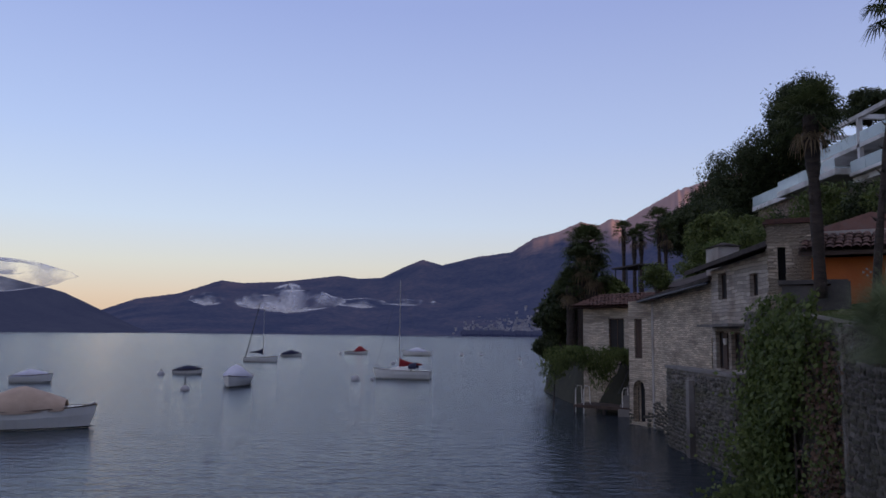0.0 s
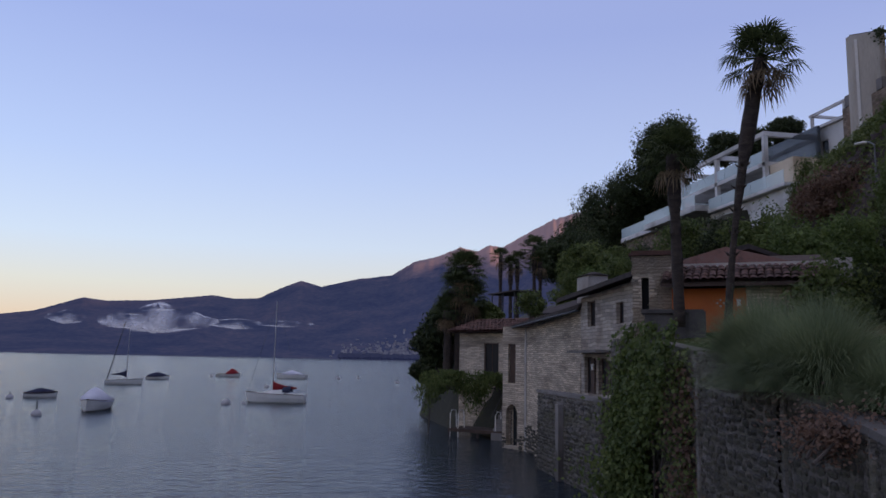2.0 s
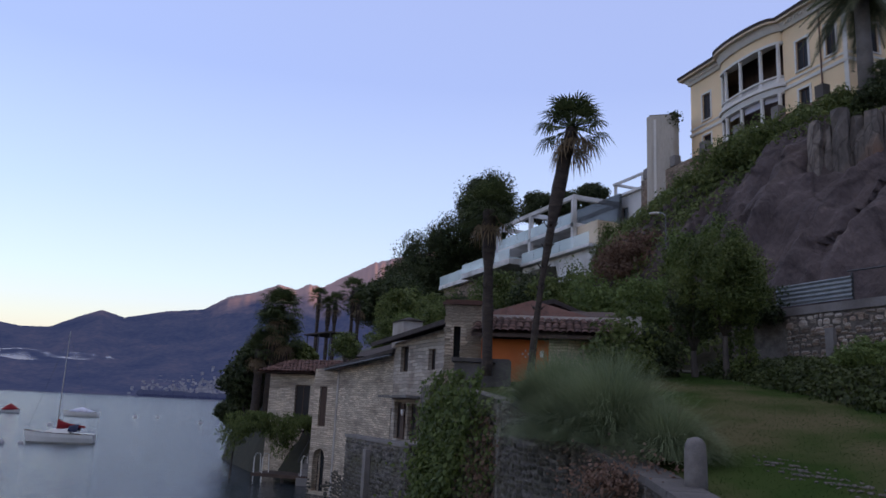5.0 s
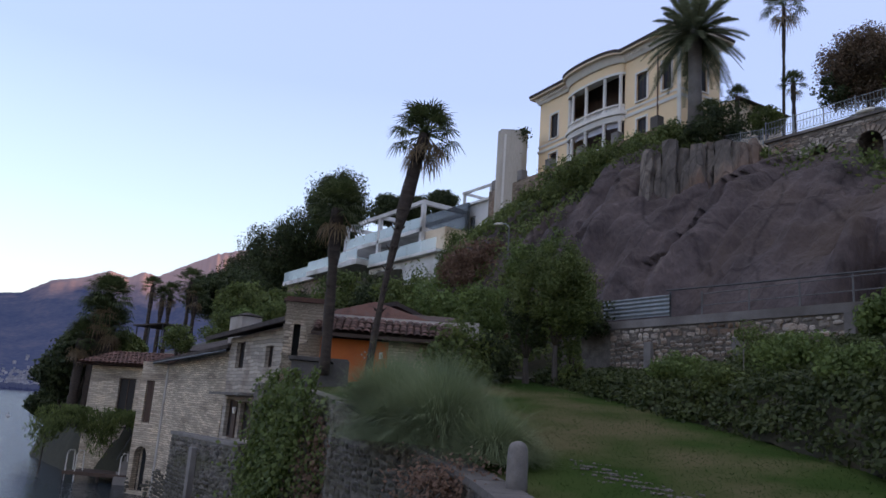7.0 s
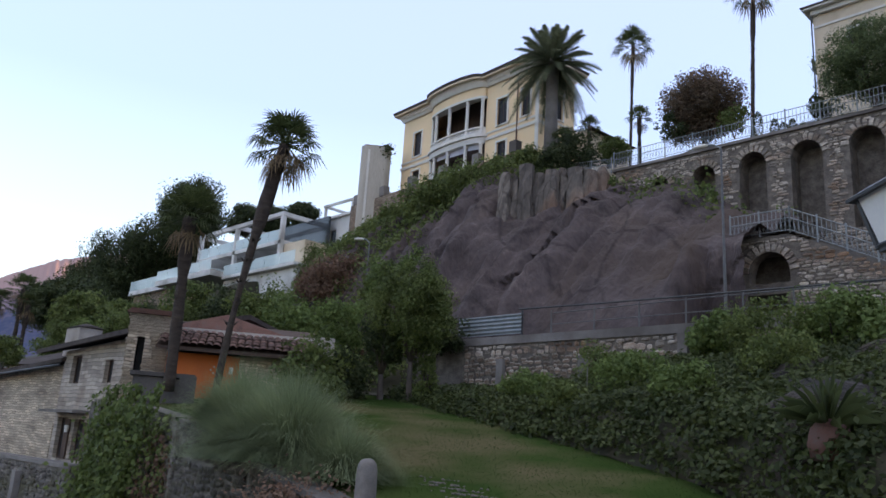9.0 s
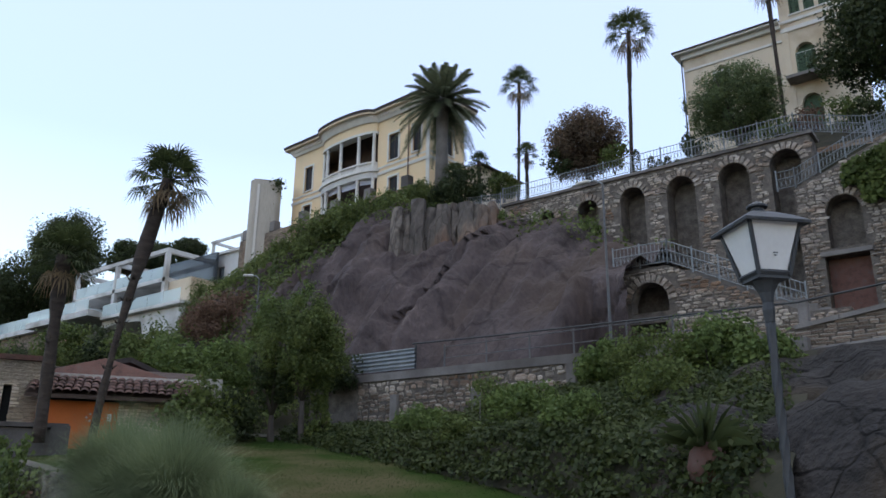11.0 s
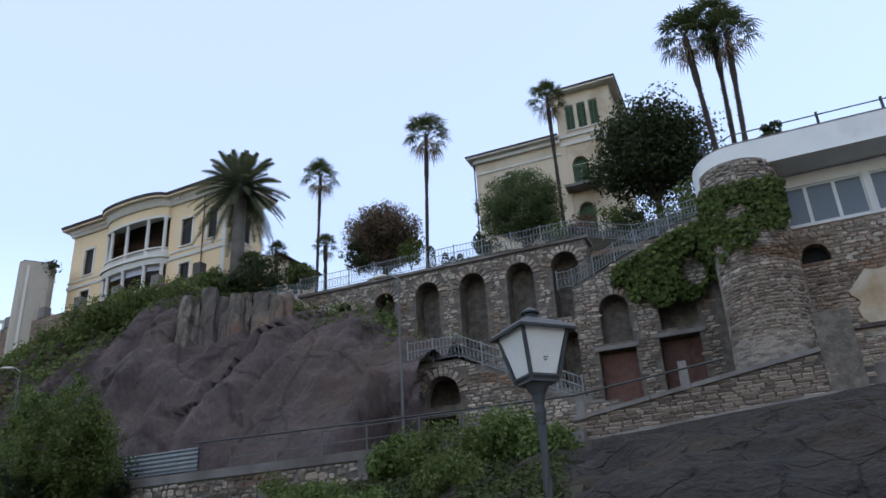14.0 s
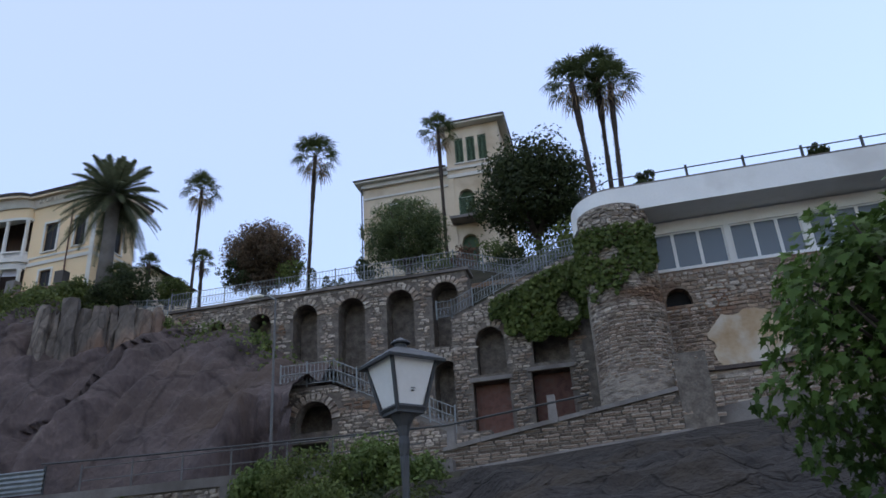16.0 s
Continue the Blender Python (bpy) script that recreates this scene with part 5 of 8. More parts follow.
for k in range(len(SHORE) - 1):
    a, d, rz, ln = wall_frame(k, k + 1)
    w = thing("retaining_wall", "old rubble-stone lake wall holding the garden", "wall", (a.x, a.y, 0), rz, "lake wall sections", "structure")
    za, zb = SHORE[k][2], SHORE[k + 1][2]
    part("core", pierced(0, ln, -1.5, lambda u, za=za, zb=zb, ln=ln: za - 0.02 + (zb - za) * u / ln, 0.5), M_LAKE, w)
    part("corner_stone", Shape().tube([(0, 0.06, -1.5), (0, 0.06, za - 0.1)], 0.14, 8), M_LAKE, w)
    if k >= 4:
        n = max(1, int(ln / 1.1))
        for i in range(n):
            u = ln * i / n
            p0, p1 = za + (zb - za) * i / n, za + (zb - za) * (i + 1) / n
            q = u + ln / n
            part("coping_stone", Shape().loft([[(u + 0.005, -0.08, p0 - 0.06), (q - 0.005, -0.08, p1 - 0.06), (q - 0.005, 0.58, p1 - 0.06), (u + 0.005, 0.58, p0 - 0.06)], [(u + 0.02, -0.06, p0 + 0.05), (q - 0.02, -0.06, p1 + 0.05), (q - 0.02, 0.55, p1 + 0.05), (u + 0.02, 0.55, p0 + 0.05)]], cap=True), M_COPING, w)
    stone_face(w, 0, ln, lambda u: 0.2 if k < 3 else 1.6, lambda u, za=za, zb=zb, ln=ln: za - 0.08 + (zb - za) * u / ln, 0.17, 0.3, 0.055, 40 + k, None, 240, "stone", None, LAKE_STONES, 0.3)

bast = thing("pier_wall", "dark weathered concrete block on the lake wall", "wall", (9.9, 22.6, 0), -28)
part("block", Shape().loft([[(0, 0, 3.8), (1.75, 0, 3.8), (1.75, 1.0, 3.8), (0, 1.0, 3.8)], [(0.05, 0.03, 6.55), (1.7, 0.03, 6.5), (1.7, 0.95, 6.5), (0.05, 0.95, 6.55)]], cap=True), M_COPING, bast)
part("cap", Shape().box(-0.05, -0.06, 6.56, 1.8, 1.05, 6.68), M_COPING, bast)
part("end_pier", Shape().box(1.35, -0.12, 4.0, 1.85, -0.005, 6.62), M_COPING, bast)


def ivy_patch(label, at, rz, n, size, fn, mat=None, seed=5, name="ivy", category="climbing plant", face=(0, -1, 0.3)):
    """Leaves over a face: fn(rng) gives a place in local u, depth, z."""
    rng = np.random.default_rng(seed)
    p = np.array([fn(rng) for _ in range(n)])
    t = thing(name, label, category, at, rz)
    part("leaves", leaf_mesh("leaves", p, size, mat or L_IVY, rng, 0.8, np.tile([face], (n, 1))), mat or L_IVY, t)
    lo, hi = p[np.argsort(p[:, 2])[: n // 5]], p[np.argsort(p[:, 2])[-n // 5:]]
    for k in range(5):
        a, b = Vector(lo[rng.integers(len(lo))]), Vector(hi[rng.integers(len(hi))])
        off = Vector(face) * -0.12
        part("stem", Shape().tube([a + off, a.lerp(b, 0.5) + off, b + off], [0.03, 0.022, 0.012], 5), M_TRUNK, t, "woody climbing stem")
    return t


def bastion_ivy(rng):
    f = rng.uniform(0, 1) ** 0.8
    u = rng.normal(2.0 - 1.7 * f, 0.7 + 0.2 * math.sin(f * 20))
    return (u, -0.2 - 0.5 * f - abs(rng.normal(0, 0.3)), 5.5 - 5.2 * f + rng.normal(0, 0.2))


ivy_patch("bushy ivy hanging down the lake wall", (9.6, 22.9, 0), -42, 15000, 0.15, bastion_ivy, L_BROAD, 11)


def wall_ivy(rng):
    f = rng.uniform(0, 1)
    u = rng.uniform(-0.2 - 1.2 * f, 4.3 - 1.6 * f + 0.7 * math.sin(7 * f)) + rng.normal(0, 0.25)
    return (u, -0.08 - abs(rng.normal(0, 0.22)) - 0.3 * math.sin(3.1 * f), 5.85 - 5.2 * f + 0.35 * math.sin(u * 3.1))


ivy_patch("bushy green ivy spilling over the garden wall", (9.58, 22.6, 0), -97.8, 10000, 0.15, wall_ivy, L_IVY, 24)
ivy_patch("dry brown creeper on the old lake wall", (8.95, 17.7, 0), -82, 1300, 0.12, lambda r: (r.normal(0, 0.5), -0.12 - abs(r.normal(0, 0.1)), 1.2 + 3.7 * r.uniform(0, 1) ** 1.2), L_RED, 12)
ivy_patch("green creeper on the old lake wall", (8.95, 17.7, 0), -82, 1100, 0.12, lambda r: (r.normal(-0.3, 0.55), -0.12 - abs(r.normal(0, 0.12)), 1.4 + 4.0 * r.uniform(0, 1) ** 0.8), L_BROAD, 27)
ivy_patch("reddish creeping shrub beside the stone post", (8.0, 10.6, 0), -70, 2400, 0.07, lambda r: (r.normal(-0.2, 0.45), r.normal(-0.1, 0.3), 4.0 + abs(r.normal(0, 0.22)) - 0.5 * r.uniform(0, 1) ** 2), L_RED, 13, "creeping_shrub", "shrub", (0, -0.4, 0.8))

bol = thing("stone_post", "rounded weathered granite post on the wall coping", "bollard", (7.95, 9.1, 4.05), 0)
part("shaft", Shape().loft([[(r * math.cos(a) * 1.05, r * math.sin(a) * 0.8, z) for a in [k * 0.5236 for k in range(12)]] for r, z in ((0.18, -0.2), (0.17, 0.25), (0.165, 0.55), (0.15, 0.68), (0.11, 0.75), (0.03, 0.78))], cap=True), M_GRANITE, bol, smooth=True)

for lab, x, y, blades, length, spread, steep, seed in (
        ("large soft green clump of arching ornamental grass", 9.0, 12.7, 15000, 2.55, (0.55, 0.6), 66, 21),
        ("soft green arching ornamental grass beside the wall", 9.35, 15.2, 11000, 2.35, (0.55, 0.7), 64, 22),
        ("low fringe of grass at the foot of the post", 9.1, 11.2, 7000, 1.6, (0.4, 0.45), 58, 23),
        ("drooping grass hanging over the lake wall", 8.55, 13.6, 8000, 1.75, (0.3, 0.7), 50, 24)):
    grass_clump("ornamental_grass", lab, (x, y, lawn_at(x, y) - 0.05), blades, length, spread, L_GRASS, seed, 0.009, steep)

# bank between lawn and path wall
PATH_X = 24.0


def bank_top(y):
    return lerp([(-14, 9.0), (3, 8.9), (10, 8.5), (16, 7.6), (20, 7.0), (26.5, 7.2)], y)


bank_rows = []
TOPS = [(PATH_X - 0.25, y) for y in (27.5, 24.6, 21.6, 18.4, 15.2, 12.0, 9.0, 6.6, 4.6)]
C = resample([(x, y, 0) for x, y in TOPS], 49)
for j in range(21):
    f = j / 20
    row = []
    for b, c in zip(B, C):
        p = b.lerp(c, f)
        z0 = lawn_z(b.x, b.y) - 0.05
        p.z = z0 + (bank_top(c.y) - z0) * (0.22 * smooth(0.0, 0.12, f) + 0.78 * f) + 0.15 * frac(p.x, p.y, 3, 0.5)
        row.append(p)
    bank_rows.append(row)
solid("bank", Shape().loft(bank_rows, closed=False), M_EARTH, "steep planted bank below the path wall", "slope", "structure", smooth=True)
rng = np.random.default_rng(6)
pts, nrm = [], []
for k in range(3600):
    j, i = rng.uniform(0, 19.9), rng.uniform(9, 46.0)
    r0, r1 = bank_rows[int(j)], bank_rows[int(j) + 1]
    p = np.array(r0[int(i)].lerp(r0[int(i) + 1], i % 1).lerp(r1[int(i)].lerp(r1[int(i) + 1], i % 1), j % 1))
    rr = rng.uniform(0.25, 0.55)
    o = unit(34, rng)
    o[:, 2] = np.abs(o[:, 2])
    pts.append(p + o * rr * np.array([1, 1, 0.9]) * rng.uniform(0.7, 1.1, (34, 1)))
    nrm.append(o)
solid("ground_cover", leaf_mesh("ground_cover", np.concatenate(pts), 0.145, L_HEDGE, rng, 0.6, np.concatenate(nrm)), L_HEDGE, "dense evergreen ground cover of ivy and low shrubs", "hedge", "stuff")
for k, (j, i, r, mat, lab) in enumerate([(5, 22, 0.8, L_BRIGHT, "fresh green leafy shrub on the bank"), (7, 30, 1.0, L_BRIGHT, "fresh green leafy shrub on the bank"), (12, 26, 1.0, L_BROAD, "rounded dark shrub on the bank"), (4, 34, 0.7, L_BRIGHT, "low yellow-green shrub on the bank"), (15, 36, 1.2, L_BROAD, "rounded dark shrub on the bank"), (17, 40, 1.3, L_BRIGHT, "tall leafy shrub below the path wall"), (10, 38, 0.9, L_BROAD, "rounded dark shrub on the bank"), (3, 26, 0.6, L_BROAD, "low dark shrub by the lawn")]):
    p = bank_rows[j][i]
    shrub(lab, tuple(p), (r, r, r * 0.8), mat, 40, 80, 0.12, 50 + k, "shrubs on the bank")
p = bank_rows[5][27]
gs = thing("garden_stake", "thin pale stake standing in the bank", "stake", tuple(p))
part("stick", Shape().tube([(0, 0, -0.2), (0.03, 0, 1.3)], 0.014, 5), M_CONCRETE, gs)

# ground under the camera and dark rock bank to the south
solid("promenade", Shape().prism([(-4, -14), (10.2, -14), (10.2, 2.55), (4.5, 2.55), (3.5, 2.3), (-4, 2.3)], -1.5, 3.4), M_CONCRETE, "worn concrete lakeside promenade", "pavement", "structure")
rock_rows = []
for j in range(71):
    f = j / 70
    row = []
    for i in range(141):
        y = 9.5 - 26 * i / 140
        x = 10.0 + 15.0 * f + (1 - f) * max(0, y - 2) * 0.55
        z = 3.2 + (lerp([(-18, 10.6), (-2, 9.6), (6, 9.05), (10, 8.6)], y) - 3.2) * (0.35 * smooth(0, 0.25, f) + 0.65 * f)
        crag = abs(frac(x * 0.9, y * 0.7, z, 0.55, 7))
        row.append((x - 0.6 * frac(x, y, z, 0.4, 5) * math.sin(math.pi * f), y, z + (0.5 * frac(x * 0.8, y, 5, 0.4, 4) - 0.4 * crag + 0.2) * math.sin(math.pi * f)))
    rock_rows.append(row)
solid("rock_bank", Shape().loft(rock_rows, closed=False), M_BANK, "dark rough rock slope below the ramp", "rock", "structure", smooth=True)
cy = thing("cycad", "spiky green cycad with an orange-brown base", "shrub", tuple(pol(71.9, 14.0, 5.75)))
sh = Shape()
rng = np.random.default_rng(8)
for k in range(60):
    a, e = k * 2.4, radians(rng.uniform(10, 80))
    d = Vector((math.cos(a) * math.cos(e), math.sin(a) * math.cos(e), math.sin(e)))
    tip = d * rng.uniform(0.8, 1.1) - Vector((0, 0, 0.25 * math.cos(e)))
    s = d.cross(Vector((0, 0, 1))).normalized() * 0.02
    n = len(sh.v)
    sh.v += [tuple(d * 0.05 - s), tuple(d * 0.05 + s), tuple(d * 0.6 + s * 2.2), tuple(tip), tuple(d * 0.6 - s * 2.2)]
    sh.f.append((n, n + 1, n + 2, n + 3, n + 4))
part("fronds", sh, L_FAN, cy)
part("stump", Shape().loft([[(r * math.cos(a), r * math.sin(a), z) for a in [k * 0.785 for k in range(8)]] for r, z in ((0.3, -0.55), (0.36, -0.3), (0.3, -0.05), (0.15, 0.1))], cap=True), M_TILE, cy, "orange-brown knobbly base", True)

# ---- path wall with railing ----
pw = thing("path_wall", "rubble-stone retaining wall with a concrete cap", "wall", (PATH_X, 25.5, 0), -90, "", "structure")
part("core", pierced(0, 19.8, 5.0, 9.2, 0.5), M_MORTAR, pw)
part("cap", Shape().box(-0.1, -0.08, 9.2, 19.8, 0.55, 9.52), M_CONCRETE, pw, "pale concrete parapet")
stone_face(pw, 3.0, 19.6, lambda u: 6.6 + 0.06 * u, lambda u: 9.15, 0.21, 0.34, 0.1, 66, None, 300, "stone", None, RUBBLE_STONES, 0.3)
for u in (4.9, 8.9, 12.9):
    part("pilaster", Shape().box(u, -0.2, 6.0, u + 0.35, -0.005, 9.19 - 0.6 * (u < 12)), M_CONCRETE, pw, "short pale pilaster")
cs = thing("corrugated_sheet", "pale grey corrugated metal sheet fixed to the railing", "metal sheet", (PATH_X + 0.1, 23.1, 9.62), -90)
part("sheet", Shape().loft([[(u, 0.03 * math.sin(z * 38), z) for z in [0.82 * i / 40 for i in range(41)]] for u in (0.0, 3.5)], closed=False), M_GALV, cs, smooth=True)
part("post", Shape().box(3.45, 0.04, -0.1, 3.52, 0.1, 0.95), M_IRON, cs)
rail = thing("path_railing", "plain grey tube railing along the path", "railing", (PATH_X + 0.25, 25.5, 9.52), -90)
for u in (7.3, 9.3, 11.2, 13.0, 15.0, 16.6, 18.2):
    part("post", Shape().tube([(u, 0, 0), (u, 0, 0.95)], 0.03, 6), M_POST, rail)
for z in (0.42, 0.88):
    part("rail", Shape().tube([(7.3, 0, z * 0.95), (13.0, 0, z), (19.6, 0, z)], 0.02, 6), M_POST, rail)
cab = thing("handrail_pipe", "long black pipe strung along the path wall", "pipe", (PATH_X + 0.05, 25.5, 0), -90)
part("pipe", Shape().tube([(5.9, -0.1, 10.58), (9.5, -0.1, 10.5), (13.1, -0.1, 10.45), (16.5, -0.1, 10.4), (20.5, -0.1, 10.35), (25.0, -0.1, 10.8)], 0.035, 6), M_IRON, cab)
solid("path", Shape().box(PATH_X + 0.5, 5.0, 9.0, 31, 26.5, 9.42), M_CONCRETE, "narrow concrete path along the foot of the cliff", "path", "structure")


def street_lamp(at, h, arm, rz=0):
    t = thing("street_lamp", "slim grey street lamp with a white head", "street lamp", at, rz, "street lamps")
    part("pole", Shape().tube([(0, 0, -0.2), (0, 0, h * 0.4), (0, 0, h)], [0.06, 0.045, 0.035], 8), M_POST, t)
    part("arm", Shape().tube([(0, 0, h - 0.02), (-arm * 0.5, 0, h + 0.18), (-arm, 0, h + 0.2)], 0.035, 6), M_GALV, t)
    part("head", Shape().loft([[(-arm + 0.1 - 0.62 * f, 0.13 * s * math.cos(a), h + 0.2 + 0.07 * s * math.sin(a)) for a in [k * 0.785 for k in range(8)]] for f, s in ((0, 0.4), (0.2, 1), (0.8, 1), (1, 0.5))], cap=True), M_TRIM, t, "white lamp head", True)


street_lamp((24.6, 11.25, 9.4), up(27.2, 21.6) - 9.4, 0.55, -90)
street_lamp(tuple(pol(38.9, 44, up(44, 10.0))), 3.6, 0.45, -60)

# ---- cliff ----
def cliff_row(f, n=91):
    row = []
    for i in range(n):
        g = i / (n - 1)
        y = 45 - 33.0 * g
        base = Vector((25.6 + 0.10 * max(0, y - 24), y, lerp([(12, 9.3), (24, 9.3), (34, 11), (45, 14)], y)))
        top = Vector((lerp([(12, 36.9), (20, 37.2), (28, 38.5), (34, 41.8), (45, 43)], y), y, lerp([(12, 16.0), (16, 17.6), (19, 19.6), (24, 20.6), (28, 22.0), (32, 25.4), (45, 26.6)], y)))
        p = base.lerp(top, f)
        p.z = base.z + (top.z - base.z) * (1.55 * f - 0.55 * f * f)
        big = frac(p.x * 0.4, y, p.z * 0.5, 0.13, 3) * 1.8 + abs(frac(p.x * 0.18, y * 1.9, p.z * 0.12, 0.3, 6)) * 1.4 + 0.9 * smooth(30, 18, y)
        near, spots = noise.voronoi(Vector((y * 0.20 + 0.05 * p.z + 0.35 * frac(y, p.z, 2, 0.2, 3), p.z * 0.09 + 0.3 * frac(p.z, y, 8, 0.2, 3), 0.0)))
        big += 0.9 * noise.noise(spots[0] * 5.3) + 0.18 * min(1.0, (near[1] - near[0]) * 6) + 0.10 * frac(p.x, y * 0.8, p.z * 0.5, 0.9, 5)
        s = math.sin(math.pi * min(1, max(0, f))) ** 0.5 if f < 0.999 else 0.0
        if y < 14.2:
            p.x = max(p.x, 30.4 + (p.x - 30.4) * 0.3) if p.x < 30.4 else p.x
        p.x -= big * s
        p.z += 0.5 * frac(p.x, y, p.z, 0.5, 4) * s
        p.z = min(p.z, crest_z(p.x, p.y) - 0.8)
        row.append(p)
    return row


solid("cliff", Shape().loft([cliff_row(j / 84, 181) for j in range(85)], closed=False), M_ROCK, "dark grey rock cliff with rusty streaks", "cliff", "structure", smooth=True)

rng = np.random.default_rng(23)
pts, nrm = [], []
edge = [cliff_row(j / 30) for j in range(31)]
while len(pts) < 900:
    j, i = rng.uniform(0, 29.9), rng.uniform(0, 88)
    r0 = edge[int(j)][int(i)]
    keep = smooth(30.0, 35.0, r0.y + 2.0 * frac(r0.x, r0.y, r0.z, 0.25)) if j < 22 else 0.25 + 0.75 * smooth(24, 31, r0.y)
    if j > 22 and r0.y < 24:
        keep = 0.12
    if rng.uniform() > keep:
        continue
    rr = rng.uniform(0.3, 0.8)
    o = unit(22, rng)
    o[:, 0] = -np.abs(o[:, 0])
    pts.append(np.array(r0) + o * rr)
    nrm.append(o)
solid("cliff_plants", leaf_mesh("cliff_plants", np.concatenate(pts), 0.28, L_BROAD, rng, 0.55, np.concatenate(nrm)), L_BROAD, "green scrub growing over the edge of the cliff", "undergrowth", "stuff")

oc = thing("rock_outcrop", "upright pale grey rock slabs below the villa garden", "rock", tuple(pol(52.8, 41.0, up(41.0, 16.8))), -52.8)
rng = np.random.default_rng(44)
u = -2.9
for k in range(9):
    w, h = rng.uniform(0.5, 0.95), rng.uniform(2.7, 3.5)
    fwd = rng.uniform(-0.3, 0.3)
    rings = []
    for z, s in ((-0.8, 1.1), (0.0, 1.05), (0.3, 1.0), (0.6, 1.0), (0.85, 0.95), (1.0, 0.85)):
        rings.append([(u + w / 2 + s * w * 0.6 * x + rng.uniform(-0.08, 0.08), fwd + 0.3 * z * h + s * 0.7 * y + rng.uniform(-0.12, 0.12), z * h) for x, y in ((-1, -0.6), (-0.3, -1.0), (0.6, -0.9), (1, -0.3), (0.9, 1), (-0.9, 1))])
    part("slab", Shape().loft(rings, cap=True), M_SLAB, oc)
    u += w

# ---- hillside ground ----
def ground_z(x, y):
    z = hill_z(x, y) - 0.3
    if y < 26.5:
        # under garden, bank and path the sheet keeps below them
        low = lerp([(9, -2), (13, -1), (19, 4.2), (24.4, 7.2), (31, 8.8), (37.9, 9.0), (38.5, 18.9)], x) if x < 38.5 else z
        k = min(1.0, (26.5 - y) / 2.0)
        z = z + (min(z, low) - z) * k
    if y < 4.0 and x < 39:
        z = min(z, lerp([(9, 1.0), (24, 6.0), (30, 8.5), (39, 9.5)], x))
    # hidden rise added beyond the villas to hold back the low sun
    if x > 140:
        z += 36 * smooth(140, 300, x)
    return z


solid("ground", grid_mesh("ground", xs, ys, ground_z, M_EARTH), M_EARTH, "steep shaded hillside of earth and undergrowth", "hillside", "structure")

# ---- railings ----
def railing(label, pts, height=1.0, panel=1.6, name="iron_railing", group="", mat=None):
    """Wrought railing along a polyline: posts, rails and panels of bars with lozenges."""
    mat = mat or M_GALV
    o = Vector(pts[0])
    t = thing(name, label, "railing", tuple(o), 0, group)
    for a, b in zip(pts, pts[1:]):
        a, b = Vector(a) - o, Vector(b) - o
        d = b - a
        n = max(1, round(d.length / panel))
        for k in range(n):
            p, q = a + d * (k / n), a + d * ((k + 1) / n)
            part("post", Shape().tube([p, p + Vector((0, 0, height + 0.1))], 0.035, 6), mat, t)
            for z in (0.12, height * 0.62, height):
                part("rail", Shape().tube([p + Vector((0, 0, z)), q + Vector((0, 0, z))], 0.022, 4, False), mat, t)
            m = max(3, int(d.length / n / 0.17))
            for i in range(1, m):
                r = p.lerp(q, i / m)
                part("baluster", Shape().tube([r + Vector((0, 0, 0.12)), r + Vector((0, 0, height))], 0.014, 4, False), mat, t)
            for i in range(m):
                c = p.lerp(q, (i + 0.5) / m) + Vector((0, 0, height * 0.38))
                w = (q - p) / m * 0.45
                part("scroll", Shape().tube([c - w, c + Vector((0, 0, 0.2)), c + w, c - Vector((0, 0, 0.2)), c - w], 0.012, 4, False), mat, t)
        part("post", Shape().tube([b, b + Vector((0, 0, height + 0.1))], 0.035, 6), mat, t)
    return t


# ---- arcaded terrace wall ----
arc = thing("arcade_wall", "tall terraced rubble wall with deep arched niches", "wall", (37.0, 24.0, 0), -90, "", "structure")
HOLES = [(2.8, 3.9, 19.0, 20.3, True), (5.3, 6.6, 16.6, 20.4, True), (7.9, 9.3, 15.8, 20.55, True), (10.5, 12.0, 15.8, 20.55, True), (13.2, 14.7, 15.8, 20.6, True), (15.7, 17.1, 17.2, 20.7, True), (15.6, 16.9, 13.6, 16.4, True)]
part("wall", pierced(0.5, 17.6, 9.2, 21.2, 1.1, HOLES), M_MORTAR, arc, "coursed grey rubble stone wall")
# the darker mortar colour also carries the shade of the niches' depth
part("niche_back", Shape().box(0.5, 1.102, 9.2, 17.6, 1.35, 21.1), M_MORTAR, arc, "rough niche back with recess shade in its darker colour")
part("coping", Shape().box(0.3, -0.12, 21.2, 17.75, 1.3, 21.36), M_CONCRETE, arc)


def voussoirs(parent, a, b, crown, depth=0.07, n=11):
    r, c = (b - a) / 2, (a + b) / 2
    for k in range(n):
        w = math.pi * (k + 0.5) / n
        sh = Shape().box(-r * 1.35 / n, -depth, r + 0.02, r * 1.35 / n, -0.003, r + 0.36, pose(c, 0, crown - r, 0, 90 - math.degrees(w), 0))
        part("arch_stone", sh, M_STONE, parent)


for a, b, lo, hi, _ in HOLES:
    voussoirs(arc, a, b, hi)
stone_face(arc, 0.6, 17.5, lambda u: 13.2 if u > 7 else 17.5, lambda u: 21.1, 0.15, 0.38, 0.09, 81, lambda u, z: any(a - 0.3 < u < b + 0.3 and lo - 0.1 < z < hi + 0.35 for a, b, lo, hi, _ in HOLES), 300, "stone", None, RUBBLE_STONES, 0.2)
HOLES2 = [(0.3, 1.75, 15.35, 17.75, True), (0.0, 1.8, 12.3, 15.0, False), (3.1, 4.85, 15.6, 17.4, False), (2.9, 4.75, 12.3, 15.2, False)]
arc2 = thing("stair_wall", "rubble wall with niches and doors below the stairs", "wall", (36.6, 6.4, 0), -90, "", "structure")
part("wall", pierced(-0.9, 8.2, 9.2, lambda u: min(21.0, 18.45 + 0.40 * (u + 0.9)), 0.9, HOLES2), M_MORTAR, arc2)
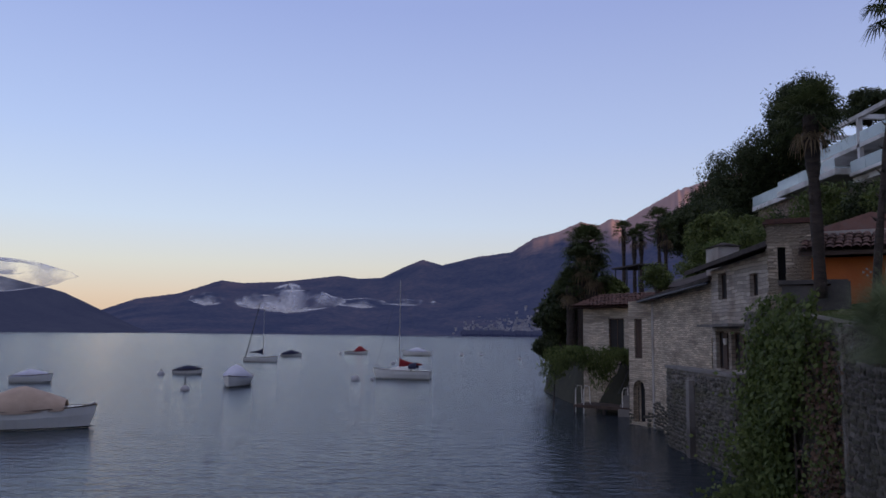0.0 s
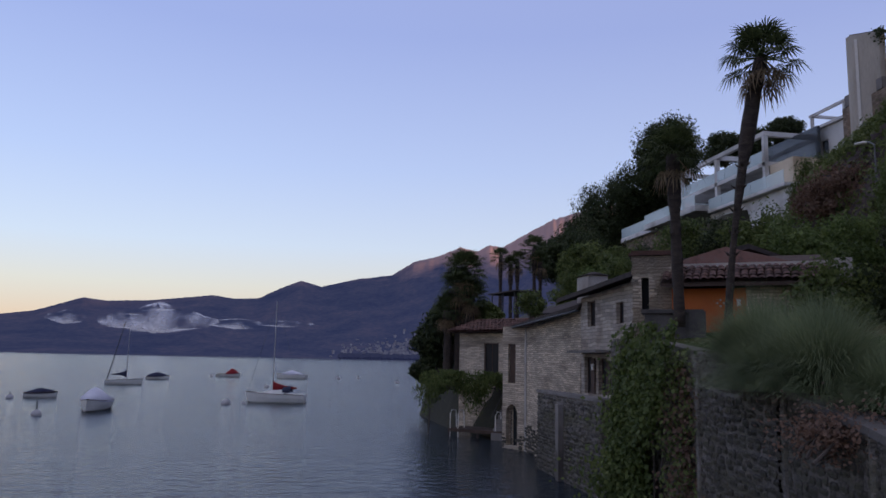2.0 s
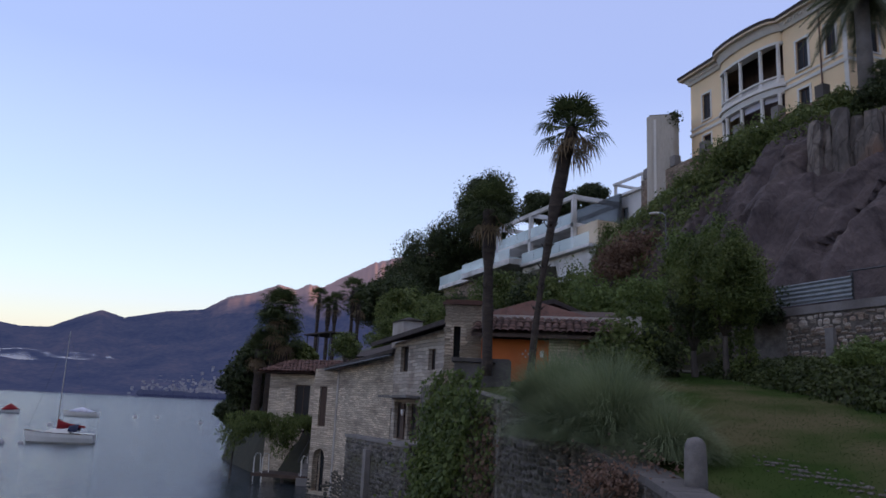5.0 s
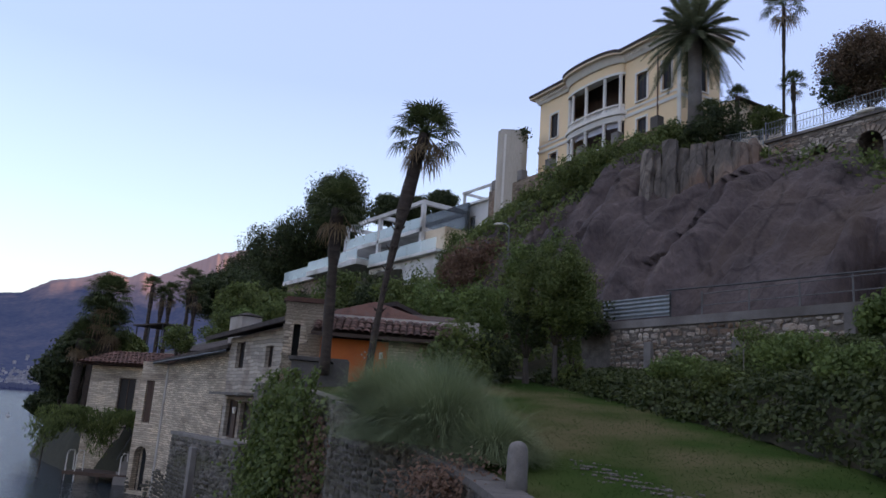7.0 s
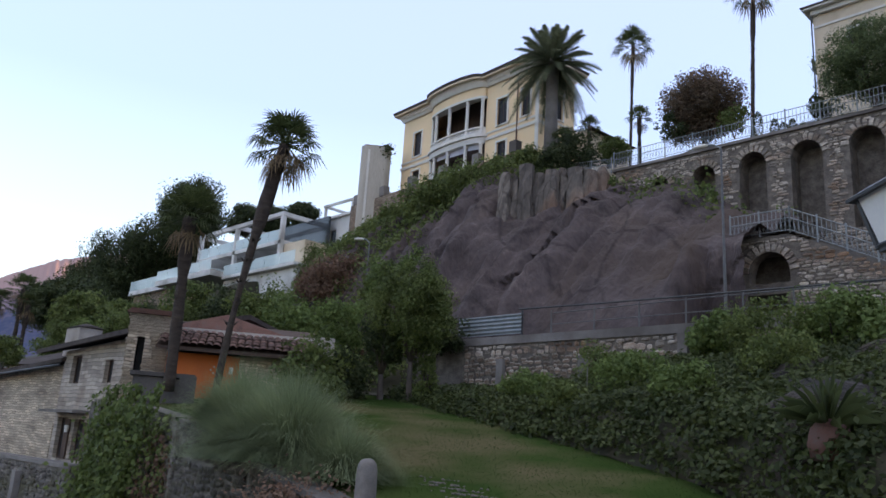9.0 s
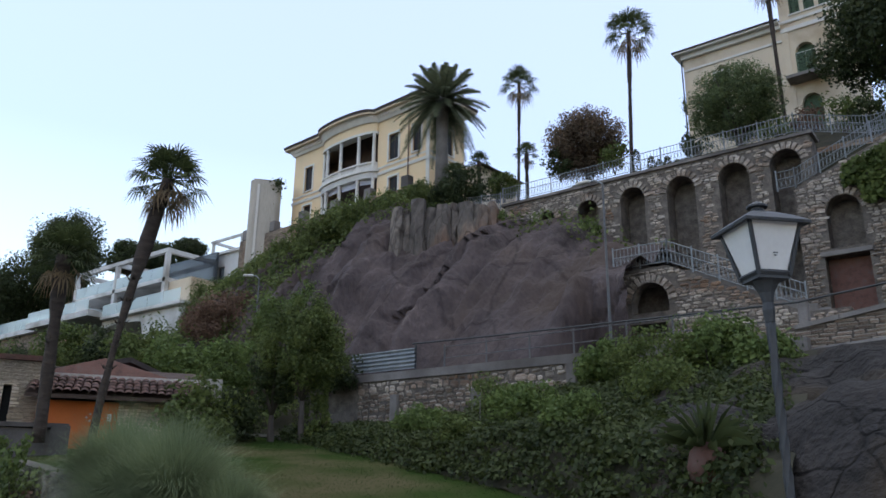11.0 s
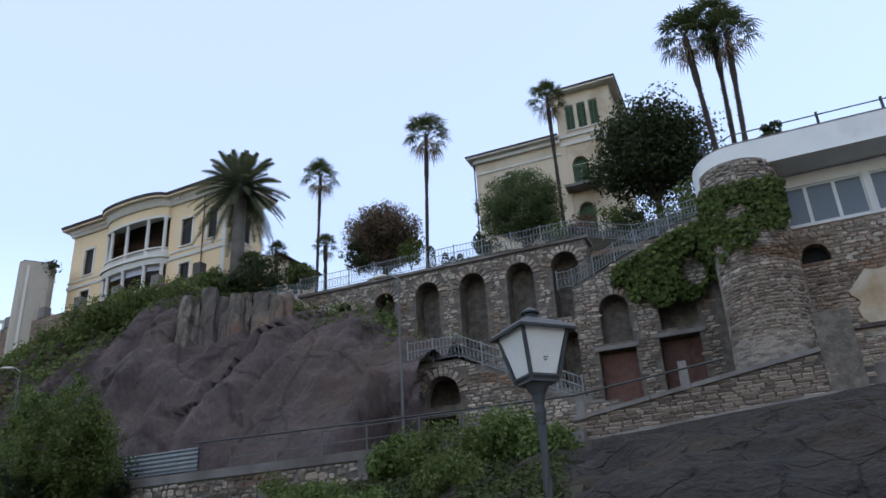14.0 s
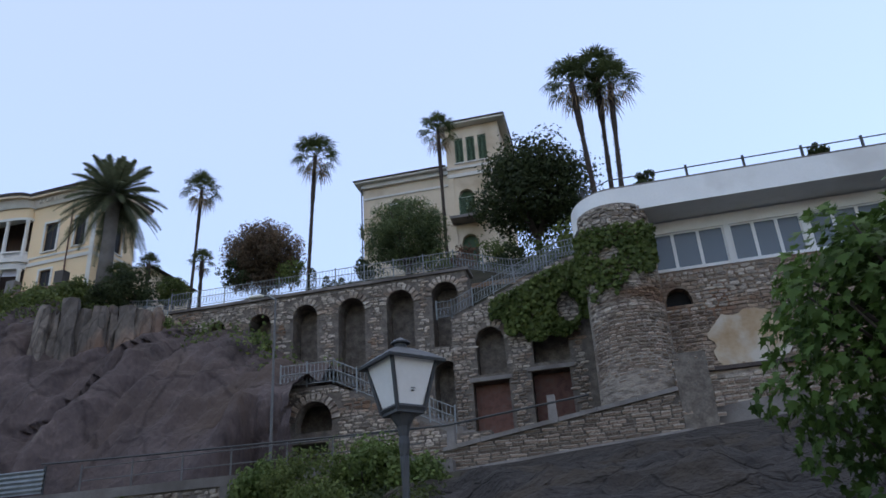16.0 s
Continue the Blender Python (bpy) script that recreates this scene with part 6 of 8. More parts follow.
part("niche_back", Shape().box(-0.6, 0.902, 9.2, 5.6, 1.1, 18.3), M_MORTAR, arc2)
part("door", Shape().box(0.02, 0.6, 12.3, 1.78, 0.7, 14.98), M_TILE, arc2, "rusty brown plank door")
part("door", Shape().box(2.92, 0.6, 12.3, 4.73, 0.7, 15.18), M_TILE, arc2, "rusty brown plank door")
part("lintel", Shape().box(-0.15, -0.08, 15.02, 1.95, 0.3, 15.22), M_CONCRETE, arc2, "pale stone lintel")
part("lintel", Shape().box(2.7, -0.1, 15.22, 5.0, 0.3, 15.42), M_CONCRETE, arc2, "pale stone lintel")
voussoirs(arc2, 0.3, 1.75, 17.75)
stone_face(arc2, -0.85, 5.55, lambda u: 11.0, lambda u: 18.4 + 0.40 * (u + 0.9), 0.15, 0.38, 0.09, 82, lambda u, z: any(a - 0.15 < u < b + 0.15 and lo - 0.1 < z < hi + 0.3 for a, b, lo, hi, _ in HOLES2), 250, "stone", None, RUBBLE_STONES, 0.2)
part("upper_wall", Shape().box(-0.9, 2.4, 15, 8.0, 2.9, 21.2), M_RUBBLE, arc2)
stairs = thing("stairs", "narrow stone stairs climbing along the wall", "stairs", (36.7, 7.2, 0), -90, "", "structure")
for k in range(13):
    part("step", Shape().box(0.42 * k, 0.05, 17.9 + 0.17 * k, 0.42 * k + 0.46, 1.9, 18.5 + 0.17 * k), M_CONCRETE, stairs)
railing("grey wrought-iron railing on the terrace edge", [(36.95, 23.6, 21.36), (36.95, 7.0, 21.36), (39.2, 4.2, 21.36), (39.4, 0.4, 21.36)], 1.0)
railing("grey wrought-iron railing along the climbing stairs", [(36.6, 8.0, 18.5), (36.6, 7.2, 18.5), (36.6, 1.6, 20.85), (36.9, 0.4, 21.1)], 0.95, 1.3)
railing("grey iron fence along the garden edge", [(39.2, 32.5, 23.0), (37.6, 24.2, 21.4)], 1.0)

# lower tier with its own arch and stairs
tier = thing("lower_tier", "low rubble terrace with an arched opening and stairs", "wall", (30.0, 13.6, 0), -90, "", "structure")
tt = lambda u: 13.9 if u < 2.5 else max(11.3, 13.9 - 0.52 * (u - 2.5))
HOLES3 = [(0.85, 2.45, 12.0, 13.25, True), (0.7, 2.3, 10.9, 11.55, False)]
part("wall", pierced(0, 9.0, 8.8, tt, 0.6, HOLES3), M_MORTAR, tier)
part("recess", Shape().box(0.3, 1.4, 9, 3.0, 1.5, 13.4), M_MORTAR, tier, "dark back of the arched opening")
part("side_wall", Shape().box(0, 0.602, 8.8, 0.4, 7, 13.9), M_STONE, tier)
part("terrace_floor", Shape().box(0.4, 0.602, 13.4, 3.4, 6.5, 13.7), M_CONCRETE, tier)
for k in range(12):
    part("step", Shape().box(3.4 + 0.44 * k, 0.602, 9.0, 3.84 + 0.44 * k, 2.4, 13.6 - 0.21 * k), M_CONCRETE, tier)
part("inner_floor", Shape().box(0.4, 0.602, 11.6, 3.0, 1.4, 11.95), M_CONCRETE, tier)
voussoirs(tier, 0.85, 2.45, 13.25, 0.08, 13)
stone_face(tier, 0.05, 8.9, lambda u: 9.3, lambda u: tt(u) - 0.05, 0.15, 0.36, 0.09, 83, lambda u, z: any(a - 0.3 < u < b + 0.3 and lo - 0.1 < z < hi + 0.3 for a, b, lo, hi, _ in HOLES3), 280, "stone", None, RUBBLE_STONES, 0.2)
railing("grey wrought-iron railing on the lower terrace stairs", [(30.05, 13.5, 13.95), (30.05, 11.1, 13.95), (30.05, 6.0, 11.35)], 1.0, 1.2)

# ivy over the right part
def stair_ivy(rng):
    while True:
        u, z = rng.uniform(-1.2, 5.4), rng.uniform(15.8, 21.2)
        edge = 0.9 * frac(u, z, 3, 0.5, 4)
        top, low = 19.35 + 0.40 * u, 17.3 - 0.12 * u
        if low + edge < z < top + 0.3 * edge and math.hypot((u - 2.6) / 0.55, (z - 18.1) / 0.75) > 1 + 0.4 * edge:
            return (u, -0.1 - abs(rng.normal(0, 0.16)), z)


ivy_patch("thick green ivy covering the upper stair wall", (36.5, 4.0, 0), -90, 5600, 0.25, stair_ivy, L_IVY, 14)

# ---- round stone turret ----
tur = thing("stone_turret", "round rubble-stone turret half covered with ivy", "turret", (32.4, -1.3, 0))
part("shaft", Shape().loft([[(r * math.cos(a), r * math.sin(a), z) for a in [2 * math.pi * k / 40 for k in range(40)]] for r, z in ((1.75, 9), (1.62, 14), (1.55, 20.6))], cap=True), M_STONE, tur, "round coursed stone shaft")
stone_face(tur, -1.9, 1.9, lambda u: 12.0, lambda u: 20.5, 0.14, 0.32, 0.09, 85, None, 300, "stone", lambda u: pose(0, 0, 0, 0, 0, -90 + math.degrees(u / 1.62)) @ pose(0, -1.6, 0), RUBBLE_STONES, 0.2)
def turret_ivy(rng):
    while True:
        a, z = math.pi + rng.uniform(-1.45, 1.15), rng.uniform(15.6, 19.9)
        edge = frac(a * 1.62, z, 5, 0.7, 4)
        if 16.5 + 1.0 * max(0.0, a - 3.0) + 0.9 * edge < z < 19.5 + 0.5 * edge and edge > -0.28:
            r = 1.68 + abs(rng.normal(0, 0.09))
            return (r * math.cos(a), r * math.sin(a), z)


ivy_patch("bright green ivy climbing the round turret", (32.4, -1.3, 0), 0, 2300, 0.21, turret_ivy, L_IVY, 15, face=(-1, 0, 0.2))

# ---- white flat-roofed house ----
M_OCHRE = material("peeling ochre plaster", [(0.30, 0.20, 0.11), (0.46, 0.36, 0.25)], scale=0.9, fine=7, bump=0.4, stain=(0.50, 0.46, 0.40), stain_scale=0.7)
wh = thing("white_house", "modern white house with a curved overhanging flat roof", "house", (33.0, 3.0, 0), -90)
part("stone_base", pierced(4.2, 22, 9.0, 17.9, 0.5, [(6.0, 7.1, 16.3, 17.1, True)]), M_RUBBLE, wh, "patched rubble-stone base wall")
part("vent_dark", Shape().box(5.8, 0.51, 16.2, 7.3, 0.6, 17.3), M_DARK, wh)
part("plaster_patch", Shape().prism([(9.0 + (1.5 + 0.5 * frac(math.cos(a) * 2, math.sin(a) * 2, 7, 1.0)) * math.cos(a), 14.5 + (1.25 + 0.4 * frac(math.sin(a) * 2, math.cos(a) * 2, 9, 1.0)) * math.sin(a)) for a in [2 * math.pi * k / 40 for k in range(40)]], 0.004, 0.05), M_OCHRE, wh, "peeling ochre plaster patch").matrix_local = Matrix(((1, 0, 0, 0), (0, 0, -1, 0), (0, 1, 0, 0), (0, 0, 0, 1)))
stone_face(wh, 4.4, 12.5, lambda u: 12.7, lambda u: 17.85, 0.17, 0.36, 0.08, 89, lambda u, z: (5.8 < u < 7.3 and 16.1 < z < 17.3) or math.hypot((u - 9.0) / 1.7, (z - 14.5) / 1.5) < 1, 300, "stone", None, RUBBLE_STONES, 0.25)
WW = [(5.7, 9.0), (9.25, 12.2), (12.5, 15.5), (15.8, 18.8)]
part("upper_wall", pierced(4.6, 22, 17.9, 20.3, 0.35, [(a, b, 18.0, 19.75, False) for a, b in WW]), M_WHITE, wh)
part("room_dark", Shape().box(4.8, 3.0, 17.9, 22, 3.2, 20.2), M_PLASTER, wh)
for a, b in WW:
    n = 3
    for k in range(n):
        w = (b - a) / n
        window(wh, a + w * k, 18.0, w, 1.75, M_WHITE, 0.08, False, sill=False, pane=M_CLEAR)
outl = [(4.4 + 1.9 * math.cos(a) * 1.0, 0.6 + 2.3 * math.sin(a) * 1.0 - 0.0) for a in [math.pi + math.pi / 2 * k / 12 for k in range(13)]]
outl = [(u, y) for u, y in outl] + [(22, -1.7), (22, 9), (2.5, 9)]
part("roof_slab", Shape().prism(outl, 20.35, 21.5), M_WHITE, wh, "white curved fascia and soffit")
part("roof_edge", Shape().prism([(u + (0.06 if u < 4 else 0), y) for u, y in outl], 21.5, 21.58), M_CONCRETE, wh)
rr = thing("roof_railing", "thin dark roof railing with short posts", "railing", (33.0, 3.0, 21.58), -90)
part("rail", Shape().tube([(3.0, -0.4, 0.5), (4.4, -1.5, 0.5), (22, -1.5, 0.5)], 0.03, 5), M_IRON, rr)
for u in (3.2, 7.8, 10.2, 12.6, 15.0, 17.4, 19.8):
    part("post", Shape().box(u - 0.05, -1.55 if u > 4 else -0.75, 0, u + 0.05, -1.45 if u > 4 else -0.65, 0.62), M_IRON, rr)
for u, s in ((6.0, 0.5), (13.3, 0.45)):
    shrub("small spiky pot plant on the white roof", (31.9, 3.0 - u, 21.6), (s, s, s * 0.9), L_FAN, 14, 30, 0.22, int(u * 10), "roof plants")
ledge = thing("ledge_wall", "dark rough stone wall with a projecting ledge", "wall", (30.6, -2.8, 0), -90, "", "structure")
part("wall", pierced(0, 18, 8.5, 12.7, 0.6), M_STONE, ledge)
part("coping", Shape().box(-0.1, -0.15, 12.7, 18, 0.7, 12.85), M_SLATE, ledge)
stone_face(ledge, 0, 9, lambda u: 9.5, lambda u: 12.65, 0.2, 0.42, 0.12, 88, None, 300)
solid("ledge_floor", Shape().box(31.2, -20.8, 12.2, 33, -2.8, 12.6), M_EARTH, "narrow planted ledge below the white house", "ledge", "structure")

# ---- ramp wall ----
ramp = thing("ramp_wall", "coursed stone ramp wall with pale coping slabs", "wall", (25.0, 5.4, 0), -90, "", "structure")
rt = lambda u: 9.72 + 0.145 * u
part("core", pierced(0, 7.6, 8.0, rt, 0.45), M_MORTAR, ramp)
stone_face(ramp, 0.02, 7.55, lambda u: 9.0 + 0.07 * u, lambda u: rt(u) - 0.02, 0.12, 0.42, 0.08, 90, None, 250, "stone", None, None, 0.08)
for k in range(6):
    u = 7.6 * k / 6
    part("coping_slab", Shape().loft([[(u + 0.01, -0.1, rt(u) + 0.01), (u + 0.01, 0.55, rt(u) + 0.01), (u + 0.01, 0.55, rt(u) + 0.15), (u + 0.01, -0.1, rt(u) + 0.15)], [(u + 1.255, -0.1, rt(u + 1.26) + 0.01), (u + 1.255, 0.55, rt(u + 1.26) + 0.01), (u + 1.255, 0.55, rt(u + 1.26) + 0.15), (u + 1.255, -0.1, rt(u + 1.26) + 0.15)]], cap=True), M_CONCRETE, ramp)
part("kerb", Shape().loft([[(0, -0.35, 8.9), (0, 0, 8.9), (0, 0, 9.12), (0, -0.3, 9.08)], [(7.8, -0.35, 9.45), (7.8, 0, 9.45), (7.8, 0, 9.66), (7.8, -0.3, 9.62)]], cap=True), M_CONCRETE, ramp, "pale kerb along the foot of the wall")
for u in (0.15, 3.5):
    part("post", Shape().loft([[(u, -0.05, rt(u)), (u + 0.28, -0.05, rt(u)), (u + 0.28, 0.3, rt(u)), (u, 0.3, rt(u))], [(u + 0.02, -0.03, rt(u) + 0.95), (u + 0.26, -0.03, rt(u) + 0.95), (u + 0.26, 0.28, rt(u) + 0.95), (u + 0.02, 0.28, rt(u) + 0.95)]], cap=True), M_CONCRETE, ramp, "square stone post")
part("end_pier", Shape().box(7.6, -0.1, 8.5, 8.6, 0.6, 12.0), M_MORTAR, ramp, "stacked flat stones at the end")
stone_face(ramp, 7.6, 8.6, lambda u: 9.6, lambda u: 12.0, 0.13, 0.55, 0.16, 91, None, 60)
solid("ramp", Shape().loft([[(25.45, 5.4, 8), (25.45, 5.4, 9.4), (30, 5.4, 9.4), (30, 5.4, 8)], [(25.45, -6, 8), (25.45, -6, 10.6), (30, -6, 10.6), (30, -6, 8)]], cap=True), M_CONCRETE, "concrete ramp rising behind the stone wall", "ramp", "structure")

# ---- yellow villa ----
V_AT, V_RZ = (44.1, 52.32, 26.4), -93.9
villa = thing("yellow_villa", "yellow two-storey villa with a white bowed loggia", "house", V_AT, V_RZ)
for nm, a, b, hs in (("wall", 1.3, 5.6, [(2.9, 3.95, 3.9, 6.2), (2.9, 3.95, 0.3, 2.5)]), ("wall", 12.4, 18.2, [(13.7, 14.8, 3.9, 6.2), (13.8, 14.8, 0.6, 2.4), (16.4, 17.3, 3.9, 6.2)])):
    part(nm, pierced(a, b, -2.5, 8.0, 0.4, [(*h, False) for h in hs]), M_YELLOW, villa)
    for p, q, lo, hi in hs:
        window(villa, p, lo, q - p, hi - lo, M_SHUTTER, 0.12, True, None, M_TRIM, pane=M_DIM)
side = part("side_wall", pierced(0, 3.8, -2.5, 8.0, 0.4, [(1.3, 2.4, 3.9, 6.2, False), (1.3, 2.4, 0.5, 2.6, False)]), M_YELLOW, villa)
side.matrix_local = pose(18.2, 0.4, 0, 0, 0, 90)
for lo, u in ((3.9, 1.3), (0.5, 1.3)):
    window(side, u, lo, 1.1, 2.2, M_SHUTTER, 0.12, True, None, M_TRIM, pane=M_DIM)
part("far_wall", Shape().box(1.3, 0.4, -2.5, 1.7, 4.2, 8.0), M_YELLOW, villa)
part("back_wall", Shape().box(1.7, 3.8, -2.5, 17.8, 4.2, 8.0), M_YELLOW, villa)


def bow(r, n=24, out=0.0):
    r = r - 0.9
    """Plan of the bowed bay, from left to right."""
    c, half = 9.0, 3.4
    return [(c - (half + out) * math.cos(math.pi * k / n), -(r + out) * math.sin(math.pi * k / n) ** 0.85) for k in range(n + 1)]


def bow_ring(z0, z1, r0=1.75, out=0.0, thick=0.35):
    o, i = bow(r0, 24, out), bow(r0 - thick, 24, -thick)
    return Shape().loft([[(u, y, z0) for u, y in o], [(u, y, z1) for u, y in o], [(u, y, z1) for u, y in i], [(u, y, z0) for u, y in i], [(u, y, z0) for u, y in o]], closed=False)


for z0, z1, out, nm, mt in ((-2.5, 0.1, 0.0, "bay_base", M_YELLOW), (0.1, 0.75, 0.05, "parapet", M_TRIM), (2.75, 3.25, 0.05, "entablature", M_TRIM), (3.25, 3.45, 0.25, "balcony_edge", M_TRIM), (6.75, 8.0, 0.0, "frieze", M_YELLOW), (6.7, 6.9, 0.08, "entablature", M_TRIM)):
    part(nm, bow_ring(z0, z1, 1.75, out), mt, villa)
part("floor", Shape().prism(bow(1.7), 3.0, 3.2), M_TRIM, villa)
part("ceiling", Shape().prism(bow(1.7), 6.9, 7.0), M_TRIM, villa)
# dark brown colour stands in for the shade inside the loggia
part("loggia_back", Shape().box(5.6, 1.6, -1, 12.4, 1.8, 7.9), M_SHUTTER, villa, "loggia rear wall with its shade put in as dark brown")
pl = bow(1.75)
for k in (2, 6, 11, 16, 21):
    u, y = pl[k]
    for z0, z1 in ((0.75, 2.75), (3.45, 6.72)):
        part("column", Shape().loft([[(u + r * math.cos(a), y + 0.16 + r * math.sin(a), z) for a in [q * 0.6283 for q in range(10)]] for r, z in ((0.2, z0), (0.16, z0 + 0.15), (0.14, z1 - 0.2), (0.2, z1))], cap=True), M_TRIM, villa, smooth=True)
for k in range(1, 24):
    for s in (0.0, 0.5):
        (u0, y0), (u1, y1) = pl[k], pl[min(24, k + 1)]
        u, y = u0 + (u1 - u0) * s, y0 + (y1 - y0) * s
        part("baluster", Shape().tube([(u, y + 0.1, 3.45), (u, y + 0.1, 3.7), (u, y + 0.1, 4.05)], [0.05, 0.075, 0.045], 6), M_TRIM, villa)
part("balustrade_rail", bow_ring(4.05, 4.17, 1.75, 0.03, 0.25), M_TRIM, villa)
for k, z0, z1 in ((6, 2.35, 2.75), (11, 2.2, 2.75), (16, 2.3, 2.75)):
    (u0, y0), (u1, y1) = pl[k], pl[k + 5]
    part("awning", Shape().quad((u0 + 0.2, y0 + 0.25, z0), (u1 - 0.2, y1 + 0.25, z0), (u1 - 0.2, y1 + 0.3, z1), (u0 + 0.2, y0 + 0.3, z1)), M_PALECAN, villa, "pale lowered blind")


def villa_ring(out):
    o = [(1.3 - out, 4.2 + out), (1.3 - out, -out), (5.5, -out)]
    o += [(u, y - out) for u, y in bow(1.75, 24, 0.0)[2:-2]]
    return o + [(12.5, -out), (18.2 + out, -out), (18.2 + out, 4.2 + out)]


def band(z0, z1, o0, o1):
    return Shape().loft([[(u, y, z0) for u, y in villa_ring(o0)], [(u, y, z1) for u, y in villa_ring(o1)], [(u, y, z1) for u, y in villa_ring(-0.05)], [(u, y, z0) for u, y in villa_ring(-0.05)]], cap=False)


part("cornice", band(7.7, 8.25, 0.12, 0.45), M_TRIM, villa, "deep moulded cornice")
part("eave", Shape().prism(villa_ring(0.75), 8.25, 8.42), M_CREAM, villa)
part("roof", Shape().loft([[(u, y, 8.42) for u, y in villa_ring(0.8)], [(u, y, 8.64) for u, y in villa_ring(0.84)], [(9.5 + (u - 9.5) * 0.3, 2.2 + (y - 2.2) * 0.2, 8.9) for u, y in villa_ring(0.8)]], cap=True), M_SLATE, villa, "dark low-pitched roof")
part("string_course", band(2.9, 3.15, 0.07, 0.1), M_TRIM, villa, "white string course")
part("string_course", band(3.45, 3.6, 0.05, 0.07), M_TRIM, villa, "white string course")
part("drainpipe", Shape().tube([(16.0, -0.08, -2), (16.0, -0.08, 7.9)], 0.05, 6), M_TILE, villa, "brown copper drainpipe")
part("corner_trim", Shape().box(17.9, -0.05, -2, 18.25, -0.004, 7.7), M_TRIM, villa)
for u in range(16):
    part("bracket", Shape().box(1.6 + u * 0.26, -0.42, 7.95, 1.72 + u * 0.26, -0.13, 8.2), M_TRIM, villa)
    part("bracket", Shape().box(13.0 + u * 0.33, -0.42, 7.95, 13.12 + u * 0.33, -0.13, 8.2), M_TRIM, villa)
part("rear_wing", Shape().box(14.0, 4.202, -2.5, 19.6, 9.5, 3.4), M_CREAM, villa, "low cream rear wing")
part("wing_roof", Shape().loft([[(13.6, 4.25, 3.4), (20.1, 4.25, 3.4), (20.1, 10, 3.4), (13.6, 10, 3.4)], [(14.5, 6.5, 4.4), (18.5, 6.5, 4.4), (18.5, 7.2, 4.4), (14.5, 7.2, 4.4)]], cap=True), M_SLATE, villa)
gw = thing("garden_wall", "stone garden wall with square piers below the villa", "wall", (41.6, 55.0, 22.4), -94, "", "structure")
part("wall", Shape().box(0, 0, -3, 21, 0.4, 3.6), M_RUBBLE, gw)
for k in range(6):
    part("pier", Shape().box(0.5 + 4.0 * k, -0.1, 3.6, 1.2 + 4.0 * k, 0.5, 4.5), M_CONCRETE, gw)

# ---- cream villa with tower ----
v2 = thing("cream_villa", "cream villa with a square belvedere tower", "house", (51.9, 17.5, 29.0), -90)
v2.scale = (0.9, 1, 1)
part("wall", pierced(0.6, 8.4, -1.5, 7.3, 0.4, [(3.1, 4.2, 3.4, 5.7, True), (3.1, 4.2, 0.4, 2.6, False)]), M_CREAM, v2)
window(v2, 3.1, 3.4, 1.1, 1.75, M_TRIM, 0.15, True, M_GREENSHUT, M_TRIM)
part("tower_wall", pierced(8.4, 13.2, -1.5, 11.2, 0.4, [(9.2, 9.95, 7.9, 10.2, False), (10.25, 11.0, 7.9, 10.2, False), (11.3, 12.05, 7.9, 10.2, False), (9.2, 10.6, 2.8, 5.5, True), (9.2, 10.6, -1.2, 1.6, True)]), M_CREAM, v2)
for u in (9.2, 10.25, 11.3):
    window(v2, u, 7.9, 0.75, 2.3, M_TRIM, 0.15, False, M_GREENSHUT, None)
window(v2, 9.2, 2.8, 1.4, 2.1, M_TRIM, 0.15, True, M_GREENSHUT, None)
part("window_dark", Shape().box(9.0, 0.41, -1.4, 10.8, 0.5, 5.6).box(3.0, 0.41, 0.2, 4.3, 0.5, 5.8), M_GREENSHUT, v2)
part("side_wall", Shape().box(12.8, 0.402, -1.5, 13.2, 6, 11.2), M_CREAM, v2)
part("tower_back", Shape().box(8.4, 5.6, 6, 12.798, 6, 11.2).box(8.4, 0.402, 7.3, 8.8, 5.6, 11.2), M_CREAM, v2)
part("end_wall", Shape().box(0.6, 0.402, -1.5, 1.0, 9, 7.3), M_CREAM, v2)
part("main_back", Shape().box(1.0, 8.6, -1.5, 12.7, 9, 7.2), M_CREAM, v2)
part("eave", Shape().box(0.0, -0.6, 7.3, 8.4, 9.6, 7.45), M_TRIM, v2)
part("roof", Shape().loft([[(-0.1, -0.7, 7.46), (8.38, -0.7, 7.46), (8.38, 9.7, 7.46), (-0.1, 9.7, 7.46)], [(-0.1, -0.7, 7.55), (8.38, -0.7, 7.55), (8.38, 9.7, 7.55), (-0.1, 9.7, 7.55)], [(4, 4.5, 8.9), (8.38, 4.5, 8.9), (8.38, 4.6, 8.9), (4, 4.6, 8.9)]], cap=True), M_SLATE, v2, "low dark roof")
part("tower_eave", Shape().box(7.8, -0.65, 11.2, 13.85, 6.6, 11.35), M_TRIM, v2)
part("tower_roof", Shape().loft([[(7.7, -0.75, 11.36), (13.95, -0.75, 11.36), (13.95, 6.7, 11.36), (7.7, 6.7, 11.36)], [(7.7, -0.75, 11.45), (13.95, -0.75, 11.45), (13.95, 6.7, 11.45), (7.7, 6.7, 11.45)], [(10.6, 2.9, 12.7), (11.0, 2.9, 12.7), (11.0, 3.1, 12.7), (10.6, 3.1, 12.7)]], cap=True), M_SLATE, v2, "low pyramid roof")
part("cornice", Shape().box(0.5, -0.25, 6.95, 8.4, -0.003, 7.28), M_TRIM, v2)
part("band", Shape().box(0.6, -0.08, 5.95, 8.4, -0.003, 6.12), M_TRIM, v2)
part("band", Shape().box(8.4, -0.12, 6.6, 13.2, -0.003, 6.9).box(8.4, -0.12, 7.3, 13.2, -0.003, 7.5), M_TRIM, v2)
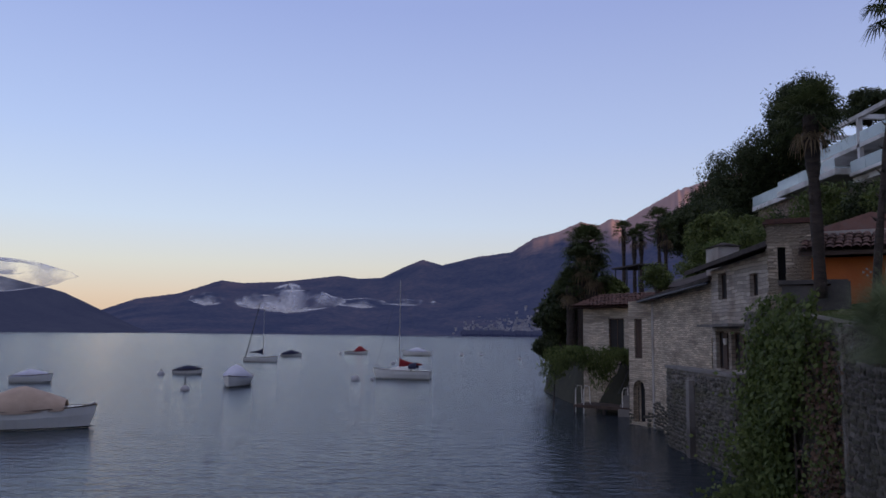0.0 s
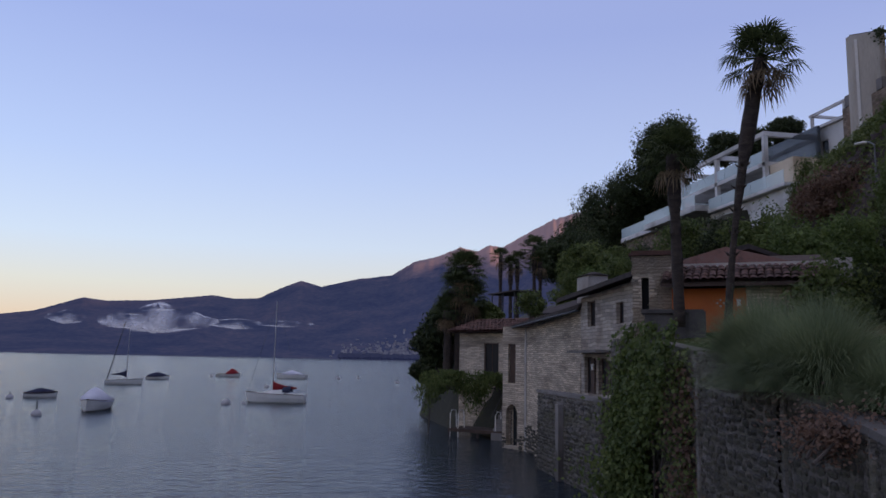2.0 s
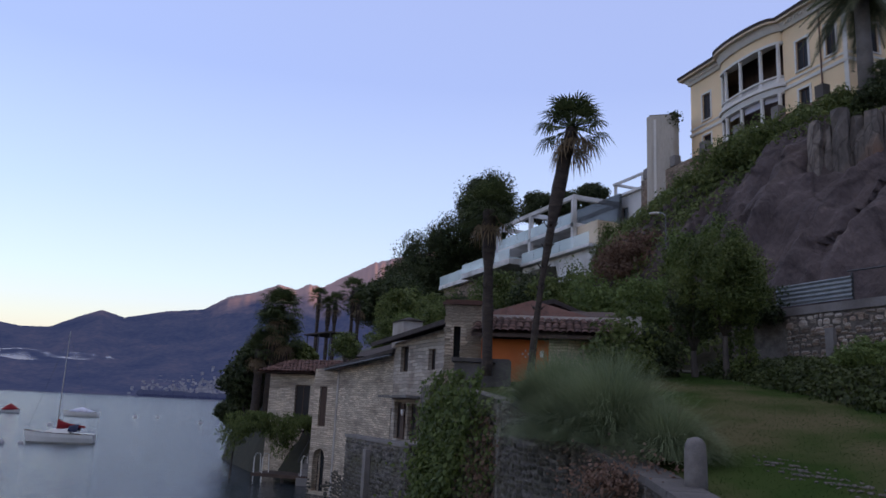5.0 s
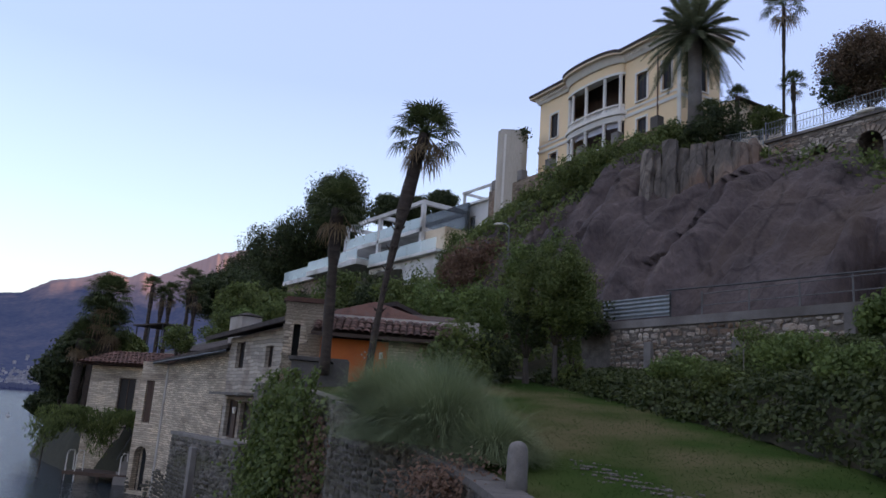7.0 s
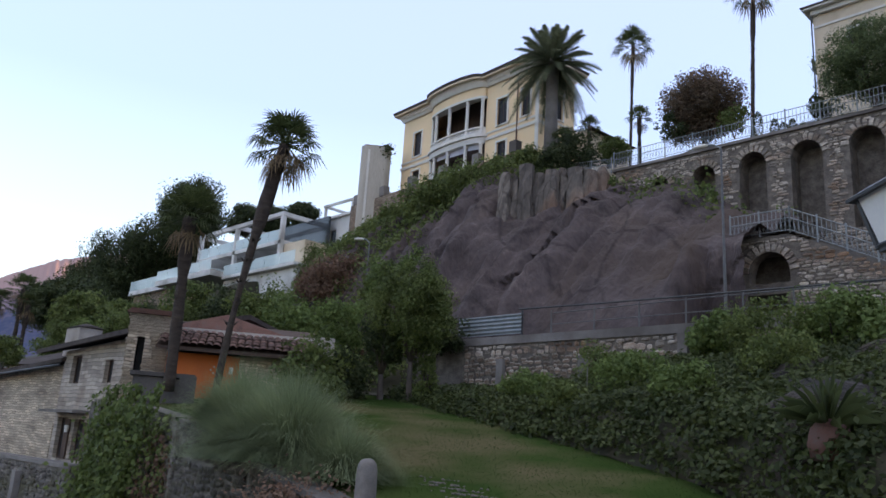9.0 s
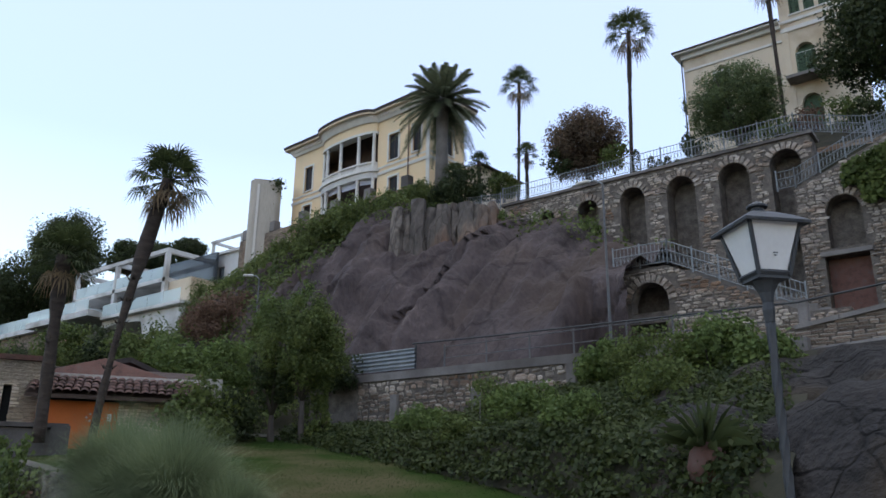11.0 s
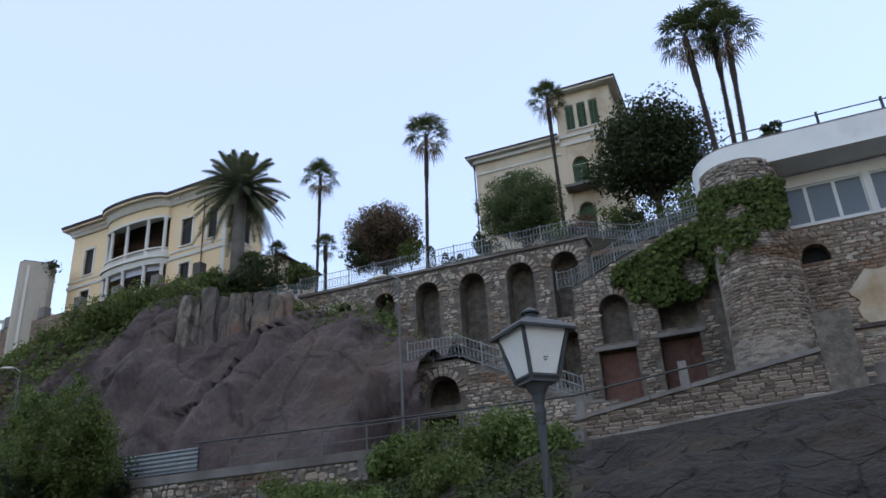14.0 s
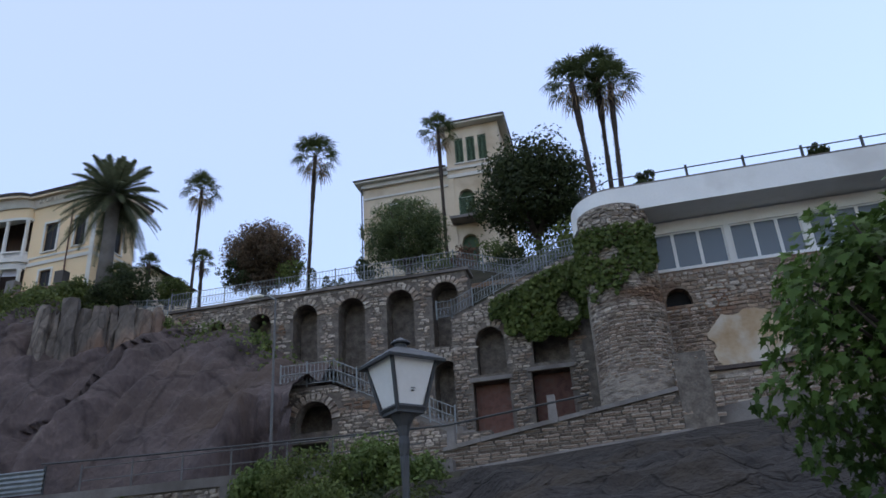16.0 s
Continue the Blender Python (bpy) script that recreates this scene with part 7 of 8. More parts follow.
for u in (8.4, 12.7):
    part("corner_pilaster", Shape().box(u, -0.1, -1, u + 0.5, -0.004, 6.58), M_CREAM, v2)
part("balcony", Shape().box(8.6, -1.2, 2.5, 11.6, -0.004, 2.72), M_CONCRETE, v2, "stone balcony slab")
part("drainpipe", Shape().tube([(0.5, -0.12, -1), (0.5, -0.12, 7.2)], 0.06, 6), M_IRON, v2, "dark drainpipe")
part("side_balcony", Shape().box(0.1, 0.5, 3.1, 0.598, 2.2, 3.22).box(0.1, 0.5, 3.22, 0.14, 2.2, 4.1), M_IRON, v2)
# ---- white terraced house and concrete stair tower ----
M_TERR = material("weathered white concrete", [(0.52, 0.51, 0.49), (0.66, 0.65, 0.63)], scale=0.6, fine=9, bump=0.1, stain=(0.33, 0.31, 0.28), stain_scale=0.35)
th = thing("terraced_house", "white modern terraced house with glass balustrades", "house", (40.0, 105.0, 0), -90)
part("lower_block", pierced(30.9, 44.8, 14.5, 20.6, 0.4, [(33.0, 37.5, 18.4, 19.9, False)]), M_TERR, th)
part("lower_side", Shape().box(44.4, 0.402, 14.5, 44.8, 6, 20.6), M_TERR, th)
window(th, 33.0, 18.4, 4.5, 1.5, M_IRON, 0.15, True)
part("floor_slab", Shape().box(18.5, -2.0, 20.9, 31.5, 6, 21.5), M_TERR, th, "thick white cantilevered slab")
part("floor_slab", Shape().box(31.5, -0.6, 20.65, 45.0, 6, 20.95), M_TERR, th)
part("floor_slab", Shape().box(23.0, 0.5, 23.6, 40.5, 8, 24.0), M_TERR, th)
part("mid_wall", Shape().box(20, 3.5, 16.0, 44, 3.8, 26.6), M_PANE, th, "dark set-back glazing")
part("side_screen", Shape().box(40.4, 1, 20.95, 44.0, 5, 23.6), M_CREAM, th)
for a, b, y, z in ((18.6, 31.4, -1.95, 21.5), (31.6, 44.9, -0.55, 20.95), (23.1, 40.4, 0.55, 24.0)):
    n = int((b - a) / 2.4)
    for k in range(n):
        u = a + (b - a) * k / n
        part("glass_panel", Shape().box(u + 0.03, y, z, u + (b - a) / n - 0.03, y + 0.02, z + 1.15), M_GLASS, th)
for u in (23.3, 31.3, 40.2):
    for y in (0.7, 6.0):
        part("column", Shape().box(u - 0.22, y - 0.2, 20.9, u + 0.22, y + 0.2, 26.9), M_TERR, th)
    part("beam", Shape().box(u - 0.2, 0.5, 26.5, u + 0.2, 7.5, 26.95), M_TERR, th)
part("beam", Shape().box(23.0, 0.48, 26.55, 40.5, 0.9, 26.95), M_TERR, th)
lt = thing("glass_terrace", "long white terrace edged with glass panels", "terrace", (40.5, 105.0, 0), -90)
part("slab", Shape().box(5.2, 0, 21.45, 19.4, 5, 22.0), M_TERR, lt)
part("retaining_wall", Shape().box(5.6, 0.6, 17.0, 19.4, 1.0, 21.447), M_RUBBLE, lt, "shaded stone wall under the terrace")
for k in range(9):
    part("glass_panel", Shape().box(5.3 + 1.55 * k, 0.05, 22.0, 6.8 + 1.55 * k, 0.07, 23.3), M_GLASS, lt)
ub = thing("upper_house", "grey-white upper terraced block with a steel pergola", "house", (44.5, 63.5, 0), -90)
part("wall", pierced(0, 9.5, 20, 26.6, 0.4, [(1.6, 2.6, 23.6, 25.4, False)]), M_TERR, ub)
part("side", Shape().box(9.1, 0.402, 20, 9.5, 6, 26.6), M_TERR, ub)
part("roof", Shape().box(-0.2, -0.3, 26.6, 9.7, 6, 26.85), M_TERR, ub)
window(ub, 1.6, 23.6, 1.0, 1.8, M_IRON, 0.15, False)
for u in (0.3, 4.8, 9.2):
    part("pergola_post", Shape().box(u - 0.12, 0.0, 26.85, u + 0.12, 0.24, 28.3), M_TERR, ub)
    part("pergola_beam", Shape().box(u - 0.12, 0.0, 28.1, u + 0.12, 5, 28.35), M_TERR, ub)
part("pergola_beam", Shape().box(0, -0.02, 28.12, 9.5, 0.2, 28.36), M_TERR, ub)
part("glass_panel", Shape().box(4.9, 0.3, 26.86, 9.1, 0.32, 28.0), M_GLASS, ub)
ct_ = thing("stair_tower", "blank concrete stair tower with rounded corners", "tower", (42.0, 52.4, 0), -39)
part("shaft", Shape().loft([[((1.35 if abs(math.cos(a)) > 0.01 else 1.35) * max(-1, min(1, 1.25 * math.cos(a))), 1.3 * max(-1, min(1, 1.25 * math.sin(a))), z) for a in [2 * math.pi * k / 32 for k in range(32)]] for z in (20, 31.0)], cap=True), M_PALE, ct_, "pale streaked concrete shaft")
part("rain_channel", Shape().box(-0.75, -1.4, 20, -0.55, -1.28, 30.6), M_TRIM, ct_)
part("rim", Shape().box(-1.1, -1.2, 31.0, 1.1, 1.2, 31.12), M_CONCRETE, ct_)

ivy_patch("small creeper hanging from the tower rim", (42.0, 52.4, 0), -39, 420, 0.2, lambda r: (r.normal(1.0, 0.25), -1.0 + r.normal(0, 0.5), 31.1 - abs(r.normal(0, 0.55))), L_DARK, 61)

# unseen mound added behind the promenade to block the low sun
sh_rows = []
for j in range(15):
    r = 20 + 250 * (1 - j / 14)
    sh_rows.append([(170 + r * math.cos(a) + 10 * frac(a, j, 0, 1.0), -270 + r * 0.8 * math.sin(a), -1 + 125 * smooth(0, 1, j / 14) + 6 * frac(a * 3, j * 0.4, 2, 1.0)) for a in [2 * math.pi * k / 48 for k in range(48)]])
solid("south_sun_screen", Shape().loft(sh_rows, cap=True), M_EARTH, "unseen earth mound added to keep the low sun off", "hillside", "structure", smooth=True)

# ---- trees, palms and shrubs ----
def pal(label, az, d, base_el, crown_el, crown, trunk=0.14, lean_az=0.0, seed=1, **k):
    zb, zc = up(d, base_el), up(d, crown_el)
    b, c = pol(az, d), pol(az + lean_az, d)
    return fan_palm(label, (b.x, b.y, zb), zc - zb, crown, trunk, (c.x - b.x, c.y - b.y), seed, **k)


TALL = "tall slender fan palm with a round green head"
pal("tall leaning fan palm with dry fronds below its head", 29.3, 21.5, 0.9, 20.9, 1.12, 0.135, 2.9, 31, fans=44, dead=16, curve=0.6, bare=0.35)
pal("dark shaggy fan palm beside the orange house", 26.2, 24.0, 3.6, 14.9, 1.08, 0.15, -0.25, 32, fans=52, dead=8)
pal(TALL, 58.55, 58, 20.3, 29.1, 1.75, 0.11, 0.25, 33, fans=30, dead=8)
pal(TALL, 67.4, 50, 21.8, 32.0, 1.9, 0.115, 0.5, 34, fans=34, dead=8)
pal(TALL, 78.7, 49, 22.3, 33.6, 1.6, 0.11, -0.1, 35, fans=28, dead=6)
TRIO = "one of three tall fan palms behind the white roof"
pal(TRIO, 91.4, 41, 25.0, 35.7, 1.9, 0.15, -0.6, 36, fans=34, dead=5)
pal(TRIO, 92.5, 42, 25.0, 36.1, 1.9, 0.14, 0.5, 37, fans=34, dead=5)
pal(TRIO, 93.2, 41, 25.0, 35.1, 1.9, 0.14, 0.8, 38, fans=34, dead=5)
for k, (az, b, c, s) in enumerate(((13.25, 4.5, 7.7, 1.2), (14.0, 4.5, 7.0, 1.1), (14.5, 4.5, 7.3, 1.3), (15.75, 5.0, 8.3, 1.6), (16.2, 5.0, 7.3, 1.5))):
    pal("distant fan palm standing behind the lake houses", az, 74, b - 1.5, c, s, 0.16, 0, 40 + k, fans=28, dead=5)
for k, (az, e, s) in enumerate(((10.6, 6.6, 2.0), (10.2, 5.4, 1.8), (11.0, 4.6, 1.7), (9.4, 3.6, 1.6))):
    pal("bushy dark fan palm beside the lake annex", az, 60, -1.0, e, s, 0.3, 0, 50 + k, fans=52, dead=16)
date_palm("large date palm with a broad feathery crown", tuple(pol(52.5, 50, up(50, 22.0))), up(50, 28.0) - up(50, 22.0), 3.9, 0.42)
for k, (az, d, el, s) in enumerate(((55.5, 50, 23.6, 0.9), (59.3, 52, 24.1, 1.0), (53.6, 48, 22.6, 1.1), (57.0, 50, 22.0, 1.0))):
    pal("short young fan palm on the garden edge", az, d, 21.0, el, s, 0.12, 0, 60 + k, fans=26, dead=3)

broad_tree("tree", "rounded light-green tree on the edge of the lawn", tuple(pol(42.9, 27.0, up(27, 2.3))), up(27, 9.9) - up(27, 2.3), (1.6, 1.6, 1.75), L_BROAD, 180, 140, 0.11, 0.12, 71, 0.22)
broad_tree("tree", "thin dark tree growing beside the lawn", tuple(pol(40.8, 27.5, up(27.5, 2.4))), up(27.5, 7.6) - up(27.5, 2.4), (1.0, 1.0, 1.2), L_DARK, 36, 60, 0.17, 0.13, 72)
broad_tree("tree", "leafy bush at the foot of the lawn trees", tuple(pol(44.0, 27.4, up(27.4, 2.3))), 1.2, (0.7, 0.7, 1.1), L_BROAD, 30, 50, 0.15, 0.08, 73)
broad_tree("tree", "large dark evergreen with a domed crown", tuple(pol(25.5, 118, up(118, 8.5))), up(118, 14.4) - up(118, 8.5), (5.0, 5.0, 7.2), L_DARK, 260, 130, 0.42, 0.5, 74, 0.28)
for k, (az, d, b, e, r, mat, lab) in enumerate((
        (21.2, 120, 8.0, 10.9, 5.4, L_DARK, "dark broadleaf tree on the wooded slope"), (19.8, 118, 7.0, 9.4, 4.6, L_DARK, "dark broadleaf tree on the wooded slope"), (23.4, 121, 8.5, 12.2, 5.2, L_DARK, "dark broadleaf tree on the wooded slope"),
        (18.0, 80, 4.8, 7.4, 3.2, L_DARK, "dark broadleaf tree behind the lake houses"), (19.6, 72, 4.5, 6.8, 2.6, L_BROAD, "dark broadleaf tree behind the lake houses"), (21.8, 70, 5.2, 7.0, 1.9, L_BROAD, "broadleaf tree below the terraced house"),
        (18.8, 90, 4.5, 7.4, 4.2, L_DARK, "dark broadleaf tree on the wooded slope"), (20.9, 124, 5.5, 8.4, 5.2, L_BROAD, "broadleaf tree on the wooded slope"), (22.4, 123, 6.0, 9.6, 5.4, L_DARK, "dark broadleaf tree on the wooded slope"), (24.4, 125, 7.0, 11.0, 5.4, L_DARK, "dark broadleaf tree on the wooded slope"),
        (29.5, 112, 12.5, 15.0, 3.0, L_DARK, "feathery tree behind the terraced house"), (31.5, 112, 13.0, 15.2, 2.6, L_DARK, "feathery tree behind the terraced house"), (33.5, 106, 14.0, 15.9, 2.2, L_DARK, "feathery tree behind the terraced house"),
        (8.9, 66, -4.2, 1.2, 2.3, L_DARK, "shady tree overhanging the water"), (8.1, 72, -3.9, -0.8, 1.6, L_DARK, "shady tree overhanging the water"), (9.6, 62, -4.4, 2.6, 2.0, L_DARK, "shady tree overhanging the water"), (12.0, 62, 1.0, 3.0, 1.6, L_BROAD, "green bush behind the annex roof"))):
    broad_tree("tree", lab, tuple(pol(az, d, up(d, b))), up(d, e) - up(d, b), (r, r, r * 0.85), mat, 130, 110, 0.34, 0.22, 80 + k, group="trees on the slope")
broad_tree("tree", "round bronze-green tree behind the terrace railing", tuple(pol(64.1, 47, up(47, 21.0))), up(47, 24.5) - up(47, 21.0), (2.5, 2.5, 2.5), L_BRONZE, 230, 130, 0.17, 0.2, 95, 0.27)
broad_tree("tree", "clipped round green bush before the cream villa", tuple(pol(75.5, 45, up(45, 21.8))), up(45, 26.0) - up(45, 21.8), (2.9, 2.9, 2.5), L_CLIPPED, 320, 130, 0.13, 0.2, 96, 0.2)
broad_tree("tree", "large dark evergreen magnolia with glossy leaves", tuple(pol(86.2, 45, up(45, 21.6))), up(45, 28.6) - up(45, 21.6), (3.9, 3.9, 3.3), L_DARK, 170, 120, 0.28, 0.3, 97, 0.34)
for k, (az, d, el, r, mat) in enumerate(((82.5, 43, 24.6, 1.3, L_BROAD), (89.0, 42, 25.4, 1.4, L_BROAD), (80.0, 43, 24.4, 1.0, L_RED), (85.5, 43, 24.2, 1.4, L_BROAD), (88.2, 41, 24.2, 1.1, L_BROAD), (72.4, 42.5, 24.0, 0.9, L_DARK), (78.2, 42.5, 24.2, 0.9, L_BROAD), (84.0, 42, 24.0, 1.0, L_DARK), (62.0, 46, 23.4, 1.1, L_DARK), (66.2, 45, 23.6, 1.0, L_BROAD))):
    shrub("green shrub behind the upper railing", tuple(pol(az, d, up(d, el) - r)), (r, r, r), mat, 24, 44, 0.2, 110 + k, "shrubs behind the railing")
for k, (az, h) in enumerate(((67.9, 1.5), (69.0, 1.1), (69.6, 0.9), (70.2, 1.0), (70.9, 0.8))):
    b = pol(az, 41, 21.3)
    cyp = thing("small_cypress", "small dark columnar cypress behind the railing", "shrub", tuple(b), 0, "small cypresses")
    rng = np.random.default_rng(k)
    p = unit(500, rng) * np.array([0.22, 0.22, h * 0.6]) + np.array([0, 0, h * 0.65])
    part("crown", leaf_mesh("crown", p, 0.14, L_DARK, rng, 0.4), L_DARK, cyp)

# undergrowth on the slope between the houses and the villas
rng = np.random.default_rng(17)
pts, nrm = [], []
k = 0
while k < 2300:
    x, y = rng.uniform(19.5, 43), rng.uniform(25.5, 66)
    if x - 19 < (y - 62) * 0.5 or (x < 20 and y < 47):
        continue
    k += 1
    rr = rng.uniform(0.3, 0.75)
    o = unit(30, rng)
    o[:, 2] = np.abs(o[:, 2])
    pts.append(np.array([x, y, hill_z(x, y) - 0.2]) + o * rr)
    nrm.append(o)
for lab, mat, sel in (("dense green undergrowth covering the hillside", L_BROAD, 0), ("lighter green scrub covering the hillside", L_BRIGHT, 1), ("brownish dry scrub on the hillside", L_RED, 2)):
    pick = [i for i in range(len(pts)) if (frac(pts[i][0][0], pts[i][0][1], 9, 0.22, 2) > 0.12) + (frac(pts[i][0][0], pts[i][0][1], 31, 0.2, 2) > 0.3) * 2 in ((0,), (1,), (2, 3))[sel]]
    if pick:
        solid("undergrowth", leaf_mesh("undergrowth", np.concatenate([pts[i] for i in pick]), 0.26, mat, rng, 0.55, np.concatenate([nrm[i] for i in pick])), mat, lab, "undergrowth", "stuff")
SHR = [(36.0, 26.5, 4.6, 1.35, L_BROAD, "rounded dark evergreen shrub beside the house"), (37.6, 27.5, 4.6, 1.1, L_DARK, "dark evergreen shrub in the shade"), (34.0, 36, 7.6, 1.6, L_BRIGHT, "fresh green shrub on the hillside"), (37.2, 38, 7.8, 1.7, L_BRIGHT, "fresh green shrub on the hillside"), (31.5, 38, 8.3, 1.7, L_BROAD, "green shrub on the hillside"), (29.3, 40, 8.0, 1.6, L_DARK, "dark shrub above the tile roof"), (26.5, 42, 8.2, 1.6, L_BROAD, "green shrub on the hillside"), (36.3, 46, 11.2, 1.8, L_RED, "reddish-brown shrub on the hillside"), (35.2, 48, 10.6, 1.4, L_RED, "reddish-brown shrub on the hillside"), (37.6, 47, 12.0, 1.3, L_RED, "reddish-brown shrub on the hillside"), (40.6, 42, 11.4, 1.5, L_BRIGHT, "large light-green shrub below the cliff"), (43.0, 42, 12.6, 1.4, L_BRIGHT, "large light-green shrub below the cliff"), (39.5, 52, 14.5, 1.8, L_BROAD, "trailing shrub below the garden wall"), (35.6, 58, 14.6, 1.5, L_BROAD, "trailing green shrub on the terrace wall"), (34.6, 58, 12.4, 1.3, L_BROAD, "green shrub on the hillside"), (43.0, 48, 17.2, 1.9, L_BROAD, "leafy shrub hanging over the cliff"), (44.8, 47, 18.2, 2.1, L_BROAD, "leafy shrub hanging over the cliff"), (46.6, 46, 18.8, 1.9, L_BROAD, "leafy shrub hanging over the cliff"), (41.2, 50, 16.0, 1.7, L_BROAD, "leafy shrub hanging over the cliff"), (53.0, 47, 20.8, 1.3, L_DARK, "dark shrub on the cliff edge"), (54.5, 47, 21.8, 1.6, L_DARK, "dark shrub on the cliff edge"), (48.8, 48, 20.2, 1.2, L_BROAD, "green shrub on the cliff edge"), (51.0, 48, 21.2, 1.0, L_BROAD, "green shrub on the cliff edge"), (57.5, 49, 21.8, 1.1, L_BROAD, "green shrub on the garden edge"), (44.5, 33, 8.2, 1.3, L_DARK, "dark shrub at the end of the path wall"), (24.0, 62, 7.2, 1.7, L_DARK, "dark shrub below the glass terrace"), (27.5, 62, 7.4, 1.6, L_BROAD, "green shrub below the glass terrace"), (30.5, 60, 7.4, 1.5, L_BROAD, "green shrub below the terraced house"), (33.0, 58, 8.4, 1.4, L_RED, "reddish shrub below the terraced house"), (20.5, 56, 5.3, 1.8, L_BRIGHT, "palm-like light shrub behind the roofs"), (22.5, 56, 6.6, 2.0, L_BROAD, "green shrub behind the roofs"), (18.2, 58, 5.0, 1.5, L_BROAD, "green shrub behind the roofs"), (15.5, 50, 4.2, 1.0, L_BROAD, "green shrub on the annex roof terrace"), (73.2, 23.2, 8.8, 1.35, L_BRIGHT, "tall bright shrub below the ramp"), (76.0, 22.5, 8.2, 1.1, L_BRIGHT, "bright shrub below the ramp"), (64.8, 25.5, 8.8, 0.9, L_BRIGHT, "feathery shrub before the street lamp")]
for k, (az, d, el, r, mat, lab) in enumerate(SHR):
    if d > 30 and az < 43:
        el = min(el, lerp(CREST, az) - math.degrees(0.5 * r / d))
    shrub(lab, tuple(pol(az, d, up(d, el) - r * 0.8)), (r, r, r), mat, 50, 80, 0.10 + 0.06 * r, 200 + k)
ivy_patch("green moss and fern below the small arches", (36.4, 24.2, 0), -90, 1500, 0.24, lambda r: (r.uniform(1.5, 7.4), -0.2 - abs(r.normal(0, 0.5)), r.normal(17.9, 0.6)), L_IVY, 16, "ferns", "plants")

# ---- lantern ----
lan = thing("lantern_post", "wrought lantern with frosted panes on a twisted post", "street lamp", (5.68, 1.2, 3.4), -43)
zb = 3.1
tw = Shape()
rings = []
for i in range(30):
    f = i / 29
    z = 0.1 + 2.75 * f
    rings.append([((0.027 + 0.006 * math.cos(4 * a)) * math.cos(a + f * 9 * smooth(0.35, 0.9, f)), (0.027 + 0.006 * math.cos(4 * a)) * math.sin(a + f * 9 * smooth(0.35, 0.9, f)), z) for a in [2 * math.pi * k / 16 for k in range(16)]])
part("post", tw.loft(rings, cap=True), M_IRON, lan, "dark grey twisted iron post", True)
part("base", Shape().loft([[(r * math.cos(a), r * math.sin(a), z) for a in [k * 0.785 for k in range(8)]] for r, z in ((0.16, -0.05), (0.15, 0.1), (0.08, 0.3), (0.06, 0.5))], cap=True), M_GALV, lan)
part("collar", Shape().loft([[(r * math.cos(a), r * math.sin(a), z) for a in [k * 0.785 for k in range(8)]] for r, z in ((0.033, 2.8), (0.042, 2.88), (0.035, 2.93), (0.05, 3.0), (0.09, 3.07), (0.105, zb))], cap=True), M_IRON, lan)
M_FROST = material("frosted lantern pane", [(0.62, 0.60, 0.57), (0.72, 0.70, 0.67)], rough=0.5, bump=0.03)
b0, b1, zt = 0.112, 0.188, zb + 0.355
for k in range(4):
    m = pose(0, 0, 0, 0, 0, 90 * k)
    pn = Shape()
    v = [m @ Vector(p) for p in ((-b0 + 0.02, -b0, zb + 0.03), (b0 - 0.02, -b0, zb + 0.03), (b1 - 0.02, -b1, zt), (-b1 + 0.02, -b1, zt))]
    v2_ = [m @ Vector(p) for p in ((-b0 + 0.02, -b0 + 0.01, zb + 0.03), (b0 - 0.02, -b0 + 0.01, zb + 0.03), (b1 - 0.02, -b1 + 0.01, zt), (-b1 + 0.02, -b1 + 0.01, zt))]
    part("pane", pn.loft([v, v2_], cap=True), M_FROST, lan, "white frosted pane")
    part("edge", Shape().tube([m @ Vector((-b0, -b0, zb)), m @ Vector((-b1, -b1, zt + 0.02))], 0.016, 5), M_IRON, lan)
    part("bottom_bar", Shape().tube([m @ Vector((-b0, -b0, zb + 0.02)), m @ Vector((b0, -b0, zb + 0.02))], 0.018, 5), M_IRON, lan)
part("roof", Shape().loft([[(s * x, s * y, z) for x, y in ((-1, -1), (1, -1), (1, 1), (-1, 1))] for s, z in ((0.188, zt), (0.236, zt - 0.012), (0.24, zt + 0.008), (0.155, zt + 0.07), (0.07, zt + 0.115), (0.05, zt + 0.125))], cap=True), M_IRON, lan, "dark sheet-metal lantern roof")
part("finial", Shape().loft([[(r * math.cos(a), r * math.sin(a), z) for a in [k * 0.6283 for k in range(10)]] for r, z in ((0.05, zt + 0.12), (0.046, zt + 0.155), (0.072, zt + 0.16), (0.072, zt + 0.172), (0.034, zt + 0.195), (0.008, zt + 0.21))], cap=True), M_IRON, lan)
part("floor_plate", Shape().box(-b0, -b0, zb - 0.02, b0, b0, zb + 0.012), M_IRON, lan)
part("mark", Shape().box(-0.017, -0.156, zb + 0.142, 0.017, -0.150, zb + 0.148).box(-0.010, -0.152, zb + 0.124, 0.010, -0.146, zb + 0.130), M_IRON, lan, "small dark mark on the pane")

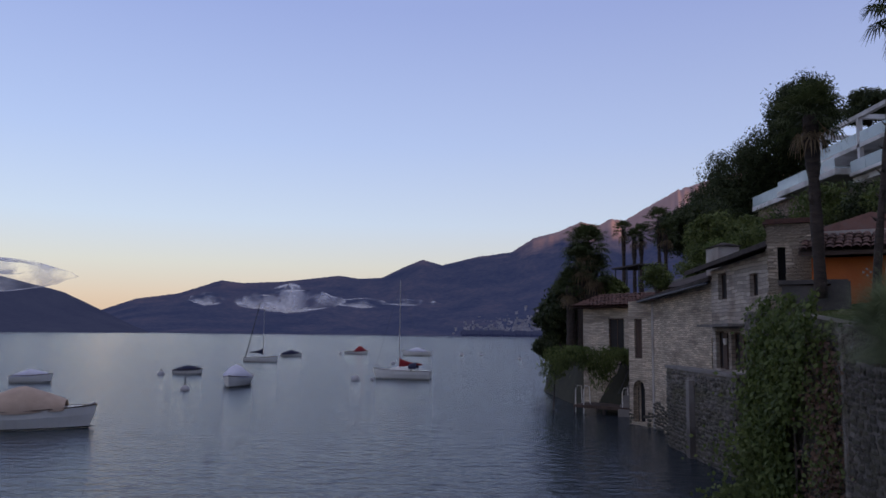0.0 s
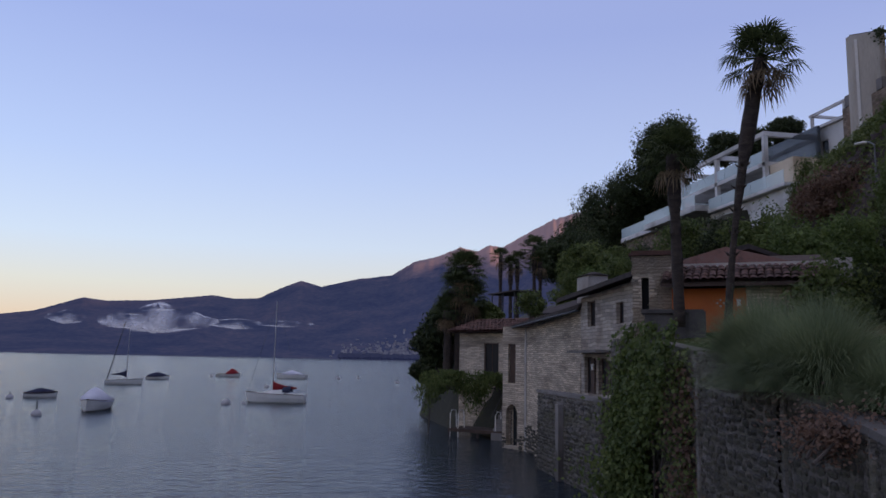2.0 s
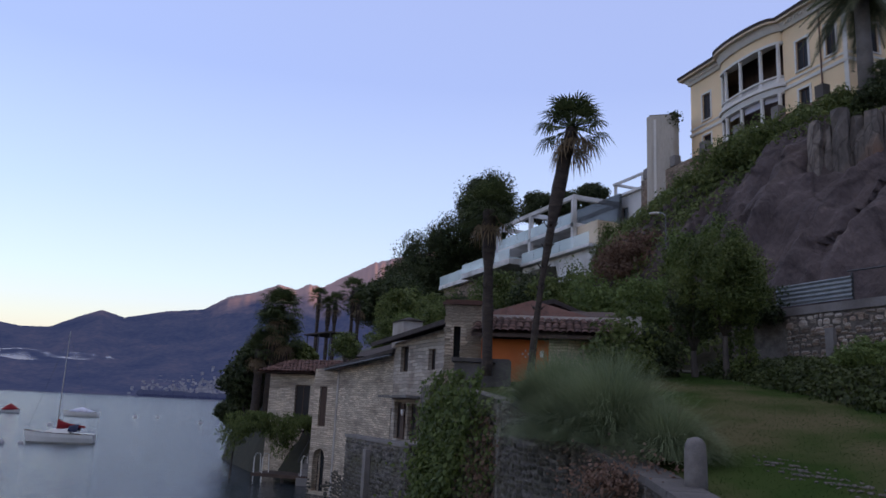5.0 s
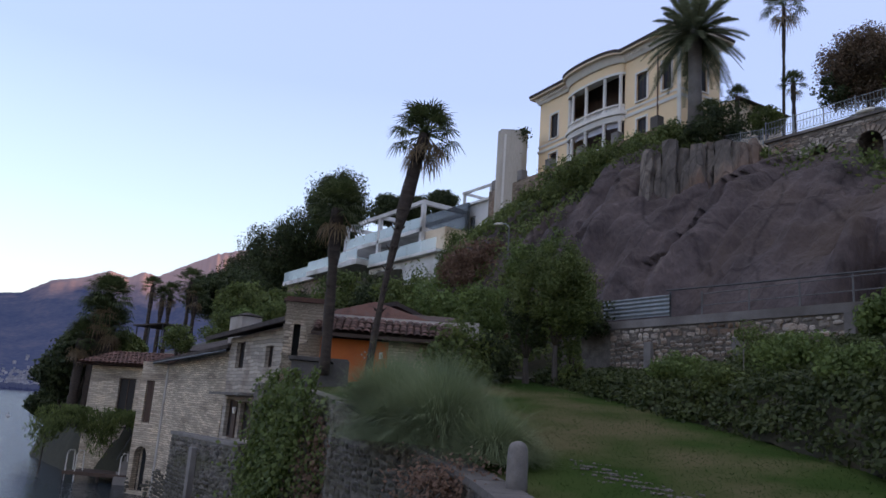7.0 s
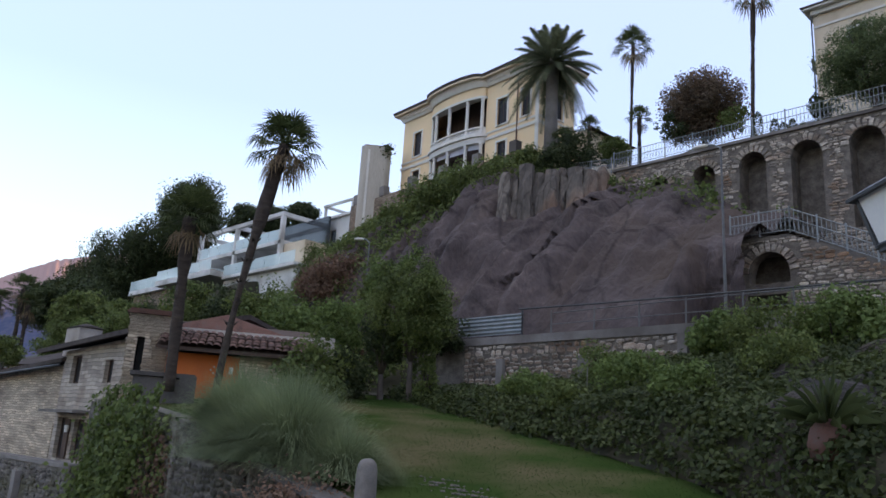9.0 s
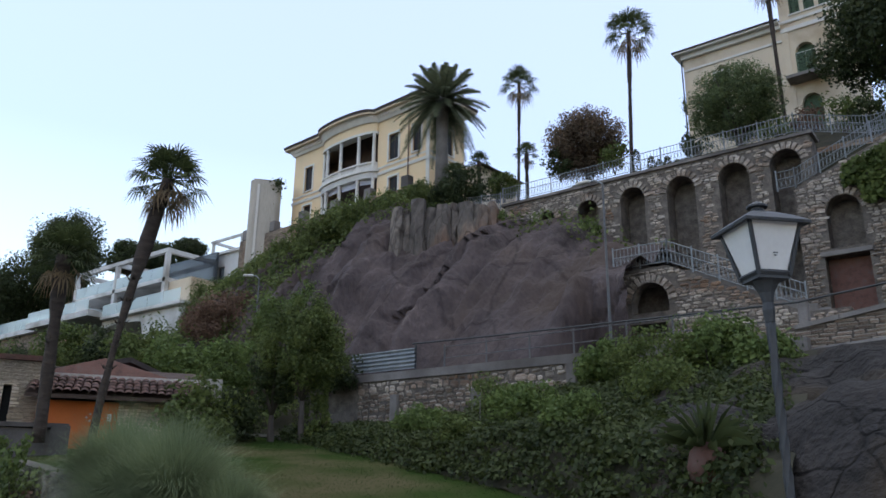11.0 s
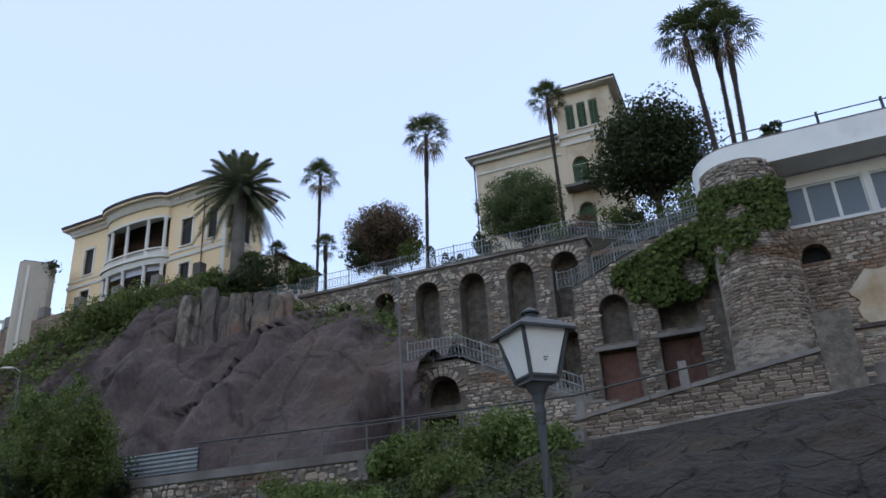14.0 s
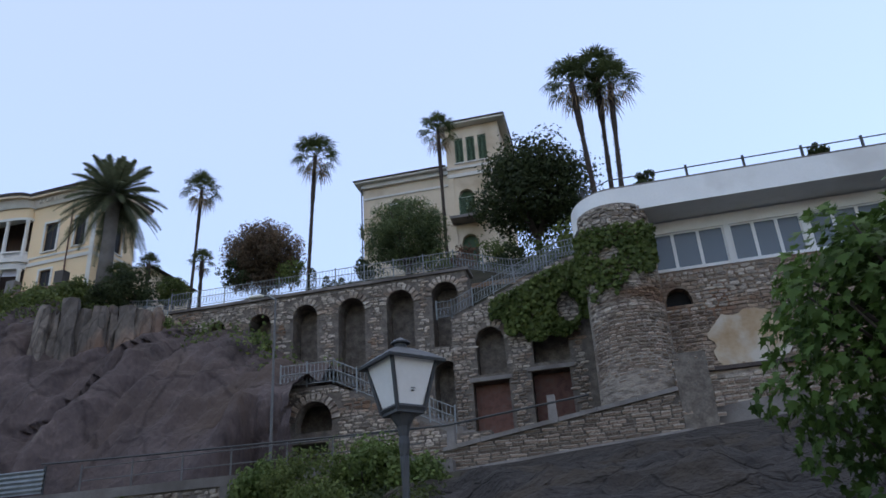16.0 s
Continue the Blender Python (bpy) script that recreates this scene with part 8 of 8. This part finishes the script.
# ---- maple by the promenade ----
mp = thing("maple_tree", "leafy maple with large lobed green leaves", "tree", (9.4, -3.95, 3.4))
sh = Shape().tube([(0, 0, -0.1), (0.1, 0, 1.6), (0, 0.1, 3.2), (-0.2, 0.1, 4.6)], [0.16, 0.13, 0.1, 0.05], 8)
rng = np.random.default_rng(19)
LOBES = [(0.0, -0.12), (0.16, -0.06), (0.48, 0.02), (0.26, 0.18), (0.44, 0.46), (0.17, 0.42), (0.0, 0.85), (-0.17, 0.42), (-0.44, 0.46), (-0.26, 0.18), (-0.48, 0.02), (-0.16, -0.06)]
vv, ff = [], []
for k in range(26):
    a = k * 2.4
    tip = Vector((math.cos(a) * 1.5, math.sin(a) * 1.5, rng.uniform(2.0, 5.4)))
    root = Vector((0, 0.05, max(1.4, tip.z - 1.6)))
    sh.tube([root, root.lerp(tip, 0.6) + Vector((0, 0, 0.15)), tip], [0.04, 0.025, 0.01], 5)
for k in range(9500):
    d = Vector(unit(1, rng)[0])
    lump = 0.86 + 0.42 * frac(d.x * 1.6, d.y * 1.6, d.z * 1.6, 1.0, 3)
    c = Vector((d.x * 1.75 * lump, d.y * 1.75 * lump, 4.2 + d.z * 2.1 * lump))
    c = Vector((c.x, c.y, c.z)) - d * rng.uniform(0, 0.7) ** 1.5
    nrm_ = (d * 0.8 + Vector((0, 0, 0.5)) + Vector(unit(1, rng)[0]) * 0.7).normalized()
    down = (Vector((0, 0, -1)) + d * 0.5 + Vector(unit(1, rng)[0]) * 0.5)
    ax = (down - nrm_ * down.dot(nrm_)).normalized()
    sd = nrm_.cross(ax)
    s = rng.uniform(0.11, 0.20)
    n = len(vv)
    for x, y in LOBES:
        vv.append(tuple(c + sd * x * s + ax * y * s + nrm_ * (0.12 * abs(x) * s)))
    ff.append(tuple(range(n, n + 12)))
part("trunk", sh, M_TRUNK, mp, smooth=True)
ml = bpy.data.meshes.new("crown")
ml.from_pydata(vv, [], ff)
ml.materials.append(L_MAPLE)
part("crown", ml, L_MAPLE, mp)
